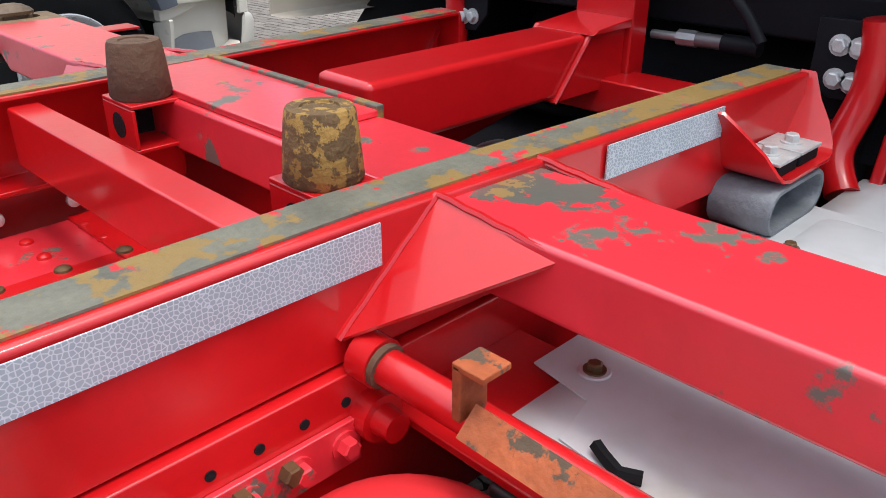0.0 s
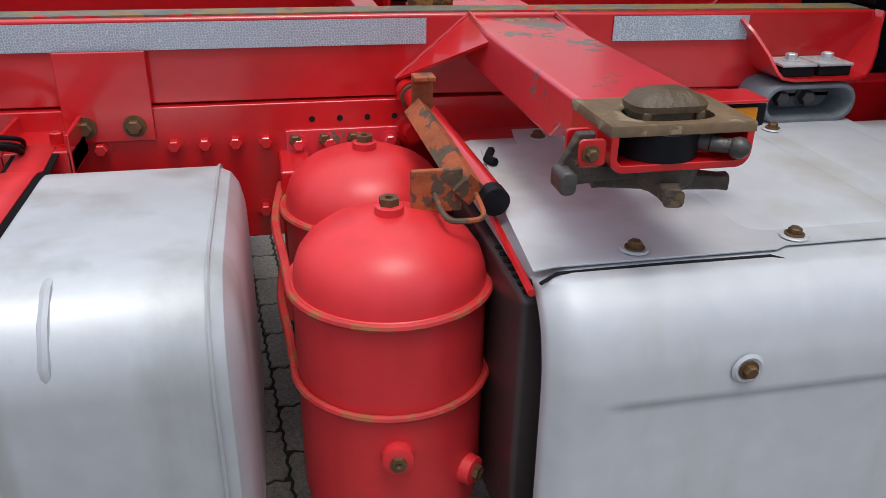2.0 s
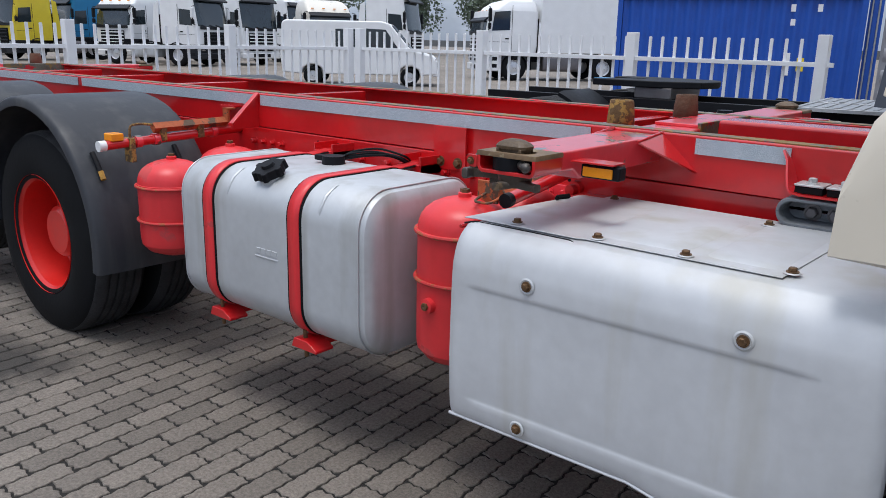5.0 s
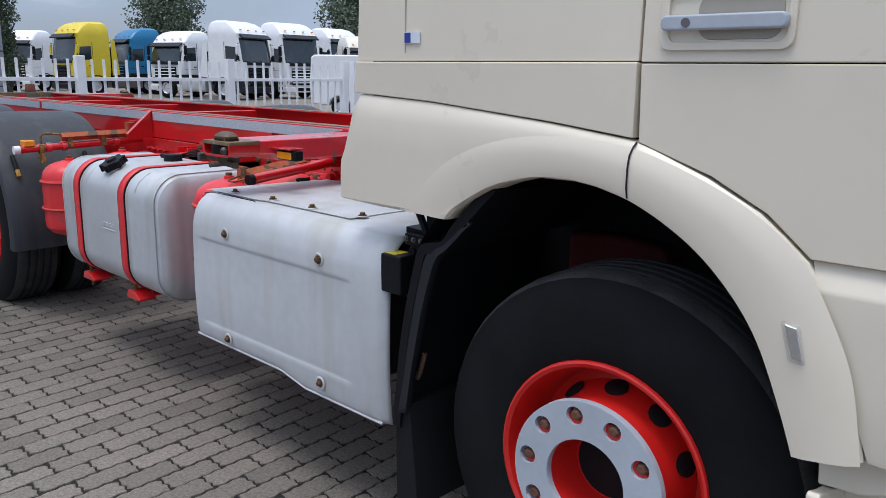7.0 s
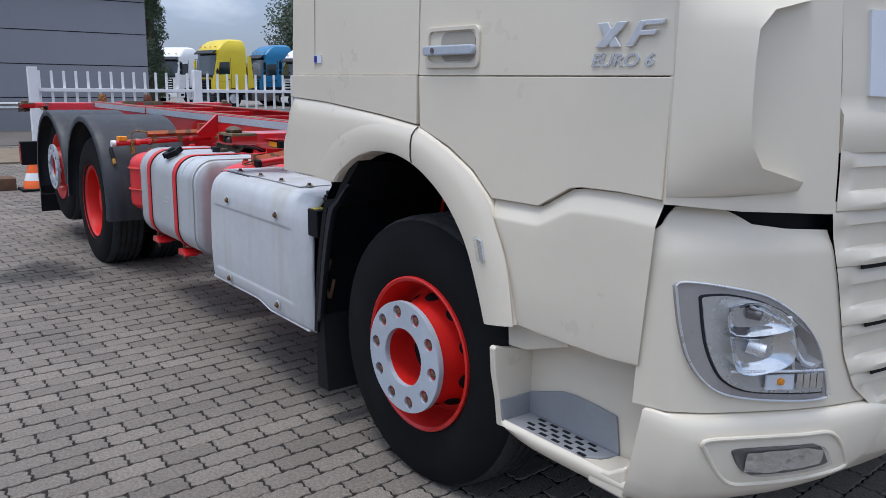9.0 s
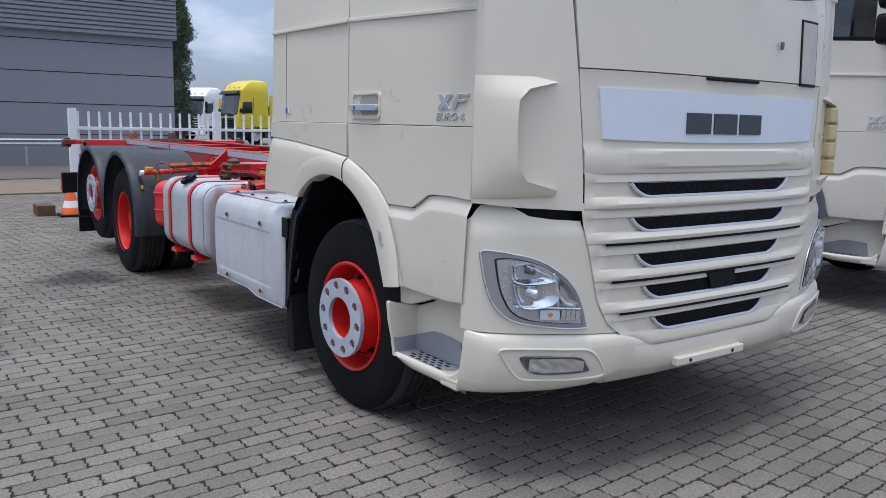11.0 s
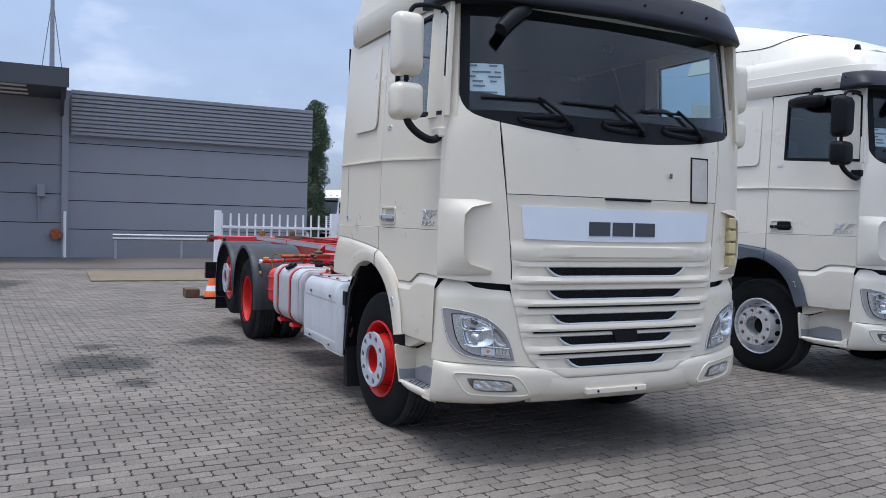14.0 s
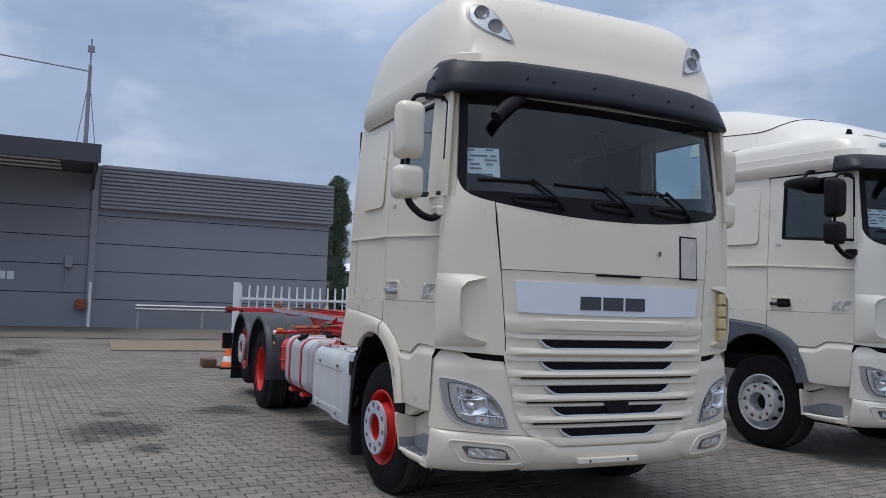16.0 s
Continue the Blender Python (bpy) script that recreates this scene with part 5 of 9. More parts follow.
def interior(root, spec):
    part("dashboard", B(0.85, 1.18, -1.10, 1.10, 1.9, 2.16), SEAT, root, bevel=0.05)
    bm = bmesh.new()
    pts = []
    c, ax = Vector((0.88, 0.56, 2.30)), Vector((-0.5, 0, 0.85)).normalized()
    u, w = frame_of(ax)
    for k in range(25):
        a = 2 * math.pi * k / 24
        pts.append(c + (u * math.cos(a) + w * math.sin(a)) * 0.21)
    wheel_ = part("steering_wheel", tube(bm, pts, 0.018, 8), BLACK, root)
    part("steering_hub", C(c - ax * 0.06, c - ax * 0.01, 0.07, 0.06), BLACK, wheel_)
    for y in (-0.62, 0.58):
        seat = part("cab_seat", B(-0.10, 0.36, y - 0.25, y + 0.25, 1.75, 1.92), SEAT, root, bevel=0.05)
        part("seat_back", P([(-0.20, 1.85), (-0.05, 1.85), (-0.16, 2.62), (-0.28, 2.60)], "y", y - 0.24, y + 0.24), SEAT, seat, bevel=0.04)
    part("bunk", B(-0.77, -0.25, -1.12, 1.12, 1.5, 1.98), SEAT, root, bevel=0.03)
    if spec["rooflamps"]:
        sens = part("screen_sensor", C((1.165, -0.02, 2.755), (1.185, -0.02, 2.785), 0.032, 0.024, seg=14), BLACK, root)
        part("sensor_cable", tube(bmesh.new(), smooth_line([(1.17, -0.02, 2.76), (1.19, 0.03, 2.60), (1.20, 0.08, 2.45), (1.19, 0.15, 2.28)], 4), 0.006, 6), BLACK, sens)
    # roof lining closes the cab above the glass
    part("roof_lining", B(-0.77, 1.12, -1.12, 1.12, 2.975, 2.99), SEAT, root, smooth=False)
    # near-side rear view mirror seen through the windscreen
    part("kerb_mirror", tube(bmesh.new(), [skin_y(-0.72, 2.93, 0.05), skin_y(-0.86, 2.84, 0.13), skin_y(-0.95, 2.75, 0.15)], 0.045, 12), BLACK, root, label="black kerb mirror hanging from the visor")


def tyre(bm, r, w, rim, y_out, seg=48):
    """A tyre profile turned round the y axis; outer face at y_out, the rest towards +y."""
    prof = [(0.012, rim - 0.012), (0.0, rim + 0.02), (-0.006, rim + 0.07), (-0.004, r * 0.80), (0.012, r * 0.93), (0.026, r * 0.968), (0.045, r * 0.99)]
    grooves = []
    n = 4
    for k in range(n):
        c = 0.045 + (w - 0.09) * (k + 1) / (n + 1)
        grooves += [(c - 0.008, r), (c - 0.006, r - 0.012), (c + 0.006, r - 0.012), (c + 0.008, r)]
    prof += grooves + [(w - 0.045, r * 0.99), (w - 0.012, r * 0.93), (w, r * 0.8), (w - 0.012, rim)]
    return lathe(bm, (0, y_out, 0), (0, 1, 0), prof, seg)


def wheel(root, name, at, s, steer, ring=True, r=0.515, label="", rimr=0.295, turn=0.0):
    """Tyre, dished steel rim with holes, nut ring, nuts. Steer: outer rim flush and convex; otherwise deep dish of a dual wheel."""
    bm = tyre(bmesh.new(), r, 0.30, rimr, 0.0)
    for v in bm.verts:
        v.co.z = max(v.co.z, -HUB)
    tyre_ = part(name, bm, RUBBER, root, label, angle=30)
    tyre_.data.materials.append(TREAD)
    for f in tyre_.data.polygons:
        if math.hypot(f.center.x, f.center.z) > r * 0.962:
            f.material_index = 1
    tyre_.matrix_local = pose(*at, 0, 0, turn) if s < 0 else pose(*at, 0, 0, 180 + turn)
    bm = bmesh.new()
    if steer:
        prof = [(0.008, rimr + 0.010), (-0.006, rimr + 0.009), (-0.009, rimr + 0.003), (-0.003, rimr - 0.007), (0.030, rimr - 0.020), (0.075, rimr - 0.030), (0.115, rimr - 0.042), (0.105, 0.215), (0.035, 0.190), (-0.052, 0.172), (-0.056, 0.110), (-0.02, 0.108), (0.05, 0.105), (0.066, 0.098), (0.066, 0.0)]
    else:
        prof = [(0.0, 0.302), (0.008, 0.302), (0.012, 0.288), (0.030, 0.272), (0.10, 0.262), (0.20, 0.258), (0.235, 0.20), (0.235, 0.15), (0.20, 0.14), (0.10, 0.13), (0.08, 0.11), (0.08, 0)]
    lathe(bm, (0, 0.0, 0), (0, 1, 0), prof, 48)
    rim_ = part("rim", bm, RIM if ring != "steel" else RIMSTEEL, tyre_, angle=32)
    if steer:
        for k in range(10):
            a = 2 * math.pi * (k + 0.5) / 10
            c, sn = math.cos(a), math.sin(a)
            bm = bmesh.new()
            lathe(bm, (0.202 * c, 0.076, 0.202 * sn), (0.94 * c, -0.34, 0.94 * sn), [(0, 0), (0.0, 0.030), (0.0055, 0.031), (0.006, 0.029), (0.006, 0.0)], 18)
            part("rim_hole", bm, PITCH, rim_)
    else:
        for k in range(10):
            a = 2 * math.pi * (k + 0.5) / 10
            c, sn = math.cos(a), math.sin(a)
            part("rim_hole", C((0.225 * c, 0.228, 0.225 * sn), (0.225 * c, 0.215, 0.225 * sn), 0.028), PITCH, rim_)
    if steer and ring:
        # flat ring with ten round holes
        bm = bmesh.new()
        y0, y1 = -0.064, -0.050
        H = 10
        outer_r, inner_r, hole_r, pcd = 0.205, 0.108, 0.0235, 0.1675
        half = math.pi / H
        edge = []
        for q in range(7):
            edge.append((outer_r, -half + 2 * half * q / 6))
        for q in range(1, 4):
            edge.append((outer_r + (inner_r - outer_r) * q / 4, half))
        for q in range(5):
            edge.append((inner_r, half - 2 * half * q / 4))
        for q in range(1, 4):
            edge.append((inner_r + (outer_r - inner_r) * q / 4, -half))
        for k in range(H):
            a0 = 2 * math.pi * k / H + radians(102)
            rim_v, hole_v, deep_v = [], [], []
            for R, A in edge:
                X, Y = R * math.cos(A), R * math.sin(A)
                b = math.atan2(Y, X - pcd)
                for lst, xx, yy, dy in ((rim_v, X, Y, y0), (hole_v, pcd + hole_r * math.cos(b), hole_r * math.sin(b), y0), (deep_v, pcd + hole_r * math.cos(b), hole_r * math.sin(b), y1 + 0.02)):
                    lst.append(bm.verts.new((xx * math.cos(a0) - yy * math.sin(a0), dy, xx * math.sin(a0) + yy * math.cos(a0))))
            for q in range(len(edge)):
                j = (q + 1) % len(edge)
                bm.faces.new((rim_v[q], rim_v[j], hole_v[j], hole_v[q]))
                bm.faces.new((hole_v[q], hole_v[j], deep_v[j], deep_v[q]))
        lathe(bm, (0, y0, 0), (0, 1, 0), [(0.0, outer_r - 0.006), (0.004, outer_r), (0.022, outer_r), (0.024, outer_r - 0.02)], 60)
        lathe(bm, (0, y0, 0), (0, 1, 0), [(0.0, inner_r + 0.006), (0.004, inner_r), (0.022, inner_r)], 48)
        rg = part("nut_ring", bm, RING if ring != "steel" else RIMSTEEL, rim_, angle=30)
    if steer:
        for k in range(10):
            a = 2 * math.pi * k / 10 + radians(102)
            q = Vector((0.1675 * math.cos(a), -0.050, 0.1675 * math.sin(a)))
            bm = lathe(bmesh.new(), q, (0, -1, 0), [(0, 0.017), (0.004, 0.017), (0.010, 0.013), (0.012, 0.009), (0.012, 0.0)], 6)
            part("wheel_nut", bm, NUT, rim_, smooth=False)
        part("hub_bore", C((0, 0.0655, 0), (0, 0.060, 0), 0.090, seg=24), PITCH, rim_)
    return tyre_


NUT = mat("grimy_nut", (0.16, 0.075, 0.05), 0.6, 0.3, var=0.5, scale=60)
TREAD = gloss(mat("dusty_worn_tread", (0.040, 0.040, 0.042), 0.85, var=0.45, scale=9, bump=0.5, bscale=70), 0.2)
RIMSTEEL = mat("polished_rim", (0.66, 0.67, 0.69), 0.3, 0.45, var=0.1)


def tank_loft(bm, x0, x1, y0, y1, z0, z1, r, endr, seg=6):
    """A rounded box lying along x: rounded-rectangle section with softened ends."""
    prof = [(0.0, 0.10), (0.003, 0.05), (0.010, 0.026), (0.022, 0.010), (endr, 0.0)]
    xs = [(x0 + d, e) for d, e in prof] + [(x1 - d, e) for d, e in reversed(prof)]
    rings = []
    for x, e in xs:
        rings.append([bm.verts.new((x, p[0], p[1])) for p in rounded_rect(y0 + e, y1 - e, z0 + e, z1 - e, max(r - e * 0.5, 0.02), seg)])
    for a, b in zip(rings, rings[1:]):
        for k in range(len(a)):
            bm.faces.new((a[k], a[(k + 1) % len(a)], b[(k + 1) % len(a)], b[k]))
    bm.faces.new(rings[0])
    bm.faces.new(rings[-1])
    return bm


HUB = 0.495
VISORC = gloss(mat("tinted_visor_plastic", (0.018, 0.020, 0.028), 0.4, var=0.15, scale=4), 0.18)
YC = -0.025
TRIMW = mat("pale_grille_trim", (0.54, 0.56, 0.61), 0.4, var=0.04)
# cream darkened to paint the shade inside the handle cup and seam
CREAMSHADE = mat("cream_toned_as_shade", (0.36, 0.33, 0.28), 0.5, var=0.05)

# ---- the red container truck ----
truck = thing("truck", (0, 0, 0), "cream cab truck with a red bare container chassis parked on pavers", "truck")
SPEC = dict(roof=[(2.945, -0.86, 1.19, 1.215, 7), (3.00, -0.90, 1.215, 1.245, 7), (3.14, -0.91, 1.21, 1.245, 7), (3.146, -0.905, 1.207, 1.228, 7), (3.22, -0.90, 1.195, 1.222, 7), (3.226, -0.895, 1.192, 1.208, 7), (3.35, -0.86, 1.165, 1.198, 6.5), (3.55, -0.74, 1.10, 1.165, 6), (3.68, -0.48, 1.03, 1.12, 5.5), (3.77, -0.30, 0.93, 1.04, 5), (3.82, -0.08, 0.80, 0.92, 4.2), (3.845, 0.1, 0.6, 0.7, 3)],
            visor=2.965, visorcol=VISORC, rooflamps=True, arch=CREAM, cup=CREAM, hollow=CREAMSHADE, grip=RING, mirror=CREAM, grille=CREAM, badge=BADGE, trimline=TRIMW)
PLACE.append(Vector((0.015, 0, -0.016)))
cab(truck, CREAM, SPEC)
PLACE.pop()
wheel(truck, "front_wheel", (0.055, -1.19, 0.494), -1, True, r=0.507, label="black tyre on a red rim with a grey nut ring", rimr=0.279, turn=3.1)
wheel(truck, "front_wheel", (0.0, 1.17, 0.494), 1, True, r=0.507, rimr=0.279, turn=3.1)
for s in (-1, 1):
    wheel(truck, "drive_wheel", (-4.49, s * 1.225, HUB), s, False, label="black tyre on a deep red drive rim")
    wheel(truck, "drive_wheel", (-4.49, s * 0.88, HUB), s, False)
    wheel(truck, "lift_wheel", (-5.78, s * 1.185, HUB + 0.165), s, True, label="raised tyre on a red rim with a grey nut ring")


# main frame and container subframe
PLACE.append(Vector((0.046, 0.005, 0.025)))


def flare(x):
    """The subframe opens outwards towards the cab."""
    return 0.055 * max(0.0, x + 1.906)


SPLIT = [(-1.510, -1.213), (-3.745, -1.90), (-5.55, -3.79), (-7.5, -5.6)]
for s in (-1, 1):
    ym, ys_ = YC + s * 0.440, YC + s * 0.425
    bm = bmesh.new()
    prism(bm, [(ym, 0.735), (ym, 1.02), (ym - s * 0.075, 1.02), (ym - s * 0.075, 1.012), (ym - s * 0.008, 1.012), (ym - s * 0.008, 0.743), (ym - s * 0.075, 0.743), (ym - s * 0.075, 0.735)], "x", -7.55, 0.9)
    rail = part("frame_rail", bm, RED, truck, "red steel main frame rail with rows of bolts and holes", bevel=0.003)
    sec_ = [(ys_, 1.024), (ys_, 1.182), (ys_ - s * 0.004, 1.186), (ys_ - s * 0.085, 1.186), (ys_ - s * 0.085, 1.178), (ys_ - s * 0.009, 1.178), (ys_ - s * 0.009, 1.032), (ys_ - s * 0.085, 1.032), (ys_ - s * 0.085, 1.024)]
    bm = bmesh.new()
    grid(bm, lambda x, j: (x, sec_[j % 9][0] + s * flare(x), sec_[j % 9][1]), [-7.66, -4.0, -1.906, -0.925], list(range(10)))
    bmesh.ops.remove_doubles(bm, verts=bm.verts[:], dist=0.0002)
    bmesh.ops.holes_fill(bm, edges=bm.edges[:], sides=0)
    sub = part("subframe_rail", bm, RED, truck, "red container subframe rail with a worn top edge", bevel=0.004)
    bm = bmesh.new()
    grid(bm, lambda x, v: (x, ys_ - s * v + s * flare(x), 1.1892), span(-7.64, -1.906, 50) + span(-1.85, -0.93, 10), [0.079, 0.05, 0.014])
    part("worn_flange", bm, REDEDGE, sub, thick=0.003)
    for x0, x1 in SPLIT:
        bm = bmesh.new()
        grid(bm, lambda x, z: (x, ys_ + s * (flare(x) + 0.003), z), span(x0, x1, 8), [1.128, 1.178])
        part("reflective_tape", bm, TAPE, sub, smooth=False, thick=0.0024 * s)
    for k in range(7):
        bolt(rail, (-2.405 + 0.0585 * k, ym, 0.946), (0, s, 0), 0.013, 0.02, RED if k < 4 else RIVET)
    for k in range(4):
        x = -2.135 + 0.056 * k
        part("rail_hole", C((x, ym, 0.985), (x, ym + s * 0.0015, 0.985), 0.0062), PITCH, rail)
        x = -3.31 + 0.045 * k
        part("rail_hole", C((x, ym, 0.990), (x, ym + s * 0.0015, 0.990), 0.008), PITCH, rail)
        if k == 0:
            part("rail_hole", C((x, ym, 0.940), (x, ym + s * 0.0015, 0.940), 0.008), PITCH, rail)
        bolt(rail, (-3.02 + 0.16 * k, ym, 0.945), (0, s, 0), 0.013, 0.02)
        bolt(rail, (-3.78 + 0.07 * k, ym, 0.955), (0, s, 0), 0.013, 0.02)
        bolt(rail, (-2.30 + 0.06 * k, ym, 0.80), (0, s, 0), 0.013, 0.02)
    # bolted strip above the reservoirs
    strip = part("bolted_strip", B(-2.19, -1.955, min(ym, ym + s * 0.009), max(ym, ym + s * 0.009), 0.905, 0.965), REDWORN, rail, bevel=0.002)
    for k in range(4):
        bolt(strip, (-2.165 + 0.062 * k, ym + s * 0.009, 0.938), (0, s, 0), 0.0125, 0.012, REDWORN)
    # joint plates
    pl = part("joint_plate", P([(-2.60, 0.958), (-2.437, 0.958), (-2.437, 1.13), (-2.60, 1.13)], "y", ym + s * 0.001, ym + s * 0.010), RED, sub, bevel=0.002)
    for x in (-2.563, -2.473):
        bolt(pl, (x, ym + s * 0.010, 0.988), (0, s, 0), 0.015, 0.012, RIVET)
    # gusset pockets beside the cross beam
    for sx, xb in ((-1, -1.812), (1, -1.631)):
        a, b, c = Vector((xb, ys_ + s * 0.002, 1.185)), Vector((xb + sx * 0.150, ys_ + s * 0.002, 1.058)), Vector((xb, ys_ + s * 0.182, 1.166))
        bm = bmesh.new()
        bm.faces.new([bm.verts.new(p) for p in (a, b, c)])
        g = part("gusset", bm, RED, sub, thick=0.006, smooth=False)
        for q in (b, c):
            part("weld_bead", tube(bmesh.new(), [a + (q - a) * k / 8 + Vector((0, 0, 0.0015 * (k % 2))) for k in range(9)], 0.0045, 6), RED, g)
    # mid gusset with its sloping brace
    bm = bmesh.new()
    prism(bm, [(ys_, 1.185), (ys_ + s * 0.012, 1.185), (ys_ + s * 0.16, 1.045), (ys_ + s * 0.16, 1.02), (ys_, 1.02)], "x", -3.775, -3.765)
    part("brace_plate", bm, RED, sub, bevel=0.002)
    bm = bmesh.new()
    prism(bm, [(ys_ + s * 0.004, 1.190), (ys_ + s * 0.165, 1.050), (ys_ + s * 0.165, 1.035), (ys_ + s * 0.004, 1.175)], "x", -3.786, -3.754)
    part("brace", bm, RED, sub, bevel=0.002)
    part("tape_bar", B(-4.02, -3.90, ys_ if s > 0 else ys_ - 0.05, ys_ + 0.05 if s > 0 else ys_, 1.108, 1.116), RED, sub)

# cross members between the rails
for x in (-1.99, -3.82, -4.9, -5.9, -6.8):
    part("cross_member", B(x - 0.026, x + 0.026, YC - 0.345, YC + 0.345, 1.07, 1.168), RED, truck, bevel=0.004)
# lower floor of the frame with its rows of bolts
for x in (-2.3, -2.9, -4.4, -5.4, -6.4):
    low_ = part("frame_cross_tube", B(x - 0.09, x + 0.09, YC - 0.36, YC + 0.36, 0.80, 0.93), RED, truck, bevel=0.01)
fl = part("frame_floor_plate", B(-3.1, -1.95, YC - 0.36, YC + 0.36, 0.940, 0.950), REDWORN, truck, bevel=0.002)
part("floor_lap", B(-1.955, -1.84, YC - 0.36, YC + 0.36, 0.950, 0.956), RED, fl, bevel=0.002)
part("floor_lap", B(-2.6, -1.96, YC - 0.36, YC + 0.165, 0.950, 0.956), RED, fl, bevel=0.002)
for k in range(9):
    x = -1.945 - 0.098 * k
    for y, m_, r_ in ((0.285, RED, 0.012), (0.209, RED, 0.012), (0.132, RIVET, 0.014), (-0.05, RED, 0.012)):
        part("rivet", lathe(bmesh.new(), (x, y, 0.956 if y < 0.2 else 0.950), (0, 0, 1), [(0, r_), (0.004, r_ * 0.9), (0.007, r_ * 0.5), (0.008, 0)], 12), m_, fl)
    part("white_bolt", lathe(bmesh.new(), (x + 0.005 - 0.03 * (k % 2), YC + 0.357, 0.985), (0, -1, 0), [(0, 0.013), (0.008, 0.012), (0.011, 0.007), (0.011, 0)], 12), ZINC, fl)


def lock_beam(x, front):
    """A box cross beam with a twist lock at both ends and two rubber stops."""
    beam = part("cross_beam", P([(YC - 1.06, 1.194), (YC - 1.06, 1.138), (YC - 0.99, 1.138), (YC - 0.95, 1.108), (YC + 0.95, 1.108), (YC + 0.99, 1.138), (YC + 1.06, 1.138), (YC + 1.06, 1.194)], "x", x - 0.092, x + 0.093), REDWORN, truck, "red box cross beam with chipped paint and rusty lock ends", bevel=0.008)
    part("beam_cap", B(x - 0.082, x + 0.085, YC - 0.13, YC + 0.36, 1.194, 1.206), REDWORN, beam, bevel=0.003)
    part("cap_edge", B(x + 0.080, x + 0.096, YC - 0.13, YC + 0.36, 1.150, 1.212), REDEDGE, beam, bevel=0.003)
    for s in (-1, 1):
        yc = YC + s * 1.133
        yo, yi = yc + s * 0.050, yc - s * 0.085
        y0, y1 = min(yo, yi), max(yo, yi)
        xc = x
        # casing: a trough with rounded lower corners under a lid with an oval slot
        def trough(e):
            arc = [(0.084 + e + (0.010 + e) * (math.sin(a) - 1), 1.144 - e + (0.010 + e) * (1 - math.cos(a))) for a in (radians(15 * k) for k in range(7))]
            return [(-a, b) for a, b in reversed([(a, b) for a, b in arc] + [(0.084 + e, 1.182)])] + [(a, b) for a, b in arc] + [(0.084 + e, 1.182)]
        bm = bmesh.new()
        loops = [[bm.verts.new((xc + a, yy, b)) for a, b in trough(e)] for e, yy in ((0.0, yi), (0.010, yi), (0.010, yo), (0.0, yo))]
        for a, b in zip(loops, loops[1:] + loops[:1]):
            for k in range(len(a) - 1):
                bm.faces.new((a[k], a[k + 1], b[k + 1], b[k]))
        for k in (0, -1):
            bm.faces.new([lp[k] for lp in loops])
        casing = part("lock_casing", bm, RED, beam, "red lock casing with worn rusty edges", bevel=0.0015)
        part("casing_back", B(xc - 0.084, xc + 0.084, min(yi, yi + s * 0.006), max(yi, yi + s * 0.006), 1.144, 1.182), REDWORN, casing)
        for dx in (-0.074, 0.074):
            part("casing_hole", C((xc + dx, yi + s * 0.0065, 1.165), (xc + dx, yi + s * 0.0075, 1.165), 0.006), PITCH, casing)
        bm = bmesh.new()
        hw, y0_, y1_ = 0.0955, yi - yc, yo - yc
        angs = sorted({round(2 * math.pi * k / 48, 5) for k in range(48)} | {round(math.atan2(b, a) % (2 * math.pi), 5) for a in (-hw, hw) for b in (y0_, y1_)})
        rim_, slot_ = [], []
        for a in angs:
            c_, d_ = math.cos(a), math.sin(a)
            f = min((hw / abs(c_)) if abs(c_) > 1e-6 else 9, ((max(y0_, y1_) if d_ > 0 else -min(y0_, y1_)) / abs(d_)) if abs(d_) > 1e-6 else 9)
            rim_.append((f * c_, f * d_))
            g = (abs(c_ / 0.058) ** 3 + abs(d_ / 0.034) ** 3) ** (-1 / 3)
            slot_.append((g * c_, g * d_))
        rows = [[bm.verts.new((xc + a, yc + b, z)) for a, b in pts] for pts, z in ((slot_, 1.180), (rim_, 1.180), (rim_, 1.190), ([(a * 0.985, b * 0.975) for a, b in rim_], 1.193), (slot_, 1.193))]
        for a, b in zip(rows, rows[1:] + rows[:1]):
            for k in range(len(a)):
                bm.faces.new((a[k], a[(k + 1) % len(a)], b[(k + 1) % len(a)], b[k]))
        part("top_plate", bm, RUSTPLATE, casing, angle=30)
        bm = lathe(bmesh.new(), (xc - 0.012, yc, 1.145), (0, 0, 1), [(0, 0), (0, 0.053), (0.034, 0.053), (0.036, 0.05), (0.036, 0)], 28)
        part("lock_drum", bm, BLACK, casing)
        # domed lock head on a shouldered base with two end lugs
        bm = bmesh.new()
        rings = []
        for dz, fx, fy in ((-0.03, 0.86, 0.80), (0.014, 0.86, 0.84), (0.015, 1.0, 1.0), (0.023, 1.02, 1.02), (0.030, 0.88, 0.84), (0.037, 0.62, 0.55), (0.041, 0.30, 0.26)):
            rings.append([bm.verts.new((xc - 0.006 + p[0], yc + p[1], 1.186 + dz)) for p in rounded_rect(-0.050 * fx, 0.050 * fx, -0.031 * fy, 0.031 * fy, 0.022 * min(fx, fy), 4)])
        for a, b in zip(rings, rings[1:]):
            for k in range(len(a)):
                bm.faces.new((a[k], a[(k + 1) % len(a)], b[(k + 1) % len(a)], b[k]))
        bm.faces.new(rings[-1])
        head = part("lock_head", bm, RUSTHEAD, casing, angle=35)
        for dx in (-0.041, 0.029):
            part("head_lug", B(xc + dx - 0.006, xc + dx + 0.006, yc - 0.0305, yc + 0.0305, 1.180, 1.203), RUSTHEAD, head, bevel=0.003)
        # ball-ended handle beside the drum, three-armed nut below
        bm = bmesh.new()
        line = [(0.030, -0.030, 0.0125), (0.045, -0.014, 0.0110), (0.060, -0.002, 0.0095), (0.070, 0.006, 0.0105)]
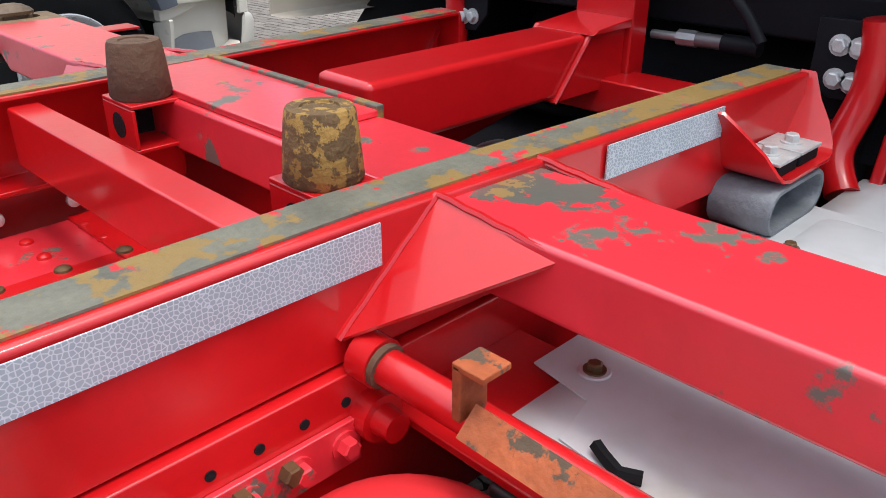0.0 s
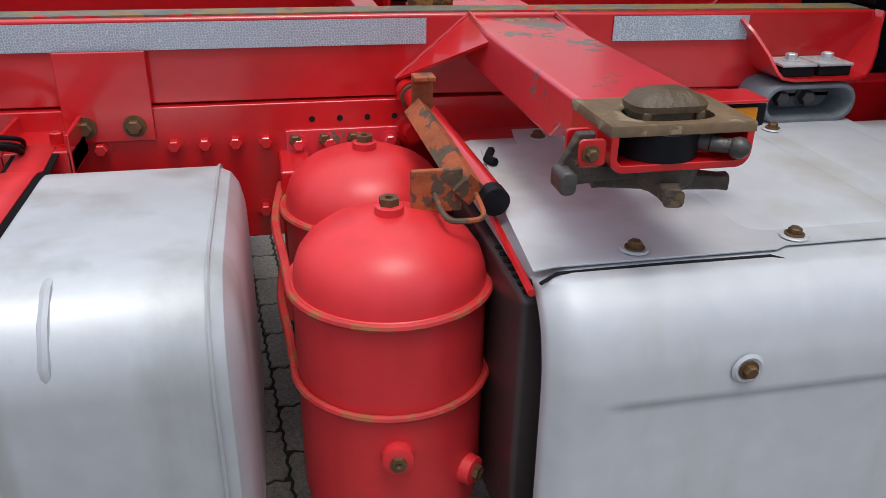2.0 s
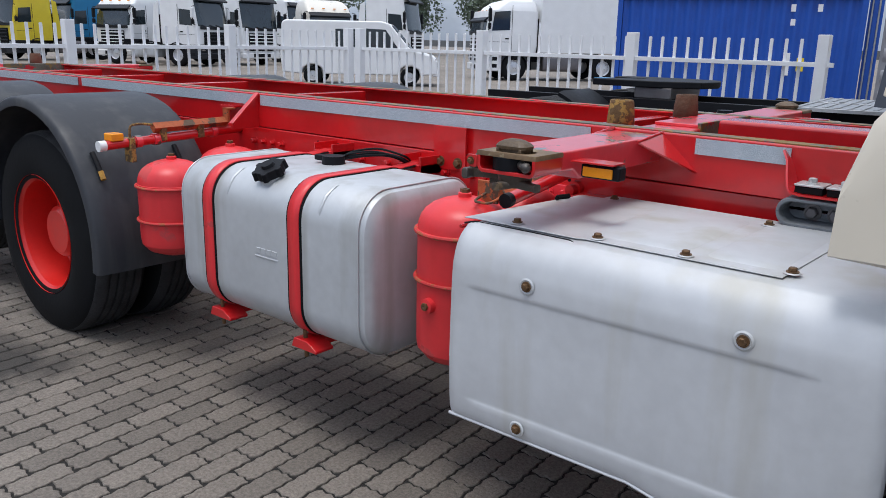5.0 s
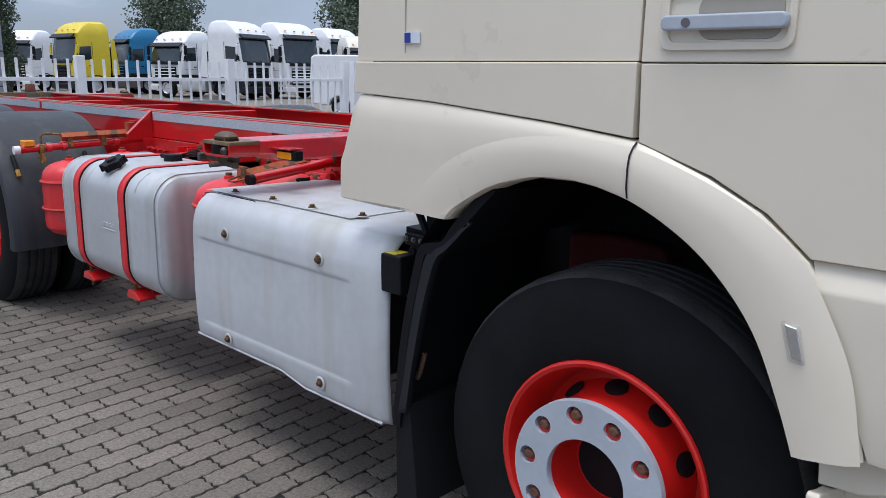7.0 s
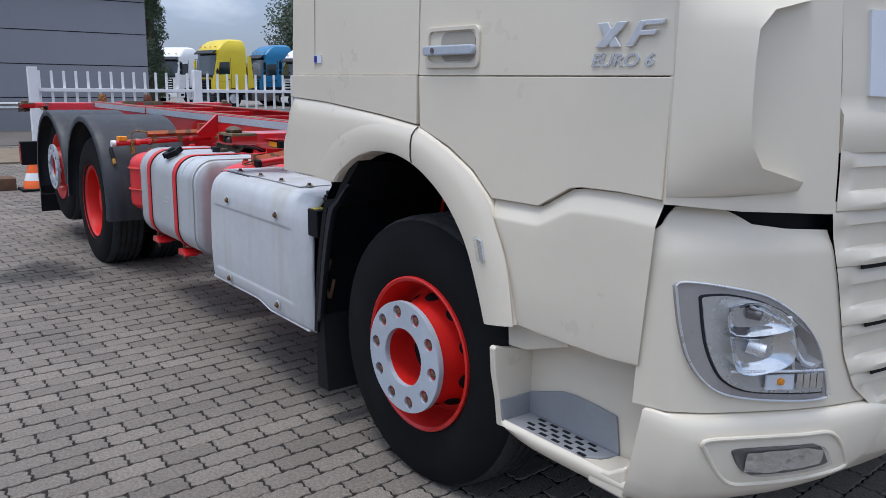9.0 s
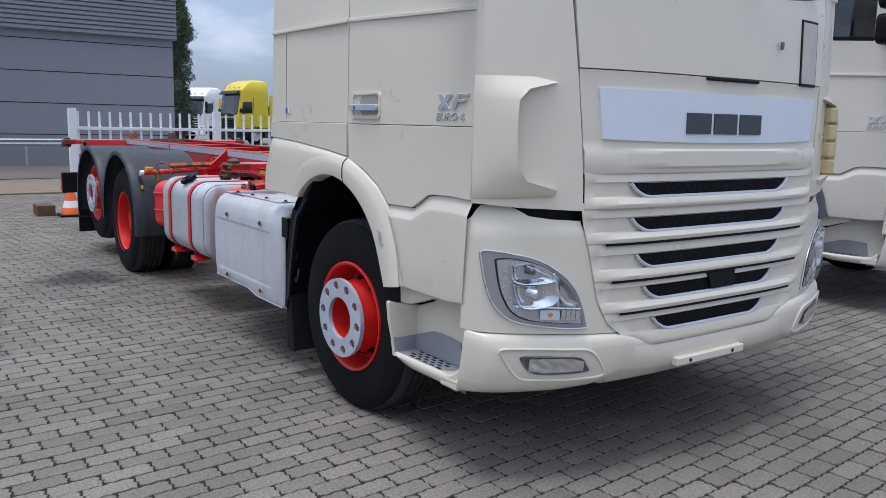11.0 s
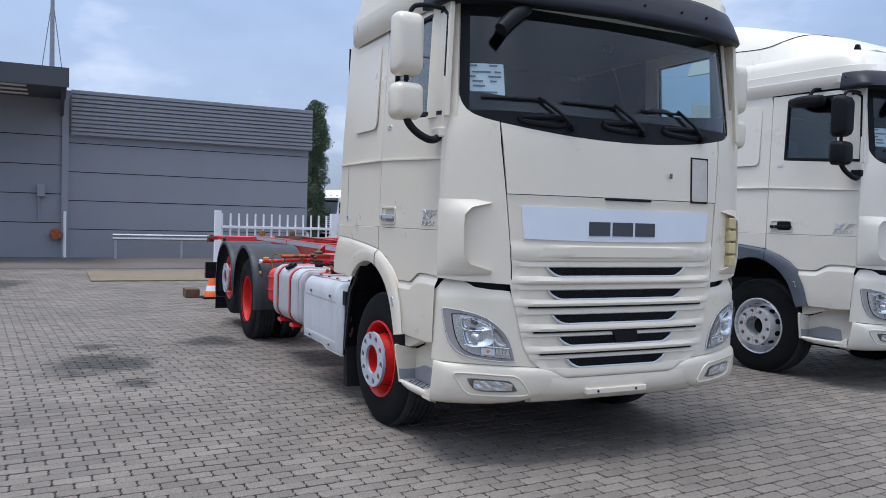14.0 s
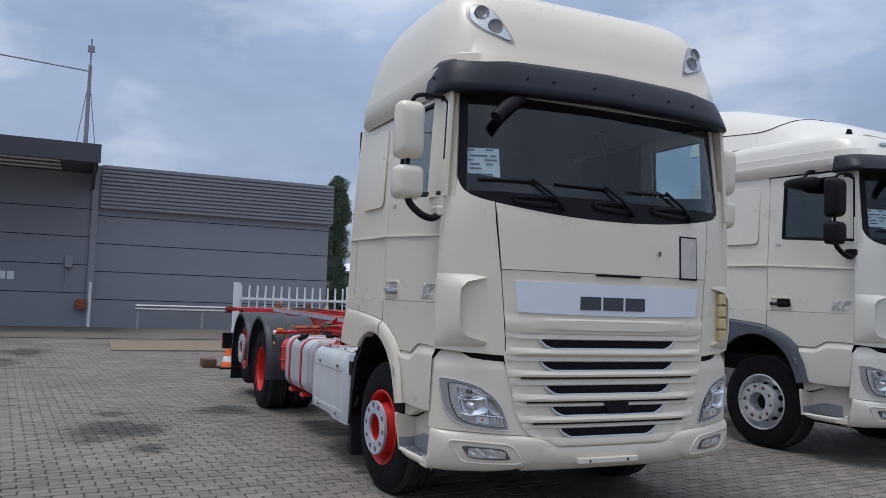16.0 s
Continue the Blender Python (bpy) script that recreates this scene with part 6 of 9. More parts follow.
        for (a0, b0, r0), (a1, b1, r1) in zip(line, line[1:]):
            cyl(bm, (xc + a0, yo + s * b0, 1.163), (xc + a1, yo + s * b1, 1.162), r0, r1)
        lathe(bm, (xc + 0.060, yo - s * 0.001, 1.162), (0.8, s * 0.6, 0), [(0, 0), (0.001, 0.007), (0.006, 0.0125), (0.013, 0.0142), (0.020, 0.0125), (0.026, 0.007), (0.0275, 0)], 16)
        part("lock_handle", bm, HANDLEDK, casing, angle=60)
        nut = part("lock_nut", lathe(bmesh.new(), (xc, yc, 1.098), (0, 0, 1), [(0, 0), (0, 0.034), (0.012, 0.044), (0.036, 0.050), (0.036, 0)], 20), RUSTDK, casing)
        for dx, dy in ((0.074, 0.018), (-0.012, 0.062), (-0.076, -0.014)):
            long_ = math.hypot(dx, dy)
            ax_, ay_ = dx / long_, s * dy / long_
            rows = []
            bm = bmesh.new()
            for f, hw_, z0_, z1_ in ((0.15, 0.036, 1.102, 1.132), (0.45, 0.024, 1.098, 1.124), (0.72, 0.0140, 1.095, 1.116), (1.0, 0.0125, 1.095, 1.115), (1.14, 0.013, 1.094, 1.116)):
                rows.append([bm.verts.new((xc + ax_ * long_ * f - ay_ * a, yc + ay_ * long_ * f + ax_ * a, b)) for a, b in rounded_rect(-hw_, hw_, z0_, z1_, 0.006, 2)])
            for a, b in zip(rows, rows[1:]):
                for k in range(len(a)):
                    bm.faces.new((a[k], a[(k + 1) % len(a)], b[(k + 1) % len(a)], b[k]))
            bm.faces.new(rows[-1])
            part("nut_arm", bm, RUSTDK, nut, angle=50)
        # folded drop lever hinged on two ears of the rear cheek
        for d0, d1 in ((0.004, 0.010), (0.050, 0.056)):
            ear = part("lever_ear", P(rounded_rect(xc - 0.132, xc - 0.098, 1.144, 1.178, 0.006, 3), "y", yo - s * d0, yo - s * d1), RED, casing, bevel=0.0015)
        bolt(casing, (xc - 0.118, yo - s * 0.004, 1.161), (0, s, 0), 0.0075, 0.006, RIVET)
        lv_ = part("drop_lever", P([(xc - 0.124, 1.178), (xc - 0.100, 1.178), (xc - 0.106, 1.150), (xc - 0.120, 1.136), (xc - 0.034, 1.132), (xc - 0.034, 1.116), (xc - 0.090, 1.113), (xc - 0.130, 1.110), (xc - 0.148, 1.130)], "y", yo - s * 0.030, yo - s * 0.044), RUSTDK, casing, bevel=0.003)
        part("lever_pad", P(rounded_rect(xc - 0.152, xc - 0.130, 1.107, 1.138, 0.009), "y", yo - s * 0.004, yo - s * 0.044), HANDLEDK, lv_, bevel=0.004)
        # side lamp beside the lock
        yl = yc - s * 0.141
        lampb = part("side_lamp", B(x + 0.118, x + 0.237, min(yl, yl - s * 0.04), max(yl, yl - s * 0.04), 1.122, 1.160), BLACK, beam, bevel=0.006)
        part("amber_lens", B(x + 0.127, x + 0.218, min(yl, yl + s * 0.006), max(yl, yl + s * 0.006), 1.127, 1.154), AMBER, lampb, bevel=0.003)
        part("lamp_plate", B(x + 0.094, x + 0.226, min(yl - s * 0.05, yl + s * 0.016), max(yl - s * 0.05, yl + s * 0.016), 1.163, 1.169), RED, lampb, bevel=0.002)
    # rubber stops in box holders
    for y, dx in ((-0.313, -0.139), (0.197, -0.119)):
        xh = x + dx
        holder = bmesh.new()
        # square tube lying across, open at both ends
        for q in ((y - 0.052, y + 0.052, 1.190, 1.197), (y - 0.052, y + 0.052, 1.118, 1.125)):
            box(holder, xh - 0.045, xh + 0.046, q[0], q[1], q[2], q[3])
        for q in ((xh - 0.045, xh - 0.038), (xh + 0.039, xh + 0.046)):
            box(holder, q[0], q[1], y - 0.052, y + 0.052, 1.1251, 1.1899)
        holder = part("stop_holder", holder, RED, beam, bevel=0.002)
        part("holder_hole", C((xh - 0.0452, y, 1.157), (xh - 0.0462, y, 1.157), 0.021), PITCH, holder)
        part("holder_hollow", B(xh - 0.037, xh + 0.038, y + 0.03, y + 0.034, 1.126, 1.189), PITCH, holder, smooth=False)
        part("holder_foot", B(xh - 0.03, xh + 0.046, y - 0.03, y + 0.03, 1.055, 1.118), RED, holder, bevel=0.004)
        bm = lathe(bmesh.new(), (xh, y, 1.197), (0, 0, 1), [(0, 0), (0, 0.046), (0.005, 0.0495), (0.050, 0.046), (0.084, 0.0425), (0.090, 0.0395), (0.090, 0.024), (0.087, 0.023), (0.088, 0.021), (0.088, 0)], 36)
        part("stop_cone", bm, RUST if y < 0 else RUSTBUF, holder, "worn conical stop on a red box holder")
    return beam


RUSTDK = mat("dark_rusty_casting", (0.060, 0.046, 0.034), 0.6, var=0.35, scale=16, bump=0.4, bscale=90, wear=(0.13, 0.085, 0.045), wear_amt=0.60, wear_scale=24)
RUSTPLATE = mat("worn_rusty_plate", (0.165, 0.105, 0.055), 0.55, var=0.45, scale=12, bump=0.25, wear=(0.26, 0.20, 0.12), wear_amt=0.58, wear_scale=22)
RUSTHEAD = mat("worn_lock_head", (0.105, 0.068, 0.036), 0.5, var=0.4, scale=14, bump=0.35, bscale=70, wear=(0.42, 0.36, 0.22), wear_amt=0.66, wear_scale=26)
HANDLEDK = mat("oily_dark_iron", (0.085, 0.075, 0.068), 0.42, 0.3, var=0.3, scale=20, bump=0.2, bscale=90)
PLACE.append(Vector((0.058, 0.008, 0.007)))
lock_beam(-1.737, True)
lock_beam(-7.56, False)
PLACE.pop()

# middle beam with its upright, and the frame's front cross tube
mb = part("middle_beam", B(-1.60, -0.86, YC - 0.055, YC + 0.085, 1.085, 1.205), RED, truck, "red box beam with an upright post", bevel=0.014)
part("beam_sleeve", P([(-1.004, 1.211), (-0.88, 1.211), (-0.88, 1.080), (-1.115, 1.080)], "y", YC - 0.061, YC + 0.091), RED, mb, bevel=0.004)
part("weld_bead", tube(bmesh.new(), [(-1.004 - 0.111 * k / 9, YC - 0.060, 1.209 - 0.129 * k / 9 + 0.001 * (k % 2)) for k in range(10)], 0.005, 6), RED, mb)
part("upright", B(-0.88, -0.815, YC - 0.075, YC + 0.075, 1.085, 1.50), RED, mb, bevel=0.006)
part("upright_web", P([(-1.02, 1.205), (-0.88, 1.205), (-0.88, 1.225), (-1.0, 1.215)], "y", YC - 0.075, YC + 0.075), RED, mb, bevel=0.003)
part("front_cross_tube", B(-0.96, -0.84, YC - 0.38, YC + 0.38, 1.03, 1.105), RED, truck, bevel=0.005)
# gear casing and pipes below, behind the cab
# plain mass in the engine's place, added to block light under the cab
part("engine_infill", P([(-0.62, 0.50), (0.9, 0.42), (1.05, 0.9), (1.0, 1.34), (-0.4, 1.36), (-0.6, 1.1)], "y", YC - 0.46, YC + 0.46), PITCH, truck, bevel=0.04)
part("gearbox", P([(-1.5, 0.62), (-0.2, 0.60), (-0.2, 1.0), (-0.7, 0.98), (-1.4, 0.86)], "y", YC - 0.28, YC + 0.28), BLACK, truck, bevel=0.04)
part("steel_pipe", tube(bmesh.new(), smooth_line([(-1.55, -0.20, 0.88), (-1.40, -0.12, 0.95), (-1.25, 0.0, 0.97), (-1.0, 0.15, 0.90)]), 0.026), DARKSTEEL, truck)

# cab rear mount: bracket, rubber blocks, cast arm and red link, on both sides
for s in (-1, 1):
    y = YC + s * 0.447
    # one bent plate: floor and two flared wings that taper back to the rail
    bend = [(-1.235, 1.170, 0.030), (-1.216, 1.145, 0.052), (-1.200, 1.108, 0.092), (-1.188, 1.076, 0.114), (-1.176, 1.063, 0.120), (-1.150, 1.058, 0.122), (-1.000, 1.058, 0.122), (-0.978, 1.063, 0.120), (-0.962, 1.080, 0.112), (-0.942, 1.110, 0.092), (-0.920, 1.142, 0.062), (-0.898, 1.182, 0.036)]
    bm = bmesh.new()
    grid(bm, lambda q, v: (bend[q][0], y + s * (0.010 + (bend[q][2] - 0.010) * v), bend[q][1]), list(range(len(bend))), [0, 0.5, 1])
    m = part("mount_bracket", bm, RED, truck, "red bent mount bracket holding two rubber blocks", thick=0.006, angle=60)
    for x in (-1.130, -1.044):
        part("rubber_block", B(x - 0.038, x + 0.038, min(y + s * 0.03, y + s * 0.105), max(y + s * 0.03, y + s * 0.105), 1.063, 1.085), RUBBER, m, bevel=0.004)
        part("mount_plate", B(x - 0.040, x + 0.040, min(y + s * 0.028, y + s * 0.108), max(y + s * 0.028, y + s * 0.108), 1.085, 1.091), ZINC, m, bevel=0.002)
        bolt(m, (x, y + s * 0.07, 1.091), (0, 0, 1), 0.0125, 0.011, ZINC, "galvanised_bolt")
    bm = bmesh.new()
    rings = []
    for q, d in ((0.0, 0.014), (0.0, 0.114), (0.003, 0.120), (0.009, 0.120), (0.012, 0.114), (0.015, 0.045)):
        rings.append([bm.verts.new((p[0], y + s * d, p[1])) for p in rounded_rect(-1.208 + q, -0.988 - q, 0.968 + q, 1.052 - q, 0.040 - q * 0.6)])
    for p_, q_ in zip(rings, rings[1:]):
        for k in range(len(p_)):
            bm.faces.new((p_[k], p_[(k + 1) % len(p_)], q_[(k + 1) % len(p_)], q_[k]))
    bm.faces.new(rings[-1])
    cast = part("cast_arm", bm, CAST, m, "grey cast mount with two dark bolts in its recess")
    for x in (-1.125, -1.062):
        bolt(cast, (x, y + s * 0.045, 1.005), (0, s, 0), 0.017, 0.018, DARKSTEEL)
    part("rail_end_plate", P([(-0.925, 1.03), (-0.915, 1.03), (-0.915, 1.170), (-0.921, 1.186), (-0.925, 1.186)], "y", y - s * 0.052, y + s * 0.031), RED, m, bevel=0.003)
    link = part("cab_link", tube(bmesh.new(), smooth_line([(-0.86, y + s * 0.115, 0.955), (-0.82, y + s * 0.075, 1.02), (-0.785, y + s * 0.09, 1.12), (-0.78, y + s * 0.095, 1.20), (-0.785, y + s * 0.09, 1.27)]), 0.032, 12), RED, truck)
    ear_ = part("link_ear", P([(-0.80, 0.93), (-0.70, 0.935), (-0.715, 1.05), (-0.765, 1.06)], "y", y + s * 0.135, y + s * 0.16), RED, link, bevel=0.006)
    bolt(ear_, (-0.755, y + s * 0.16, 1.0), (0, s, 0), 0.013, 0.008, ZINC, "galvanised_bolt")
    br = part("black_bracket", P([(y - s * 0.02, 1.262), (y + s * 0.085, 1.262), (y + s * 0.078, 1.112), (y + s * 0.02, 1.112), (y - s * 0.02, 1.16)], "x", -0.785, -0.775), BLACK, truck, bevel=0.003)
    for dy, z in ((0.030, 1.150), (0.062, 1.147), (0.028, 1.214), (0.064, 1.213)):
        bolt(br, (-0.785, y + s * dy, z), (-1, 0, 0), 0.0145, 0.011, ZINC, "galvanised_bolt")
    part("air_bellows", lathe(bmesh.new(), (-0.62, y + s * 0.20, 0.98), (0, 0, 1), [(0, 0), (0, 0.03), (0.05, 0.035), (0.08, 0.055), (0.12, 0.06), (0.2, 0.055), (0.24, 0.065), (0.34, 0.06), (0.34, 0)], 20), PITCH, truck)
# dark back of the cab and hoses behind it
part("cab_back_beam", B(-0.74, -0.68, -1.0, 1.0, 1.20, 1.30), BLACK, truck, bevel=0.01)
part("hose", tube(bmesh.new(), smooth_line([(-0.80, 0.28, 1.30), (-0.80, 0.0, 1.335), (-0.80, -0.20, 1.325), (-0.81, -0.30, 1.27), (-0.815, -0.36, 1.20)]), 0.012), BLACK, truck)
part("hose", tube(bmesh.new(), smooth_line([(-0.95, 0.20, 1.02), (-0.90, 0.05, 1.0), (-0.86, -0.12, 1.02), (-0.82, -0.28, 1.0)]), 0.018), PITCH, truck)
pipe_ = part("steel_coupling", C((-0.775, -0.20, 1.180), (-0.772, -0.26, 1.181), 0.016), DARKSTEEL, truck)
part("coupling_nut", C((-0.774, -0.155, 1.179), (-0.773, -0.20, 1.180), 0.018, seg=8), DULLSTEEL, pipe_)
part("coupling_pipe", C((-0.776, -0.09, 1.178), (-0.774, -0.155, 1.179), 0.010), DULLSTEEL, pipe_)
part("coupling_sleeve", C((-0.772, -0.26, 1.181), (-0.770, -0.34, 1.182), 0.020), BLACK, pipe_)


def lever_set(x, s):
    """The lock release: rusty square bar on a red tube with a hook and an upright tab."""
    y = lambda v: YC + s * v  # noqa: E731
    tb = part("release_tube", tube(bmesh.new(), [(x - 0.02, y(0.44), 1.040), (x + 0.025, y(0.925), 0.998)], 0.022, 14), RED, truck, "red release tube with a rusty square lever bar")
    part("tube_cap", C((x + 0.025, y(0.922), 0.998), (x + 0.027, y(0.948), 0.996), 0.023), BLACK, tb)
    bm = tube(bmesh.new(), [(x - 0.035, y(0.62), 1.050), (x - 0.010, y(0.930), 1.012)], 0.026, 4)
    bar = part("lever_bar", bm, RUSTRED, tb, smooth=False)
    part("lever_tab", B(x - 0.045, x - 0.005, min(y(0.60), y(0.612)), max(y(0.60), y(0.612)), 1.05, 1.115), RUSTRED, bar, bevel=0.003)
    part("tab_lip", B(x - 0.045, x - 0.005, min(y(0.60), y(0.64)), max(y(0.60), y(0.64)), 1.108, 1.116), RUSTRED, bar, bevel=0.002)
    part("end_tab", B(x - 0.10, x - 0.02, min(y(0.913), y(0.923)), max(y(0.913), y(0.923)), 0.975, 1.045), RUSTRED, bar, bevel=0.003)
    part("hook", tube(bmesh.new(), smooth_line([(x + 0.0, y(0.925), 1.004), (x - 0.002, y(0.985), 0.992), (x - 0.03, y(0.995), 0.990), (x - 0.058, y(0.985), 0.992), (x - 0.064, y(0.925), 1.006)], 4), 0.0044, 8), RUSTRED, bar)
    part("socket", C((x - 0.02, y(0.44), 1.040), (x - 0.018, y(0.470), 1.038), 0.030), RED, tb)
    part("rust_ring", C((x - 0.018, y(0.470), 1.038), (x - 0.0175, y(0.478), 1.037), 0.0265), RUSTBUF, tb)
    for z in (0.965,):
        part("pivot_bolt", lathe(bmesh.new(), (x - 0.02, y(0.44), z), (0, s, 0), [(0, 0), (0, 0.03), (0.03, 0.03), (0.03, 0.02), (0.055, 0.018), (0.055, 0)], 14), RED, tb)


def rear_lever(x, s):
    """The long release tube by the rear wheels: pale end cap, amber lamp, rusty bar on two posts."""
    y = lambda v: s * v  # noqa: E731
    tb = part("release_tube", tube(bmesh.new(), [(x, y(0.47), 1.012), (x, y(1.20), 0.982)], 0.021, 14), RED, truck, "red release tube under a rusty bar, with a pale end cap")
    part("tube_cap", C((x, y(1.19), 0.982), (x, y(1.222), 0.981), 0.024), WHITE, tb)
    for v in (0.62, 0.93, 1.02):
        part("tube_collar", C((x, y(v), 1.012 - (v - 0.47) * 0.041), (x, y(v + 0.028), 1.011 - (v - 0.47) * 0.041), 0.028), REDWORN, tb)
    bar = part("lever_bar", tube(bmesh.new(), [(x + 0.01, y(0.56), 1.052), (x + 0.01, y(0.96), 1.046)], 0.024, 4), RUSTRED, tb, smooth=False)
    part("lever_tab", B(x - 0.005, x + 0.035, min(y(0.555), y(0.570)), max(y(0.555), y(0.570)), 1.05, 1.118), RUSTRED, bar, bevel=0.003)
    part("tab_lip", B(x - 0.005, x + 0.035, min(y(0.52), y(0.570)), max(y(0.52), y(0.570)), 1.110, 1.118), RUSTRED, bar, bevel=0.002)
    for v in (0.70, 0.90):
        part("bar_post", B(x - 0.012, x + 0.030, min(y(v), y(v + 0.03)), max(y(v), y(v + 0.03)), 0.985, 1.045), RUST, bar, bevel=0.003)
    part("hook", tube(bmesh.new(), smooth_line([(x + 0.01, y(0.95), 1.060), (x + 0.01, y(1.02), 1.068), (x + 0.01, y(1.07), 1.060), (x + 0.01, y(1.075), 1.0)], 4), 0.006, 8), RUST, bar)
    part("hanger", B(x - 0.03, x + 0.03, min(y(1.06), y(1.085)), max(y(1.06), y(1.085)), 0.90, 1.01), RUST, tb, bevel=0.004)


def reservoir(x, y, r, z0, z1, side_boss=True, bands=(0.89, 0.735)):
    prof = [(0, 0), (0, r * 0.45), (0.02, r * 0.8), (0.05, r * 0.97), (0.08, r)]
    H = z1 - z0
    prof += [(H - 0.115, r), (H - 0.113, r * 1.018), (H - 0.106, r * 1.018), (H - 0.104, r * 0.997), (H - 0.085, r * 0.985), (H - 0.062, r * 0.935), (H - 0.042, r * 0.84), (H - 0.025, r * 0.69), (H - 0.012, r * 0.49), (H - 0.004, r * 0.27), (H, 0)]
    body = part("air_reservoir", lathe(bmesh.new(), (x, y, z0), (0, 0, 1), prof, 40), REDFLAT, truck, "red domed air reservoir with rusty bands", angle=30)
    boss = part("top_boss", lathe(bmesh.new(), (x, y, z1 - 0.008), (0, 0, 1), [(0, 0.022), (0.018, 0.022), (0.020, 0.018), (0.020, 0)], 18), REDFLAT, body)
    part("boss_plug", lathe(bmesh.new(), (x, y, z1 + 0.011), (0, 0, 1), [(0, 0.016), (0.012, 0.016), (0.012, 0.007), (0.006, 0.006), (0.006, 0)], 6), RIVET, body, smooth=False)
    for z in bands:
        pts = [(x + (r + 0.006) * math.cos(2 * math.pi * k / 40), y + (r + 0.006) * math.sin(2 * math.pi * k / 40), z) for k in range(41)]
        part("clamp_band", tube(bmesh.new(), pts, 0.0065, 8), BANDRUST, body)
    if side_boss:
        for a, z in ((-95, 0.665), (-45, 0.585)):
            c = Vector((math.cos(radians(a)), math.sin(radians(a)), 0))
            b_ = part("side_boss", lathe(bmesh.new(), Vector((x, y, z)) + c * (r - 0.004), c, [(0, 0.026), (0.02, 0.024), (0.022, 0.016), (0.022, 0)], 18), REDFLAT, body)
            part("boss_plug", lathe(bmesh.new(), Vector((x, y, z)) + c * (r + 0.018), c, [(0, 0.013), (0.008, 0.013), (0.008, 0.006), (0.004, 0)], 6), RIVET, body, smooth=False)
    return body


PLACE.pop()
PLACE.append(Vector((0.046, 0.010, 0.018)))
BANDRUST = mat("rust_spotted_red", (0.52, 0.03, 0.03), 0.55, var=0.2, scale=14, wear=(0.36, 0.095, 0.04), wear_amt=0.53, wear_scale=34)
for s in (-1, 1):
    lever_set(-1.915, s)
    rear_lever(-3.90, s)
PLACE.pop()
PLACE.append(Vector((0.040, 0.011, 0.007)))
for y in (-0.965, -0.655):
    reservoir(-2.045, y, 0.150, 0.445, 1.0)
reservoir(-3.665, -1.01, 0.150, 0.52, 0.945, False, (0.83, 0.68))
reservoir(-3.665, -0.70, 0.150, 0.54, 0.975, False, (0.86, 0.70))
part("round_sticker", lathe(bmesh.new(), (-2.03, -0.590, 0.984), (0.1, 0.35, 0.93), [(0.0, 0), (0.0, 0.024), (0.001, 0.024), (0.001, 0)], 20), PAPER, truck)
# plain far-side shapes, out of view, added to keep light off the ground
part("far_tank_blocker", tank_loft(bmesh.new(), -3.345, -2.255, 0.58, 1.22, 0.418, 0.98, 0.13, 0.045, 6), SILVER, truck, "silver tank shape added on the far side to block light under the frame", angle=28)
part("far_box_blocker", B(-2.05, -0.80, 0.56, 1.20, 0.40, 0.96), DARKSTEEL, truck, "dark box added on the far side to block light under the frame", bevel=0.05)
# bracket and stay rods of the reservoirs
rb = part("reservoir_bracket", B(-2.20, -2.14, -0.60, -0.465, 0.66, 0.94), RED, truck, bevel=0.006)
part("stay_rod", tube(bmesh.new(), smooth_line([(-2.20, -0.56, 0.90), (-2.215, -0.70, 0.885), (-2.205, -0.86, 0.885), (-2.199, -0.965, 0.888)]), 0.008, 8), BANDRUST, rb)
part("stay_rod", tube(bmesh.new(), smooth_line([(-2.20, -0.56, 0.76), (-2.215, -0.70, 0.735), (-2.205, -0.86, 0.735), (-2.199, -0.965, 0.735)]), 0.008, 8), BANDRUST, rb)
part("stay_clip", P([(-2.215, 0.70), (-2.16, 0.68), (-2.16, 0.76), (-2.20, 0.76)], "y", -0.74, -0.70), RED, rb, bevel=0.004)

# fuel tank
tank = part("fuel_tank", tank_loft(bmesh.new(), -3.345, -2.262, -1.189, -0.60, 0.418, 0.998, 0.135, 0.045, 8), SILVER, truck, "silver aluminium fuel tank with red straps", angle=28)
for x in (-2.302, -3.305):
    pts = [(x, p[0], p[1]) for p in rounded_rect(-1.1902, -0.5988, 0.4168, 0.9992, 0.136, 8)]
    part("weld_seam", tube(bmesh.new(), pts + pts[:1], 0.0028, 6), SILVER, tank)


def strap(x, w, off, name, material, parent, rad):
    L = rounded_rect(-1.189 - off, -0.60 + off, 0.418 - off, 0.998 + off, rad, 8)
    # the run from the top round the front to the foot
    L = sorted([p for p in L if p[0] < -0.66], key=lambda p: math.atan2(p[1] - 0.685, p[0] + 0.92) % (2 * math.pi))
    L = [(-0.56, 0.998 + off)] + L
    L = [p for p in L if not (p[1] < 0.463 and p[0] > -1.10)]
    bm = bmesh.new()
    grid(bm, lambda q, v: (x + v, L[q][0], L[q][1]), list(range(len(L))), [-w / 2, w / 2])
    ob = part(name, bm, material, parent, thick=0.004, angle=85)
    ob.modifiers.remove(ob.modifiers["crisp_edge"])
    return ob


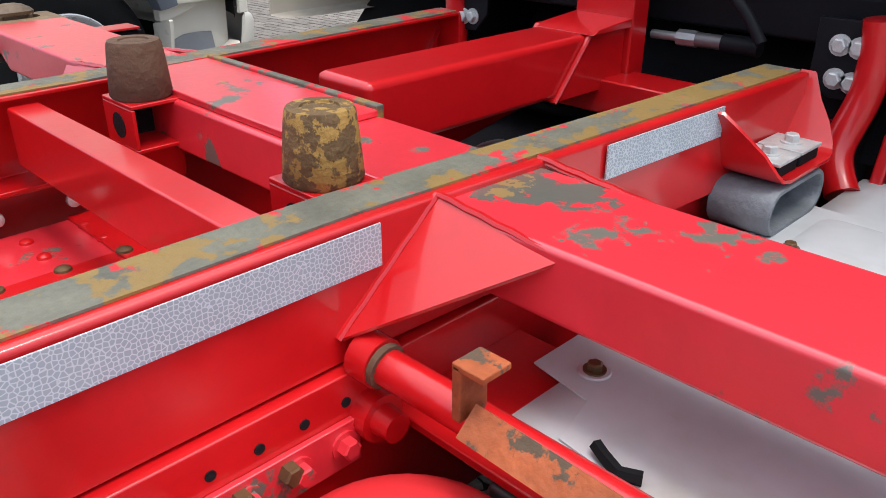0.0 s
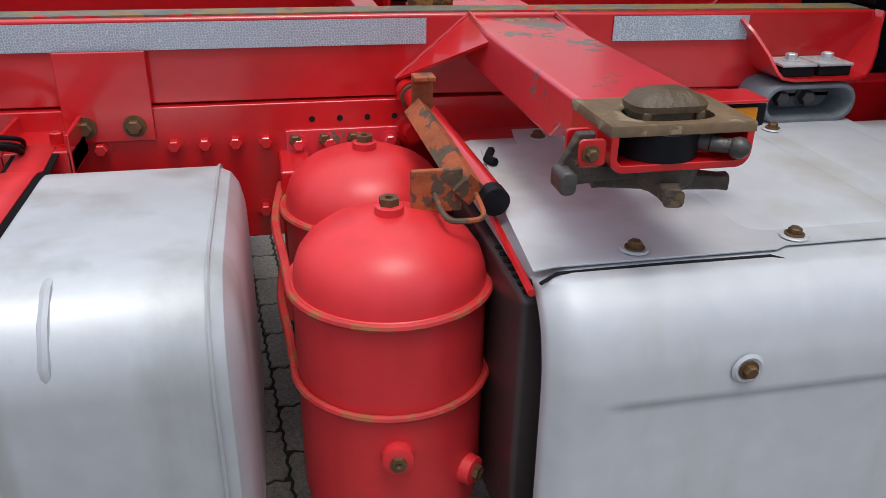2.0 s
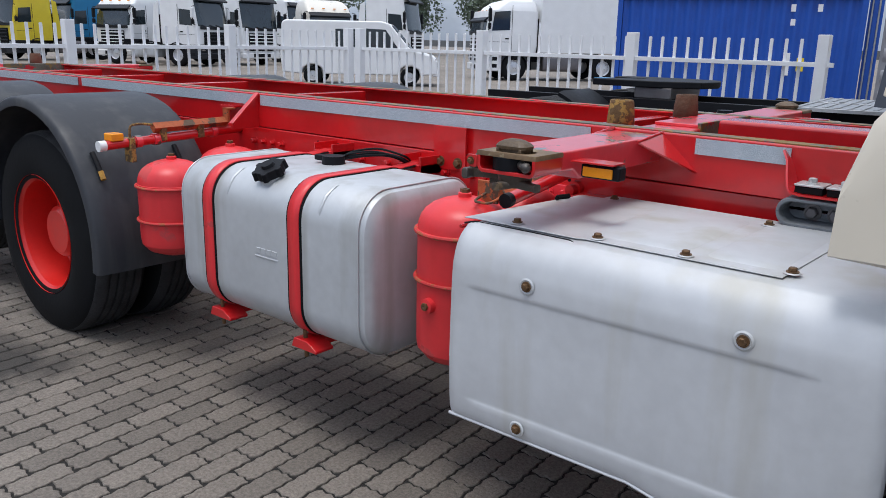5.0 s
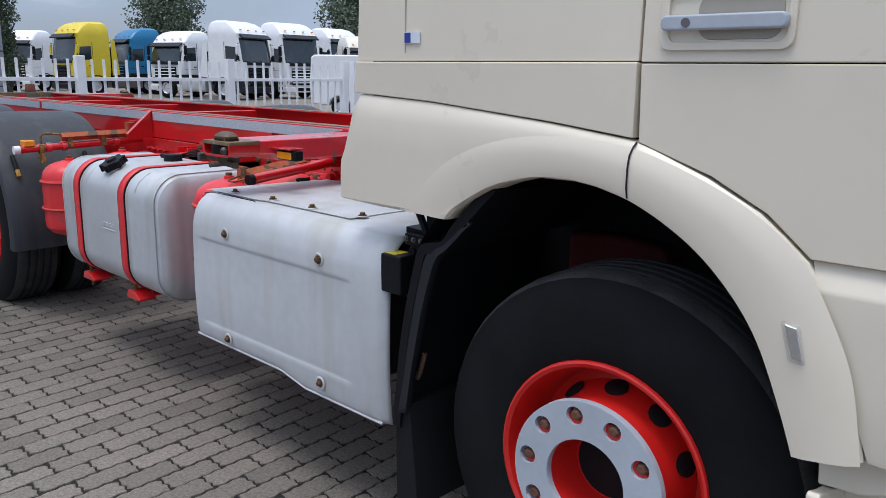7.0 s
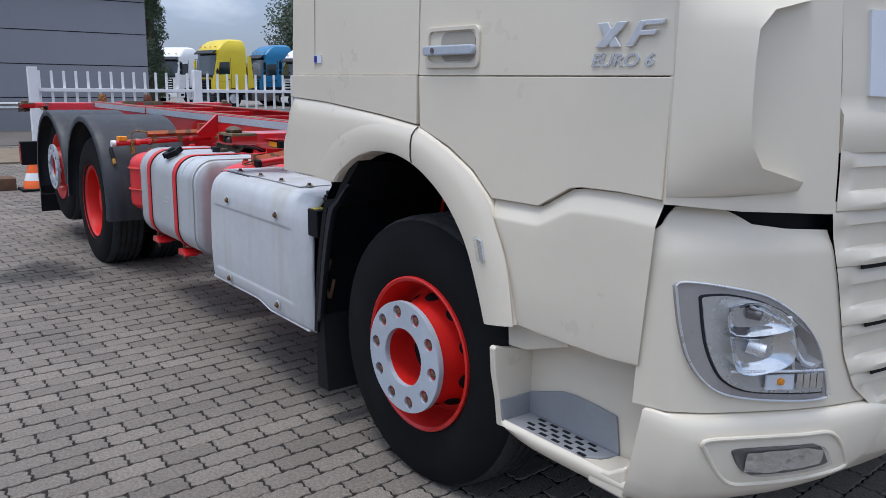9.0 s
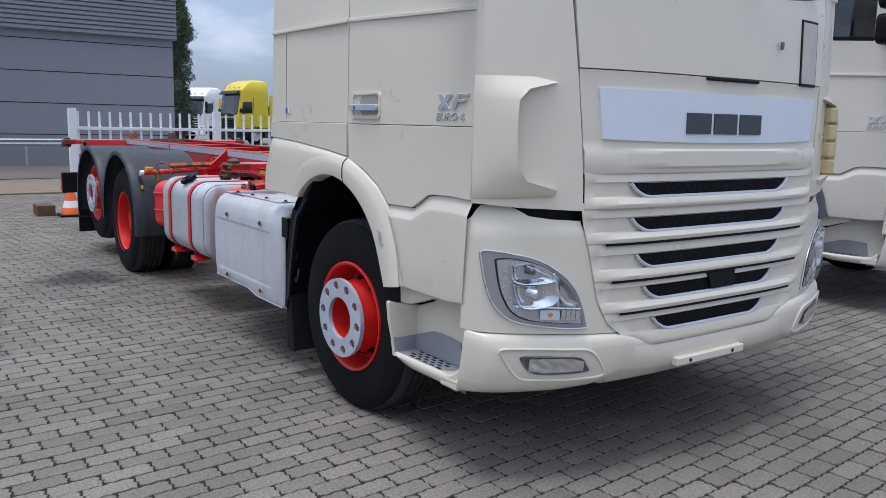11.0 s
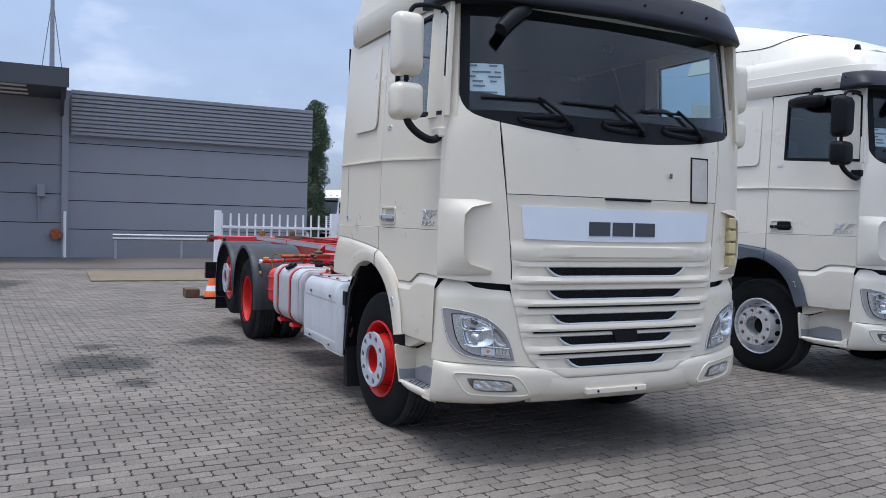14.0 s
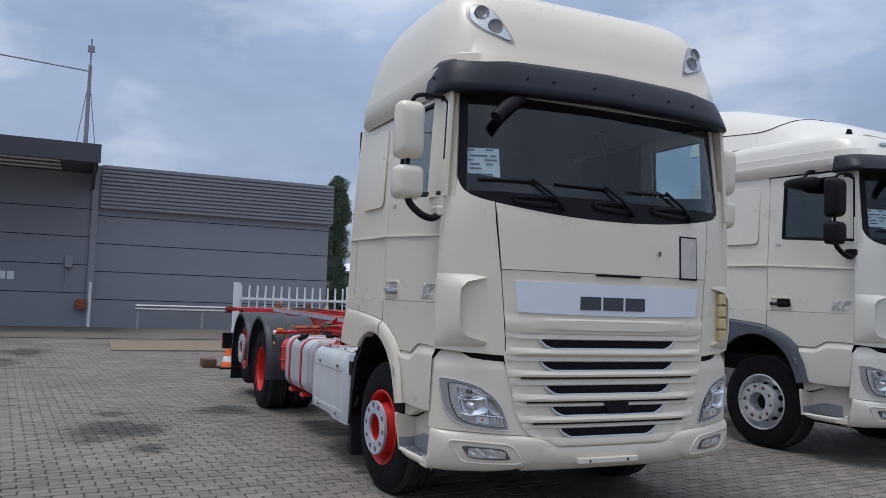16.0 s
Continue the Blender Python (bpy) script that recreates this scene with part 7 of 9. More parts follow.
for x in (-2.620, -3.128):
    st = strap(x, 0.058, 0.006, "tank_strap", REDFLAT, tank, 0.138)
    strap(x, 0.078, 0.0025, "strap_rubber", RUBBER, tank, 0.1365)
    foot = part("strap_foot", P([(x - 0.035, 0.418), (x + 0.035, 0.418), (x + 0.085, 0.391), (x + 0.085, 0.381), (x - 0.05, 0.381)], "y", -1.175, -1.09), RED, tank, bevel=0.003)
    part("foot_arm", B(x - 0.035, x + 0.035, -1.10, -0.46, 0.381, 0.411), RED, foot, bevel=0.004)
    part("strap_stud", C((x, -1.145, 0.345), (x, -1.15, 0.45), 0.008), RIVET, foot)
    bk = part("strap_bracket", B(x - 0.06, x + 0.06, -0.60, -0.466, 0.955, 1.0), RED, tank, bevel=0.004)
    bolt(bk, (x + 0.03, -0.56, 1.0), (0, 0, 1), 0.012, 0.02, RED)
    part("bracket_ear", B(x - 0.06, x - 0.052, -0.60, -0.47, 0.955, 1.03), RED, bk, bevel=0.002)
    part("bracket_ear", B(x + 0.052, x + 0.06, -0.60, -0.47, 0.955, 1.03), RED, bk, bevel=0.002)
part("arm_upright", B(-2.66, -2.59, -0.53, -0.47, 0.335, 0.74), RED, truck, bevel=0.004)
part("arm_upright", B(-3.17, -3.10, -0.53, -0.47, 0.335, 0.74), RED, truck, bevel=0.004)
# filler neck and six-lobed cap
n_ = Vector((0, -0.45, 0.9)).normalized()
base = Vector((-2.828, -1.092, 0.945))
part("filler_neck", lathe(bmesh.new(), base, n_, [(0, 0.068), (0.012, 0.058), (0.02, 0.050), (0.055, 0.048), (0.055, 0)], 26), SILVER, tank)
bm = bmesh.new()
u_, w_ = frame_of(n_)
c0 = base + n_ * 0.052
L = []
for k in range(48):
    a = 2 * math.pi * k / 48
    rr = 0.055 + 0.012 * (1 if math.cos(6 * a) > 0.1 else 0)
    L.append((u_ * math.cos(a) + w_ * math.sin(a)) * rr)
lo = [bm.verts.new(c0 + p) for p in L]
hi = [bm.verts.new(c0 + p * 0.97 + n_ * 0.034) for p in L]
bm.faces.new(lo)
bm.faces.new(hi)
for k in range(48):
    bm.faces.new((lo[k], lo[(k + 1) % 48], hi[(k + 1) % 48], hi[k]))
cap = part("filler_cap", bm, BLACK, tank, "black lobed filler cap", bevel=0.003)
part("cap_grip", C(c0 + n_ * 0.03, c0 + n_ * 0.045, 0.028, 0.022), BLACK, cap)
sender = part("level_sender", C((-2.825, -0.815, 0.997), (-2.825, -0.815, 1.030), 0.046, 0.044, 24), BLACK, tank)
part("sender_plug", B(-2.905, -2.855, -0.845, -0.815, 1.008, 1.03), BLACK, sender, bevel=0.005)
for dy, dz, r_ in ((0.0, 0.0, 0.0055), (0.012, 0.004, 0.004), (-0.010, 0.008, 0.004), (0.022, 0.012, 0.0045)):
    part("sender_hose", tube(bmesh.new(), smooth_line([(-2.815, -0.795 + dy, 1.012 + dz), (-2.80, -0.74 + dy, 1.018 + dz * 2), (-2.73, -0.69 + dy, 1.030 + dz * 2), (-2.67, -0.65 + dy, 1.028 + dz), (-2.64, -0.61 + dy, 1.008 + dz), (-2.66, -0.56 + dy, 0.985)]), r_, 8), BLACK, sender)
for x in (-2.494, -3.012):
    part("pressed_rib", tube(bmesh.new(), [(x, -1.176, 0.895), (x, -1.178, 0.915), (x, -1.150, 0.957), (x, -1.108, 0.985), (x, -1.09, 0.986)], 0.008, 8), SILVER, tank)
# embossed mark on the tank face as plain bars
for k in range(4):
    part("embossed_mark", B(-2.84 + 0.032 * k, -2.816 + 0.032 * k, -1.1915, -1.187, 0.706, 0.728), SILVER, tank, bevel=0.002)
part("embossed_mark", B(-2.845, -2.715, -1.1915, -1.187, 0.692, 0.698), SILVER, tank, bevel=0.002)

# aluminium cover over the side box
X0, X1 = -1.880, -0.725
prof = [(-0.60, 0.985), (-0.90, 0.985), (-1.155, 0.982), (-1.200, 0.970), (-1.232, 0.940), (-1.250, 0.895), (-1.258, 0.83), (-1.262, 0.60), (-1.255, 0.45), (-1.245, 0.412)]
bend = smooth_line([(0, a, b) for a, b in prof], 4)
flank = [(p.z, p.y) for p in reversed(bend) if p.z < 0.93]
P2 = [p for p in bend if p.z >= 0.84] + [Vector((0, lerp(flank, z), z)) for z in (0.83, 0.821, 0.817, 0.812, 0.806, 0.79, 0.70, 0.60, 0.52, 0.500, 0.492, 0.486, 0.481, 0.476, 0.46, 0.445, 0.432, 0.421, 0.412)]


def cover_pt(x, q):
    p = P2[q]
    inset = 0.0
    for d in (x - X0, X1 - x):
        if d < 0.05:
            inset = max(inset, 0.035 * (1 - d / 0.05) ** 2)
    z = p.z - inset * (1 if p.y > -1.18 else 0.3)
    yy = p.y + inset * (1 if p.y < -1.05 else 0)
    # shallow field pressed into the face
    field = lerp([(0.476, 0.0), (0.481, 0.6), (0.486, 1.0), (0.812, 1.0), (0.817, 0.6), (0.821, 0.0)], p.z)
    yy += 0.0035 * field * lerp([(-1.80, 0.0), (-1.765, 1.0), (-0.90, 1.0), (-0.865, 0.0)], x)
    if p.z < 0.45:
        z -= 0.030 * min(1, max(0, (x + 1.28) / 0.14)) * (0.45 - p.z) / 0.038
    return (x, yy, z)


bm = bmesh.new()
xs = [X0, X0 + 0.008, X0 + 0.02, X0 + 0.035, X0 + 0.05] + [X0 + 0.08, X0 + 0.10, X0 + 0.115] + span(X0 + 0.14, X1 - 0.18, 26) + [X1 - 0.155, X1 - 0.14, X1 - 0.10, X1 - 0.05, X1 - 0.035, X1 - 0.02, X1 - 0.008, X1]
grid(bm, cover_pt, xs, list(range(len(P2))))
cover = part("side_cover", bm, ALUPLATE, truck, "dull aluminium cover over the side box, with bolts", thick=0.004, angle=50)
cover.modifiers.remove(cover.modifiers["crisp_edge"])
# raised top plate with its own edge, and pressings
top = part("top_plate", P([(-1.734, -0.554), (-1.751, -0.646), (-1.827, -0.664), (-1.868, -0.99), (-1.884, -1.168), (-1.850, -1.160), (-1.52, -1.160), (-1.50, -1.150), (-1.0, -1.150), (-0.985, -0.554)], "z", 0.9855, 0.9885), ALUPLATE, cover, bevel=0.001)
part("plate_gap", tube(bmesh.new(), [(-1.876, -1.178, 0.974), (-1.85, -1.166, 0.980), (-1.70, -1.166, 0.981), (-1.535, -1.168, 0.981), (-1.517, -1.176, 0.978), (-1.507, -1.187, 0.974)], 0.0028, 6), PITCH, cover)
for x0, x1, y0, y1 in ((-1.535, -1.245, -1.105, -0.62), (-1.205, -1.015, -1.105, -0.62)):
    bm = bmesh.new()
    rows = [[bm.verts.new((a, b, z)) for a, b in rounded_rect(x0 + d, x1 - d, y0 + d, y1 - d, 0.035 - d * 0.4, 4)] for d, z in ((0.0, 0.9870), (0.006, 0.9890), (0.018, 0.9912), (0.030, 0.9926), (0.042, 0.9930))]
    for a, b in zip(rows, rows[1:]):
        for k in range(len(a)):
            bm.faces.new((a[k], a[(k + 1) % len(a)], b[(k + 1) % len(a)], b[k]))
    bm.faces.new(rows[-1])
    part("pressing", bm, ALUPLATE, cover, angle=60)
for ra, rb_ in ((0.072, 0.045), (0.052, 0.028)):
    L = [(-1.338 + ra * math.cos(2 * math.pi * k / 32), -0.966 + rb_ * math.sin(2 * math.pi * k / 32), 0.9885) for k in range(33)]
    part("embossed_ring", tube(bmesh.new(), L, 0.0030, 6), ALUPLATE, cover)
for x, y in ((-1.725, -1.132), (-1.474, -1.129), (-1.234, -1.130), (-0.993, -1.105), (-1.70, -0.62), (-1.20, -0.64)):
    part("cover_washer", lathe(bmesh.new(), (x, y, 0.9905), (0, 0, 1), [(0, 0), (0, 0.021), (0.002, 0.019), (0.002, 0)], 18), ALUPLATE, cover)
    bolt(cover, (x, y, 0.992), (0, 0, 1), 0.010, 0.007, RIVET)
for x, z in ((-1.600, 0.860), (-1.032, 0.861), (-1.610, 0.448), (-1.036, 0.436)):
    part("bolt_dish", lathe(bmesh.new(), (x, -1.259, z), (0, -1, 0), [(0, 0.024), (0.003, 0.019), (0.001, 0.015), (0.001, 0)], 20), ALUPLATE, cover)
    bolt(cover, (x, -1.260, z), (0, -1, 0), 0.010, 0.007, RIVET)
part("lower_edge", tube(bmesh.new(), [(-1.86, -1.245, 0.412), (-1.28, -1.245, 0.411), (-1.14, -1.244, 0.383), (-0.74, -1.244, 0.382)], 0.005, 6), ALUPLATE, cover)
# steel box under the cover, with slots, and red frame strip
part("box_lid", P([(-1.90, -0.47), (-1.66, -0.47), (-1.66, -0.58), (-1.74, -0.68), (-1.90, -0.70)], "z", 0.955, 0.968), RED, truck, bevel=0.003)
sb = part("steel_box", B(-1.895, -0.80, -1.165, -0.62, 0.50, 0.943), BOXSTEEL, truck, bevel=0.01)
for k in range(7):
    part("slot", P(rounded_rect(-1.888, -1.850, -1.150 + k * 0.024, -1.137 + k * 0.024, 0.006), "z", 0.9432, 0.9445), PITCH, sb, smooth=False)
part("box_edge_strip", tube(bmesh.new(), [(-1.862, -0.66, 0.974), (-1.888, -1.18, 0.962)], 0.006, 6), RED, sb)
part("black_flap", tube(bmesh.new(), [(-1.818, -0.705, 0.998), (-1.825, -0.72, 0.996), (-1.836, -0.745, 0.996), (-1.826, -0.766, 0.996)], 0.008, 6), RUBBER, truck)
# black boxes between the cover and the wheel
bb = part("black_box", B(-0.747, -0.660, -1.245, -1.08, 0.812, 0.930), BLACK, truck, "black control box with a yellow label", bevel=0.006)
part("yellow_label", B(-0.735, -0.690, -1.235, -1.185, 0.930, 0.932), YELLOW, bb, smooth=False)
part("threaded_stud", lathe(bmesh.new(), (-0.68, -1.15, 0.930), (0, 0, 1), [(0, 0.02), (0.03, 0.02), (0.03, 0.012), (0.07, 0.012), (0.07, 0)], 6), BLACK, bb)
part("box_bracket", B(-0.70, -0.52, -1.10, -1.02, 0.98, 1.06), PITCH, truck, bevel=0.004)
part("hanging_hose", tube(bmesh.new(), smooth_line([(-0.63, -1.2, 0.80), (-0.615, -1.21, 0.72), (-0.64, -1.215, 0.62), (-0.62, -1.21, 0.56), (-0.60, -1.2, 0.64)]), 0.008), RUSTBUF, truck)
vb = part("valve_block", B(-0.700, -0.565, -1.19, -1.10, 0.955, 0.990), BLACK, truck, "black valve block with fittings beside the cover", bevel=0.004)
for x in (-0.69, -0.66, -0.63, -0.60):
    bolt(vb, (x, -1.19, 0.975), (0, -1, 0), 0.006, 0.004, DARKSTEEL)
for x, z in ((-0.665, 0.940), (-0.662, 0.885)):
    part("hose_fitting", lathe(bmesh.new(), (x, -1.15, z), (0, -1, 0), [(0, 0.017), (0.02, 0.017), (0.022, 0.021), (0.034, 0.021), (0.036, 0.013), (0.044, 0.011), (0.044, 0)], 12), BLACK, vb)
part("strut", tube(bmesh.new(), [(-0.675, -1.16, 1.06), (-0.630, -1.16, 0.985)], 0.011, 8), BLACK, vb)
part("strut", tube(bmesh.new(), [(-0.555, -1.16, 1.07), (-0.570, -1.16, 0.975)], 0.013, 8), BLACK, vb)
part("strut_plate", P([(-0.715, 1.005), (-0.60, 1.000), (-0.60, 0.985), (-0.715, 0.985)], "y", -1.17, -1.11), BLACK, vb, bevel=0.002)
for z in (0.805, 0.765, 0.72):
    part("connector", lathe(bmesh.new(), (-0.715, -1.15, z), (0.1, -0.6, -0.8), [(0, 0.010), (0.014, 0.011), (0.016, 0.007), (0.026, 0.006), (0.026, 0)], 10), RUSTBUF if z > 0.75 else BLACK, vb)
part("rod", tube(bmesh.new(), [(-0.58, -1.1, 1.04), (-0.55, -1.12, 1.12), (-0.5, -1.05, 1.18)], 0.011), BLACK, truck)
PLACE.append(Vector((0.022, 0, -0.008)))
# mud flap behind the front wheel, a curved black sheet with a stepped lip
for s in (-1, 1):
    line = smooth_line([(-0.30, 0, 1.20), (-0.42, 0, 1.08), (-0.47, 0, 1.02), (-0.545, 0, 1.00), (-0.575, 0, 0.93), (-0.625, 0, 0.72), (-0.655, 0, 0.48), (-0.66, 0, 0.42)], 4)
    bm = bmesh.new()
    grid(bm, lambda q, v, s=s: (line[q].x + 0.0 * v, s * v, line[q].z), list(range(len(line))), [0.66, 0.95, 1.245])
    fl_ = part("inner_mudguard", bm, BLACK, truck, thick=0.03)
    part("mud_flap", P([(-0.655, 0.17), (-0.56, 0.17), (-0.60, 0.50), (-0.66, 0.50)], "y", s * 0.68, s * 1.235), PITCH, fl_, bevel=0.004)
    edge_a = smooth_line([(-0.666, 0, 0.458), (-0.634, 0, 0.587), (-0.602, 0, 0.727), (-0.575, 0, 0.844), (-0.549, 0, 0.942), (-0.512, 0, 1.005), (-0.474, 0, 1.018), (-0.42, 0, 1.055)], 4)
    edge_b = smooth_line([(-0.600, 0, 0.478), (-0.579, 0, 0.604), (-0.560, 0, 0.690), (-0.537, 0, 0.791), (-0.513, 0, 0.874), (-0.481, 0, 0.962), (-0.437, 0, 1.004), (-0.36, 0, 1.085)], 4)
    bm = bmesh.new()
    grid(bm, lambda q, v, s=s: (lerp([(0, edge_a[q].x), (0.15, edge_a[q].x + 0.004), (0.85, edge_b[q].x - 0.004), (1, edge_b[q].x)], v), s * lerp([(0, 1.222), (0.15, 1.243), (0.85, 1.248), (1, 1.228)], v), edge_a[q].z + (edge_b[q].z - edge_a[q].z) * v), list(range(len(edge_a))), [0, 0.15, 0.85, 1])
    lip = part("lip", bm, GRILLEDK, fl_, thick=0.02)
    lip.modifiers.remove(lip.modifiers["crisp_edge"])
# red axle beam and drum seen behind the front wheel
part("front_axle", B(-0.08, 0.08, -1.0, 1.0, 0.40, 0.52), RED, truck, bevel=0.02)
# red with the wheel house shade put into its base colour
REDSHADE = mat("shade_dark_red_paint", (0.10, 0.005, 0.006), 0.7, var=0.5, scale=9, bump=0.2)
part("spring_tower", P([(-0.50, 0.80), (-0.10, 0.80), (-0.14, 0.955), (-0.30, 0.972), (-0.50, 0.960)], "y", -0.60, -0.50), REDSHADE, truck, bevel=0.02)

PLACE.clear()
# rear mudguards
CLIPY = mat("yellowed_clip", (0.42, 0.22, 0.03), 0.5, var=0.3, scale=30)
for s in (-1, 1):
    for xa, za, r_, a0, a1 in ((-4.47, 0.535, 0.635, -10, 186), (-5.76, 0.545, 0.62, 2, 200)):
        bm = bmesh.new()
        prof_ = [(1.275, -0.035), (1.275, 0.0), (1.262, 0.012), (1.20, 0.016), (0.95, 0.016), (0.66, 0.014), (0.63, 0.0)]
        grid(bm, lambda a, j: (xa + (r_ + prof_[j][1]) * math.cos(radians(a)), s * prof_[j][0], za + (r_ + prof_[j][1]) * math.sin(radians(a))), span(a0, a1, 36), list(range(len(prof_))))
        mg = part("rear_mudguard", bm, FENDER, truck, "dark grey plastic mudguard over the rear wheel", thick=0.006, angle=50)
        # rubber straps with yellowed clips
        for a, v in ((34, 1.19), (34, 0.78), (150, 1.19)):
            c, sn = math.cos(radians(a)), math.sin(radians(a))
            q = Vector((xa + (r_ + 0.028) * c, s * v, za + (r_ + 0.028) * sn))
            t_ = Vector((-sn, 0, c))
            la = part("latch", tube(bmesh.new(), [q - t_ * 0.065, q - t_ * 0.02 + Vector((0, 0, 0.006)), q + t_ * 0.065], 0.013, 8), BLACK, mg)
            part("latch_clip", tube(bmesh.new(), [q - t_ * 0.075 + Vector((c, 0, sn)) * 0.008, q - t_ * 0.035 + Vector((c, 0, sn)) * 0.010], 0.013, 6), CLIPY, la)
    part("rear_flap", P([(-6.39, 0.16), (-6.37, 0.16), (-6.35, 0.42), (-6.37, 0.42)], "y", s * 0.66, s * 1.27), PITCH, truck, bevel=0.002)
    # amber lamp on the release tube
    part("tube_lamp", B(-3.90, -3.83, min(s * 1.10, s * 1.16), max(s * 1.10, s * 1.16), 1.018, 1.052), AMBER, truck, bevel=0.006)
# axles
for x, z in ((-4.49, HUB), (-5.78, HUB + 0.165)):
    part("rear_axle", C((x, -1.0, z), (x, 1.0, z), 0.075), BLACK, truck)
    part("air_spring", C((x + 0.35, -0.42, z - 0.1), (x + 0.35, -0.42, 0.8), 0.12), PITCH, truck)
PLACE.append(Vector((0.10, 0, 0.03)))
# rear end: cross beam, lamp boards, buffer tubes
part("end_beam", B(-7.70, -7.60, -1.0, 1.0, 0.86, 0.98), RED, truck, bevel=0.008)
for s in (-1, 1):
    lb = part("tail_lamp", B(-7.80, -7.70, min(YC + s * 0.80, YC + s * 1.19), max(YC + s * 0.80, YC + s * 1.19), 0.48, 0.74), BLACK, truck, "red tail lamp board in a black housing", bevel=0.01)
    part("tail_lens", B(-7.815, -7.799, min(YC + s * 0.83, YC + s * 1.17), max(YC + s * 0.83, YC + s * 1.17), 0.51, 0.71), REDLAMP, lb, bevel=0.005)
    part("lamp_side", B(-7.79, -7.71, min(YC + s * 1.19, YC + s * 1.194), max(YC + s * 1.19, YC + s * 1.194), 0.50, 0.72), REDLAMP, lb, smooth=False)
    part("tail_stay", B(-7.70, -7.66, min(YC + s * 0.40, YC + s * 0.90), max(YC + s * 0.40, YC + s * 0.90), 0.58, 0.64), RED, lb, bevel=0.004)
    part("tail_hanger", B(-7.70, -7.66, min(YC + s * 0.40, YC + s * 0.46), max(YC + s * 0.40, YC + s * 0.46), 0.58, 0.90), RED, lb, bevel=0.004)
PLACE.clear()

# ---- the neighbouring tractor unit ----
SLATE = mat("slate_grey_plastic", (0.085, 0.098, 0.125), 0.5, var=0.12, scale=4)
tractor = thing("tractor_unit", (-0.785, 4.693, 0), "white tractor unit with black grille parked beside the truck", "truck")
tractor.rotation_euler = (0, 0, radians(5.42))
SPEC2 = dict(roof=[(2.975, -0.78, 1.19, 1.20, 6), (3.03, -0.80, 1.215, 1.232, 7), (3.10, -0.80, 1.20, 1.232, 7), (3.106, -0.80, 1.198, 1.216, 7), (3.19, -0.80, 1.165, 1.210, 7), (3.196, -0.80, 1.16, 1.196, 7), (3.28, -0.79, 1.11, 1.18, 7), (3.34, -0.78, 1.05, 1.155, 6.5), (3.375, -0.75, 0.98, 1.10, 6), (3.388, -0.70, 0.90, 1.0, 5.5), (3.392, -0.5, 0.6, 0.7, 4)],
             visor=2.965, visorcol=VISORC, rooflamps=False, arch=SLATE, cup=CREAM2, hollow=BLACK, grip=BLACK, mirror=BLACK, grille=GRILLEDK, badge=RING, trimline=RING, skirt=True, reach=1.5, visor_h=0.72, visor_w=0.92)
cab(tractor, CREAM2, SPEC2)
for s in (-1, 1):
    wheel(tractor, "front_wheel", (0, s * 1.165, HUB), s, True, "steel", label="black tyre on a bright steel rim")
    wheel(tractor, "drive_wheel", (-3.75, s * 1.225, HUB), s, False)
    wheel(tractor, "drive_wheel", (-3.75, s * 0.88, HUB), s, False)
    part("frame_rail", B(-4.75, 0.8, min(s * 0.40, s * 0.47), max(s * 0.40, s * 0.47), 0.76, 1.0), BLACK, tractor, bevel=0.004)
    tk = part("fuel_tank", tank_loft(bmesh.new(), -2.95, -1.35, min(s * 0.60, s * 1.22), max(s * 0.60, s * 1.22), 0.36, 0.94, 0.13, 0.045, 6), SILVER, tractor)
    for x in (-2.6, -1.8):
        part("tank_strap", B(x - 0.03, x + 0.03, min(s * 0.60, s * 1.228), max(s * 0.60, s * 1.228), 0.935, 0.947), BLACK, tk, bevel=0.003)
    part("tank_cap", C((-2.2, s * 1.0, 0.94), (-2.2, s * 1.0, 0.985), 0.06), BLACK, tk)
    side_panel("side_extender", [(-1.075, 1.425), (-0.812, 1.422), (-0.792, 2.2), (-0.765, 2.98), (-1.02, 3.02)], tractor, CREAM2, s, 0.002)
    part("skirt_extender", P([(-1.115, 1.095), (-1.080, 1.420), (-0.822, 1.417), (-0.868, 1.088)], "y", s * 1.255, s * 1.282), SLATE, tractor, bevel=0.003)
    part("skirt_panel", P([(-0.86, 1.085), (-0.815, 1.416), (-0.5, 1.395), (0.08, 1.325), (0.08, 1.25), (-0.1, 1.24), (-0.25, 1.20), (-0.40, 1.09)], "y", s * 1.27, s * 1.282), SLATE, tractor, bevel=0.003)
    bm = bmesh.new()
    prof_ = [(1.275, -0.03), (1.275, 0.0), (1.2, 0.015), (0.66, 0.015), (0.63, 0)]
    grid(bm, lambda a, j: (-3.75 + (0.60 + prof_[j][1]) * math.cos(radians(a)), s * prof_[j][0], 0.5 + (0.60 + prof_[j][1]) * math.sin(radians(a))), span(5, 70, 12), list(range(len(prof_))))
    part("rear_mudguard", bm, BLACK, tractor, thick=0.006)
    # catwalk
    cw = part("catwalk", B(-1.75, -0.95, min(s * 0.05, s * 0.75), max(s * 0.05, s * 0.75), 1.0, 1.03), DULLSTEEL, tractor, bevel=0.003)
    for k in range(9):
        part("grip_rib", B(-1.72 + k * 0.09, -1.69 + k * 0.09, min(s * 0.08, s * 0.72), max(s * 0.08, s * 0.72), 1.03, 1.036), DULLSTEEL, cw)
fw = part("fifth_wheel", P([(-3.62, -0.42), (-3.0, -0.45), (-2.62, -0.30), (-2.55, 0), (-2.62, 0.30), (-3.0, 0.45), (-3.62, 0.42), (-3.64, 0.15), (-3.25, 0.05), (-3.25, -0.05), (-3.64, -0.15)], "z", 1.10, 1.16), BLACK, tractor, "black greasy fifth wheel plate", bevel=0.01)
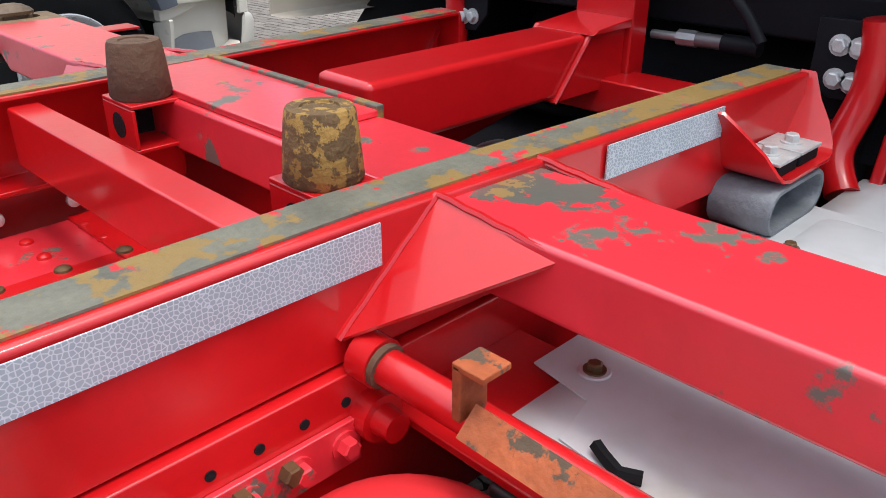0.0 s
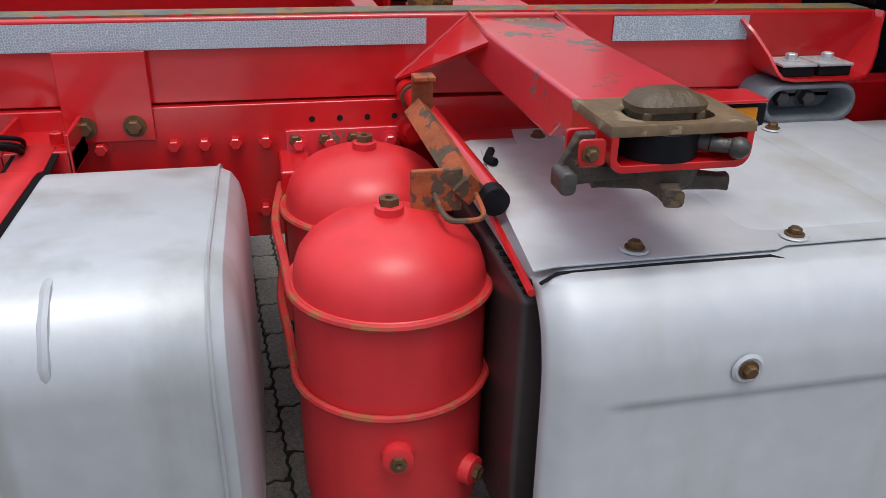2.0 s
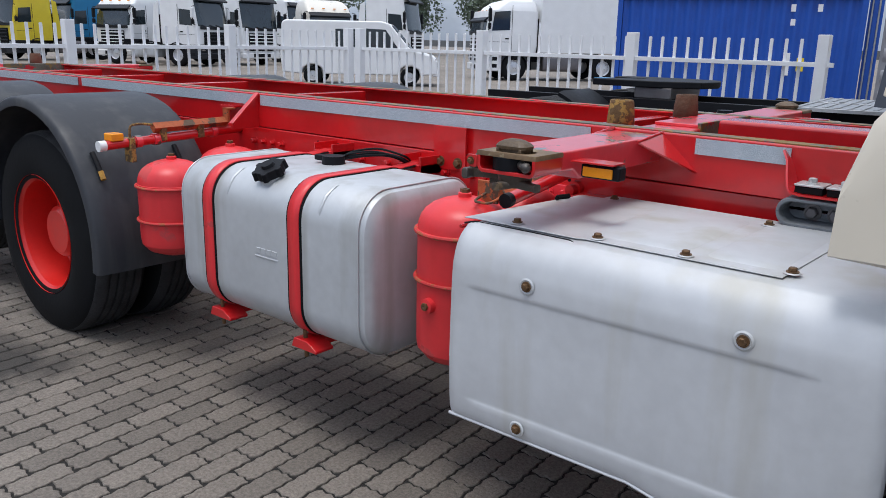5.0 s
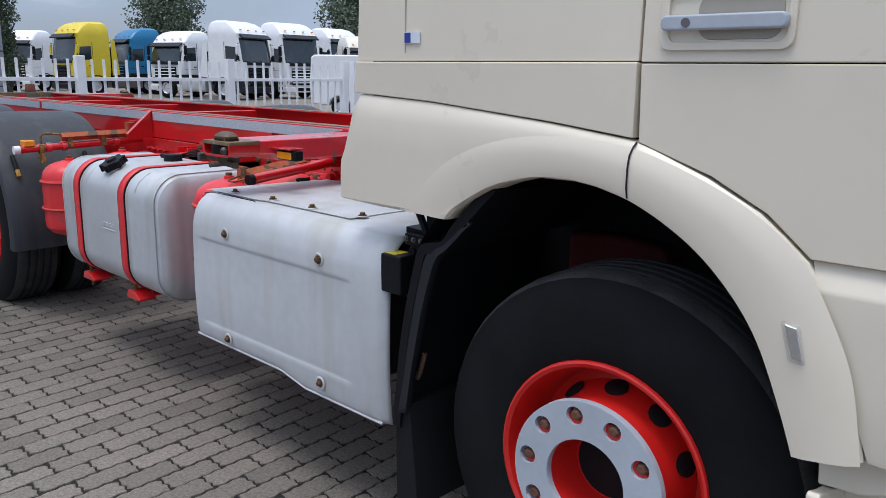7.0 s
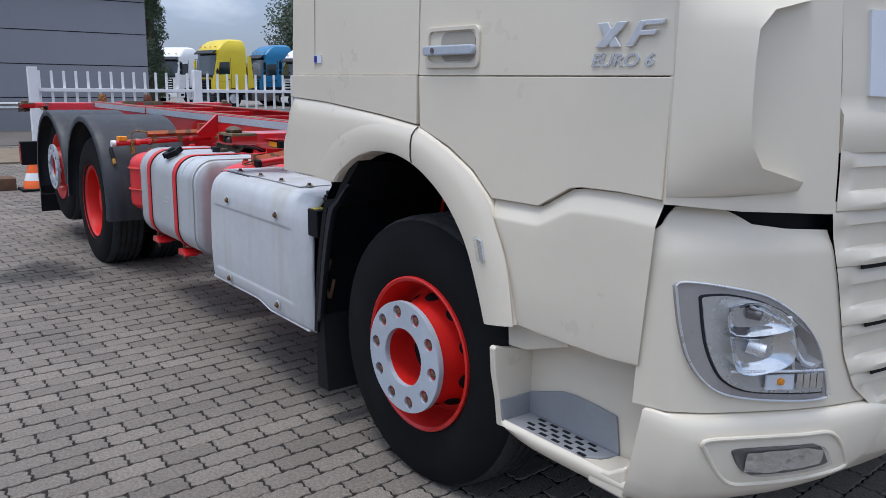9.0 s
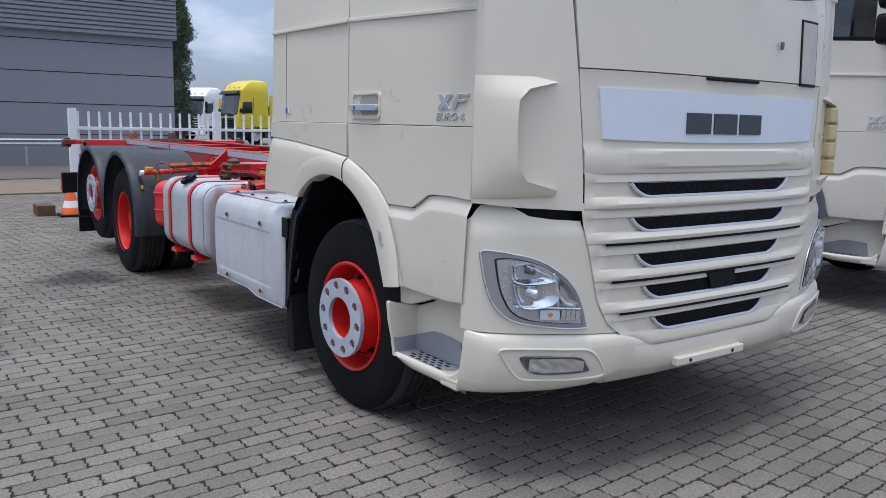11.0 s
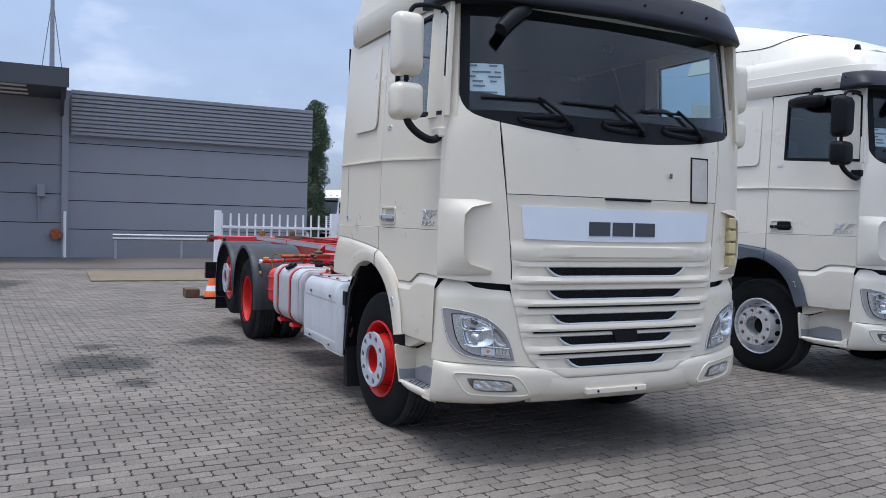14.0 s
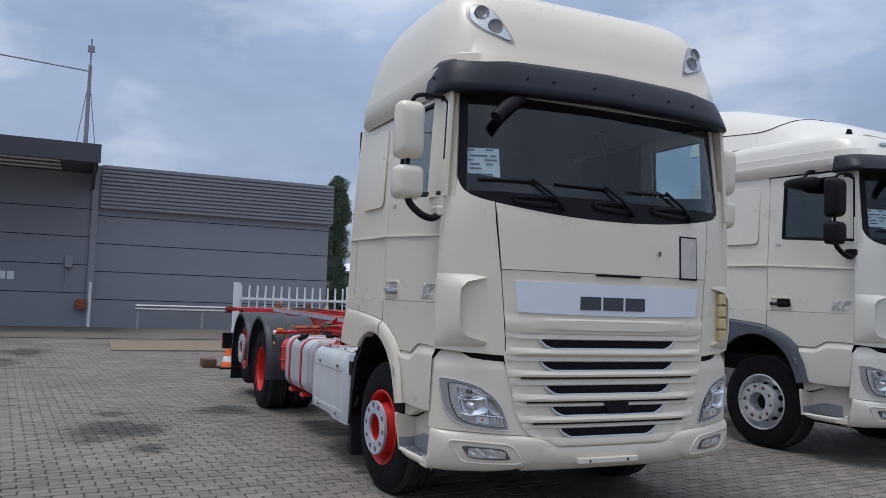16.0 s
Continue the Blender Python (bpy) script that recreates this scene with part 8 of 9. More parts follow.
part("wheel_pedestal", B(-3.2, -2.85, -0.42, 0.42, 1.0, 1.10), DARKSTEEL, fw, bevel=0.01)
part("blue_tag", B(-3.63, -3.5, -0.38, -0.20, 1.161, 1.164), BLUEC, fw, smooth=False)
# roof deflector behind the low roof
RISE = [(-1.15, 0.68), (-0.8, 0.62), (-0.12, 0.43), (0.5, 0.25), (0.95, 0.06), (1.0, 0.0)]


def deflector_pt(x, v, out=0.0):
    half = lerp([(-1.15, 1.14), (0.2, 1.08), (1.0, 0.86)], x)
    return Vector((x, v * (half + out), 3.37 + (lerp(RISE, x) + out) * (1 - abs(v) ** 6)))


bm = bmesh.new()
grid(bm, deflector_pt, span(-1.15, 1.0, 20), span(-1, 1, 28))
fair = part("roof_deflector", bm, CREAM2, tractor, thick=0.02, label="white moulded roof air deflector", angle=50)
for s in (-1, 1):
    seam = [deflector_pt(x, s * v, 0.002) for x, v in ((-1.14, 0.93), (-0.8, 0.93), (-0.3, 0.92), (-0.12, 0.90), (0.02, 0.84), (0.14, 0.72), (0.22, 0.5), (0.25, 0.2), (0.25, 0.0))]
    part("panel_gap", tube(bmesh.new(), smooth_line(seam, 4), 0.0045, 6), BLACK, fair)
# small roof fittings, the kerb mirrors over the doors
part("roof_fin", P([(0.80, 3.37), (0.88, 3.37), (0.86, 3.44), (0.83, 3.445)], "y", -0.93, -0.89), BLACK, tractor, bevel=0.006)
for s in (-1, 1):
    part("marker_lamp", B(1.10, 1.14, min(s * 0.72, s * 0.84), max(s * 0.72, s * 0.84), 3.24, 3.275), REFLECTOR, tractor, bevel=0.008)
    bm = bmesh.new()
    rings = [(0.40, 0.03, 0.02), (0.44, 0.07, 0.045), (0.53, 0.09, 0.06), (0.66, 0.095, 0.065), (0.75, 0.075, 0.06), (0.78, 0.04, 0.03)]
    loops = []
    for x, hy, hz in rings:
        loops.append([bm.verts.new((x, s * 1.335 + p[0], 2.855 + p[1])) for p in rounded_rect(-hy, hy, -hz, hz * 0.8, min(hy, hz) * 0.7)])
    for p, q in zip(loops, loops[1:]):
        for k in range(len(p)):
            bm.faces.new((p[k], p[(k + 1) % len(p)], q[(k + 1) % len(p)], q[k]))
    bm.faces.new(loops[0])
    bm.faces.new(loops[-1])
    ramp = part("kerb_mirror", bm, BLACK, tractor, label="black domed kerb mirror over the door", angle=50)
    part("mirror_bracket", tube(bmesh.new(), smooth_line([(0.62, s * 1.33, 2.90), (0.64, s * 1.29, 2.97), (0.66, s * 1.22, 2.98)], 4), 0.018, 8), BLACK, ramp)

# ---- white palisade fence ----
def fence(name, p0, p1, posts, pickets, gate=False):
    p0, p1 = Vector(p0), Vector(p1)
    d = (p1 - p0).normalized()
    Lf = (p1 - p0).length
    root = thing(name, p0, "white painted steel palisade fence with square posts", "fence")
    ang = math.degrees(math.atan2(d.y, d.x))
    root.matrix_basis = pose(p0.x, p0.y, 0, 0, 0, ang)
    for x in posts:
        po = part("post", B(x - 0.06, x + 0.06, -0.06, 0.06, 0, 1.62), FENCEW, root, bevel=0.006)
    for z in (0.35, 1.28):
        part("rail", B(0, Lf, -0.02, 0.02, z, z + 0.05), FENCEW, root, bevel=0.003)
    n = int(Lf / 0.163)
    proto = None
    for k in range(n):
        x = 0.09 + k * 0.163
        if any(abs(x - q) < 0.09 for q in posts):
            continue
        if proto is None:
            bm = bmesh.new()
            prism(bm, [(-0.017, 0.12), (0.017, 0.12), (0.017, 1.565), (0.010, 1.575), (-0.010, 1.575), (-0.017, 1.565)], "y", 0.022, 0.04)
            proto = part("picket", bm, FENCEW, root, smooth=False)
            proto.location.x = x
        else:
            ob = new("picket", proto.data)
            ob.parent = root
            ob.location.x = x
    return root


fence("fence", (-10.3, -0.56, 0), (-10.3, 6.45, 0), (0, 2.35, 4.66, 6.95), 0)
fence("fence", (-10.2, 6.5, 0), (-2.9, 6.5, 0), (0.06, 2.55, 4.92, 7.18), 0)

# ---- the grey hall ----
hall = thing("hall_building", (-23.0, 0, 0), "grey panelled hall with a ribbed upper band", "building")
wl_ = part("wall", B(-8, 0, -30, 4.9, 0, 5.4), CLAD, hall, smooth=False)
for k in range(1, 5):
    part("panel_joint", B(0.0, 0.004, -3.05, 4.9, k * 0.93 - 0.012, k * 0.93 + 0.012), BLACK, wl_, smooth=False)
    part("panel_joint", B(0.0, 0.004, -14, -3.25, k * 0.93 + 0.18, k * 0.93 + 0.205), BLACK, wl_, smooth=False)
part("downpipe", B(0.0, 0.10, -3.25, -3.05, 0, 5.2), CLADRIB, wl_)
band_ = part("rib_band", B(0.0, 0.12, -3.0, 5.0, 3.95, 5.42), CLADRIB, hall, smooth=False)
for k in range(11):
    part("rib", P([(0.12, 3.965 + k * 0.132), (0.20, 3.975 + k * 0.132), (0.21, 4.06 + k * 0.132), (0.12, 4.066 + k * 0.132)], "y", -2.98, 4.98), CLADRIB, band_, smooth=False)
part("band_seam", B(0.12, 0.17, 1.0, 1.03, 3.95, 5.42), CLAD, band_)
can = part("canopy", B(-0.5, 3.2, -30, -3.15, 5.1, 5.55), CANOPYD, hall, "grey flat canopy with strip lights", bevel=0.02)
part("canopy_edge", B(3.2, 3.26, -30, -3.1, 5.05, 5.6), CANOPYD, can)
part("canopy_soffit", P([(0.0, 4.55), (0.0, 5.1), (3.1, 5.1)], "y", -3.3, -3.2), CANOPYD, can)
for k in range(3):
    part("strip_light", B(0.8 + k * 0.9, 0.9 + k * 0.9, -9, -4.2, 5.05, 5.1), STRIPL, can)
part("meter_box", B(0.0, 0.16, -3.95, -3.72, 1.95, 2.35), CLADRIB, wl_, bevel=0.01)
part("conduit", tube(bmesh.new(), [(0.06, -3.9, 1.95), (0.06, -3.9, 1.2)], 0.025), CLADRIB, wl_)
part("hose_reel", lathe(bmesh.new(), (0.05, -3.4, 0.75), (1, 0, 0), [(0, 0), (0, 0.17), (0.1, 0.19), (0.2, 0.17), (0.2, 0)], 20), RUSTRED, wl_)
part("notice", B(0.0, 0.01, -5.9, -5.65, 1.5, 1.75), PAPER, wl_)
part("notice", B(0.0, 0.01, -5.6, -5.4, 1.5, 1.75), PAPER, wl_)
part("striped_pole", C((0.1, -3.15, 0), (0.1, -3.15, 1.5), 0.05), WHITE, wl_)
# crash rail along the wall
rail_ = thing("crash_rail", (-22.2, -1.75, 0), "grey steel crash rail in front of the hall wall", "barrier")
part("beam", P([(0, 0.62), (0.03, 0.66), (0.0, 0.72), (0.03, 0.78), (0, 0.82), (-0.02, 0.82), (-0.02, 0.62)], "y", 0, 4.4), DULLSTEEL, rail_)
for y in (0.05, 2.1, 4.2):
    part("post", B(-0.10, -0.02, y, y + 0.08, 0, 0.80), DULLSTEEL, rail_)
mast = thing("roof_mast", (-20.6, -3.55, 5.55), "steel mast with guy wires on the canopy roof", "mast")
part("pole", C((0, 0, 0), (0, 0, 2.6), 0.07, 0.05), CLADRIB, mast)
part("top_pole", C((0, 0, 2.6), (0, 0, 3.4), 0.025), CLADRIB, mast)
part("head", B(-0.06, 0.06, -0.10, 0.10, 3.0, 3.18), CLADRIB, mast)
part("guy_wire", tube(bmesh.new(), [(0, 0, 2.2), (0, 0.28, 0)], 0.012, 6), CLADRIB, mast)
part("guy_wire", tube(bmesh.new(), [(0, 0, 2.2), (0, -0.28, 0)], 0.012, 6), CLADRIB, mast)
part("cable", tube(bmesh.new(), [(0, 0, 2.4), (0, -6, 2.75), (0, -14, 3.2)], 0.025, 6), CLADRIB, mast)
# planks on the apron
pl_ = thing("plank_stack", (-14.8, -1.1, 0), "weathered wooden planks lying on the yard", "planks")
for k in range(8):
    part("plank", B(-1.5 + k * 0.38, -1.14 + k * 0.38, -1.6, 1.7, 0.0, 0.03), WOOD, pl_, bevel=0.004)
bm = bmesh.new()
grid(bm, lambda x, y: (x, y, 0.012), span(-22.9, -17.4, 4), span(-16, 5, 8))
apron = part("apron", bm, APRON, None, smooth=False)
tagged(apron, "dark concrete apron in front of the hall", "pavement", kind="structure")
# worn paving of the yard beyond the pavers
bm = bmesh.new()
grid(bm, lambda x, y: (x, y, 0.002), [-160, -80, -40, -22.9, -17.41, 11, 40, 120], [-120, -40, -14, 5, 13, 40, 120], lambda x, y: not (-17.41 < x < 11 and -14 < y < 13) and not (-22.9 < x < -17.41 and -14 < y < 5))
yard = part("yard_paving", bm, PAVER, None, smooth=False)
tagged(yard, "grey worn paving of the wider yard", "pavement", kind="structure")

# cone and block behind the truck
cone = thing("traffic_cone", (-9.4, -0.80, 0), "orange and white traffic cone on a black base", "cone")
part("foot", B(-0.18, 0.18, -0.18, 0.18, 0, 0.035), BLACK, cone, bevel=0.01)
part("body", lathe(bmesh.new(), (0, 0, 0.035), (0, 0, 1), [(0, 0.14), (0.10, 0.12), (0.102, 0.118)], 24), CONE, cone)
part("white_band", lathe(bmesh.new(), (0, 0, 0.135), (0, 0, 1), [(0, 0.12), (0.10, 0.092)], 24), WHITE, cone)
part("tip", lathe(bmesh.new(), (0, 0, 0.235), (0, 0, 1), [(0, 0.092), (0.2, 0.035), (0.2, 0)], 24), CONE, cone)
blk = part("timber_block", B(-9.9, -9.5, -1.25, -1.0, 0.0, 0.16), RUSTBUF, None, bevel=0.01)
tagged(blk, "dark timber block on the pavers", "block")


# ---- vehicles beyond the fence ----
def yard_truck(name, at, yaw, paint, h=3.7, body=None, label="", low=None, arch=True):
    """A parked cab-over truck: shaped cab, glass, grille, lamps, mirrors, wheels, chassis and an optional box."""
    root = thing(name, (0, 0, 0), label, "truck", "parked trucks in the yard")
    low = low or paint
    # cab lofted from the belt to the roof
    bm = bmesh.new()
    rings = []
    for z, xr, xf, w in ((0.98, -0.86, 1.20, 1.23), (1.30, -0.90, 1.215, 1.245), (1.75, -0.90, 1.20, 1.245), (2.55, -0.90, 1.06, 1.225), (h - 0.78, -0.90, 0.98, 1.215), (h - 0.62, -0.90, 1.0, 1.22), (h - 0.30, -0.86, 0.74, 1.17), (h - 0.10, -0.80, 0.42, 1.08), (h, -0.66, 0.05, 0.9)):
        ring = []
        for p in rounded_rect(xr, xf, -w, w, 0.16, 4):
            ring.append(bm.verts.new((p[0] - 0.10 * (abs(p[1]) / w) ** 6 * (p[0] > 0), p[1], z)))
        rings.append(ring)
    for a, b in zip(rings, rings[1:]):
        for k in range(len(a)):
            bm.faces.new((a[k], a[(k + 1) % len(a)], b[(k + 1) % len(a)], b[k]))
    bm.faces.new(rings[-1])
    bm.faces.new(rings[0])
    cb = part("cab", bm, paint, root, angle=30)
    bm = bmesh.new()
    grid(bm, lambda y, v: (lerp([(1.72, 1.213), (2.55, 1.075), (h - 0.8, 1.0)], 1.80 + (h - 2.62) * v) - 0.10 * (abs(y) / 1.23) ** 6, y, 1.80 + (h - 2.62) * v), span(-1.12, 1.12, 12), [0, 0.5, 1])
    part("windscreen", bm, TINT, cb, thick=0.01)
    part("screen_band", B(1.19, 1.222, -1.05, 1.05, 1.66, 1.80), GRILLEDK, cb, bevel=0.02)
    for k in (-0.55, 0.1, 0.6):
        part("wiper", tube(bmesh.new(), [(1.235, k, 1.75), (1.215, k - 0.45, 1.86)], 0.015, 6), BLACK, cb)
    for s in (-1, 1):
        part("side_window", P([(0.22, 1.86), (0.92, 1.82), (0.82, 2.50), (0.22, 2.55)], "y", s * 1.236, s * 1.247), TINT, cb)
        part("door_seam", B(0.135, 0.15, min(s * 1.236, s * 1.249), max(s * 1.236, s * 1.249), 1.05, 2.75), GRILLEDK, cb)
        part("door_seam", B(0.135, 1.0, min(s * 1.236, s * 1.250), max(s * 1.236, s * 1.250), 1.42, 1.432), GRILLEDK, cb)
        part("door_handle", B(0.22, 0.40, min(s * 1.24, s * 1.262), max(s * 1.24, s * 1.262), 1.52, 1.57), BLACK, cb, bevel=0.01)
        m_ = part("mirror", B(0.98, 1.10, min(s * 1.30, s * 1.47), max(s * 1.30, s * 1.47), 2.15, 2.62), BLACK if low is paint else paint, cb, bevel=0.04)
        part("mirror_glass", B(1.0, 1.10, min(s * 1.30, s * 1.46), max(s * 1.30, s * 1.46), 1.88, 2.10), BLACK, m_, bevel=0.03)
        part("mirror_arm", tube(bmesh.new(), [(1.02, s * 1.22, 2.68), (1.05, s * 1.38, 2.66), (1.05, s * 1.38, 1.88), (1.05, s * 1.22, 1.86)], 0.02, 6), BLACK, m_)
        part("headlamp", P([(s * 0.72, 0.70), (s * 1.12, 0.74), (s * 1.16, 0.92), (s * 0.86, 0.90)], "x", 1.14, 1.225), REFLECTOR, cb, bevel=0.02)
        if arch:
            bm = bmesh.new()
            grid(bm, lambda a, y: (0.58 * math.cos(radians(a)), s * y, 0.5 + 0.58 * math.sin(radians(a))), span(-5, 185, 14), [0.85, 1.25])
            part("wheel_arch", bm, GRILLEDK, cb, thick=0.05)
        part("step_box", B(0.60, 1.05, min(s * 0.9, s * 1.22), max(s * 0.9, s * 1.22), 0.36, 0.98), low, cb, bevel=0.03)
        part("step_well", B(0.68, 0.98, min(s * 1.215, s * 1.225), max(s * 1.215, s * 1.225), 0.48, 0.62), BLACK, cb)
        part("step_well", B(0.68, 0.98, min(s * 1.215, s * 1.225), max(s * 1.215, s * 1.225), 0.74, 0.88), BLACK, cb)
        for x in (0, -3.6):
            w = part("wheel", tyre(bmesh.new(), 0.5, 0.3, 0.29, 0.0, 28), RUBBER, root)
            w.matrix_local = pose(x, s * 1.2, 0.5, 0, 0, 0 if s < 0 else 180)
            part("rim", lathe(bmesh.new(), (0, 0.02, 0), (0, 1, 0), [(0.0, 0.29), (0.1, 0.25), (0.05, 0.1), (0.05, 0)], 20), RIMSTEEL, w)
        part("chassis_rail", B(-5.2, 0.8, min(s * 0.38, s * 0.46), max(s * 0.38, s * 0.46), 0.70, 1.0), BLACK, root)
        part("side_tank", tank_loft(bmesh.new(), -2.7, -1.15, min(s * 0.6, s * 1.2), max(s * 0.6, s * 1.2), 0.36, 0.95, 0.12, 0.05, 4), DARKSTEEL if s > 0 else SILVER, root, angle=30)
        part("side_fairing", P([(-0.92, 1.05), (-0.92, h - 0.85), (-1.15, h - 0.95), (-1.35, 1.1)], "y", s * 1.20, s * 1.23), paint if arch else BLACK, cb, bevel=0.01)
    part("engine_bay", B(-0.8, 1.05, -0.85, 0.85, 0.40, 1.0), PITCH, root)
    part("back_unit", B(-1.45, -0.95, -0.95, 0.95, 1.0, 2.3), BLACK, root, bevel=0.05)
    part("fifth_wheel", B(-3.7, -2.9, -0.42, 0.42, 1.0, 1.16), BLACK, root, bevel=0.03)
    part("cab_floor", B(0.62, 1.19, -1.2, 1.2, 0.62, 1.0), low, cb, bevel=0.05)
    gr = part("grille", B(1.17, 1.232, -0.78, 0.78, 0.70, 1.55), GRILLE, cb, bevel=0.02)
    for k in range(5):
        part("grille_bar", B(1.22, 1.25, -0.77, 0.77, 0.80 + k * 0.16, 0.85 + k * 0.16), low, gr, bevel=0.008)
    part("bumper", B(1.02, 1.245, -1.22, 1.22, 0.33, 0.63), low, cb, bevel=0.06)
    part("bumper_slot", B(1.24, 1.249, -0.55, 0.55, 0.40, 0.56), BLACK, cb)
    part("visor", P([(0.99, h - 0.72), (1.20, h - 0.86), (1.21, h - 0.80), (0.97, h - 0.62)], "y", -1.12, 1.12), GRILLEDK, cb, bevel=0.01)
    for y in (-0.9, -0.3, 0.3, 0.9):
        part("marker_lamp", B(0.86, 0.92, y - 0.06, y + 0.06, h - 0.47, h - 0.42), AMBER, cb, bevel=0.01)
    if body:
        bx = part("box_body", B(-7.0, -1.0, -1.25, 1.25, 1.05, body), WHITE, root, bevel=0.03)
        part("box_frame", B(-7.02, -0.98, -1.26, 1.26, body - 0.1, body - 0.02), DULLSTEEL, bx)
    root.matrix_basis = pose(at[0], at[1], 0, 0, 0, yaw)
    return root


TINT = gloss(mat("dark_window", (0.025, 0.035, 0.042), 0.06, var=0.3, scale=1.5), 0.9)
for args in (("yard_truck", (-43.5, 15.4), -84, YELLOW, 3.8, None, "yellow cab-over truck parked beyond the fence", GRILLEDK),
             ("yard_truck", (-45.5, 19.4), -92, BLUEC, 3.7, None, "blue cab-over truck parked beyond the fence"),
             ("yard_truck", (-39.5, 19.0), -76, WHITE, 3.4, None, "white cab-over tractor parked beyond the fence"),
             ("yard_truck", (-34.5, 19.3), 20, WHITE, 3.75, None, "white tall cab truck with a dark bumper beyond the fence", GRILLEDK),
             ("yard_truck", (-35.0, 22.6), 5, WHITE, 3.85, None, "white sleeper truck with blue lettering above the screen"),
             ("yard_truck", (-38.0, 28.0), 5, WHITE, 3.9, None, "white sleeper truck parked beyond the fence"),
             ("yard_truck", (-33.5, 26.5), -20, CREAM2, 3.3, None, "cream truck with orange beacons on its roof"),
             ("yard_truck", (-27.5, 25.5), 25, WHITE, 3.9, None, "white truck with a dark side fairing"),
             ("yard_truck", (-19.3, 23.3), -128, WHITE, 3.0, 3.35, "white box truck parked beyond the fence"),
             ("yard_truck", (-52.0, 15.5), -60, WHITE, 3.6, None, "white tractor parked far beyond the fence"),
             ("yard_truck", (-52.0, 11.0), -60, CREAM2, 3.6, None, "pale tractor parked far beyond the fence"),
             ("yard_truck", (-53.0, 7.5), -60, WHITE, 3.7, None, "white tractor parked far beyond the fence")):
    yard_truck(*args)


def van(at, yaw):
    root = thing("panel_van", (0, 0, 0), "white panel van parked beyond the fence", "van")
    side = [(-2.7, 0.45), (-2.75, 1.2), (-2.68, 2.25), (-2.55, 2.35), (0.9, 2.35), (1.2, 2.25), (1.95, 1.35), (2.75, 1.12), (2.9, 0.95), (2.92, 0.45), (2.3, 0.40), (2.25, 0.60), (2.05, 0.75), (1.75, 0.75), (1.55, 0.60), (1.5, 0.40), (-1.2, 0.40), (-1.25, 0.6), (-1.45, 0.75), (-1.75, 0.75), (-1.95, 0.60), (-2.0, 0.40)]
    b = part("body", P(side, "y", -1.0, 1.0), WHITE, root, bevel=0.06)
    part("windscreen", P([(1.26, 2.2), (1.27, 2.22), (1.95, 1.38), (1.93, 1.36)], "y", -0.85, 0.85), TINT, b)
    for s in (-1, 1):
        part("side_window", P([(0.35, 1.4), (1.5, 1.38), (1.05, 2.05), (0.35, 2.08)], "y", s * 1.0, s * 1.006), TINT, b)
        part("rear_window", P([(-0.75, 1.4), (0.2, 1.4), (0.2, 2.05), (-0.75, 2.05)], "y", s * 1.0, s * 1.006), TINT, b)
        part("headlamp", B(2.6, 2.88, min(s * 0.7, s * 0.98), max(s * 0.7, s * 0.98), 0.85, 1.05), REFLECTOR, b, bevel=0.03)
        for x in (1.9, -1.6):
            w = part("wheel", tyre(bmesh.new(), 0.34, 0.22, 0.2, 0, 24), RUBBER, root)
            w.matrix_local = pose(x, s * 0.98, 0.34, 0, 0, 0 if s < 0 else 180)
            part("rim", lathe(bmesh.new(), (0, 0.02, 0), (0, 1, 0), [(0, 0.2), (0.06, 0.16), (0.03, 0)], 18), RIMSTEEL, w)
    part("grille", B(2.88, 2.93, -0.6, 0.6, 0.6, 0.85), BLACK, b, bevel=0.02)
    part("bumper", B(2.75, 2.98, -0.98, 0.98, 0.38, 0.6), WHITE, b, bevel=0.05)
    root.matrix_basis = pose(at[0], at[1], 0, 0, 0, yaw) @ Matrix.Diagonal((0.87, 0.92, 0.84, 1))


van((-19.69, 15.76), 40)

# blue container with its open door
box_ = thing("container", (-7.9, 15.9, 0), "blue corrugated freight container with white markings", "container")
bm = bmesh.new()
L = []
for k in range(20):
    x = -2.9 + k * 0.264
    L += [(x, 0.0), (x + 0.07, 0.035), (x + 0.13, 0.035), (x + 0.20, 0.0)]
prism(bm, L + [(2.40, 0.0), (2.40, 2.4), (-2.95, 2.4)], "z", 0.15, 2.55)
part("corrugated_body", bm, CONT, box_, smooth=False)
for x in (-3.03, 2.32):
    part("corner_post", B(x, x + 0.12, -0.04, 0.12, 0, 2.6), CONT, box_)
part("top_beam", B(-3.03, 2.44, -0.04, 0.10, 2.52, 2.64), CONT, box_)
part("base_beam", B(-3.03, 2.44, -0.04, 0.10, 0.0, 0.16), CONT, box_)
part("yellow_plate", B(1.15, 1.30, -0.01, 0.0, 0.95, 1.25), YELLOW, box_)
for x, z, w, h in ((0.9, 2.25, 0.10, 0.16), (1.45, 2.25, 0.10, 0.16), (0.92, 1.95, 0.1, 0.14), (0.92, 0.85, 0.08, 0.5)):
    part("marking", B(x, x + w, -0.008, 0.0, z, z + h), WHITE, box_)
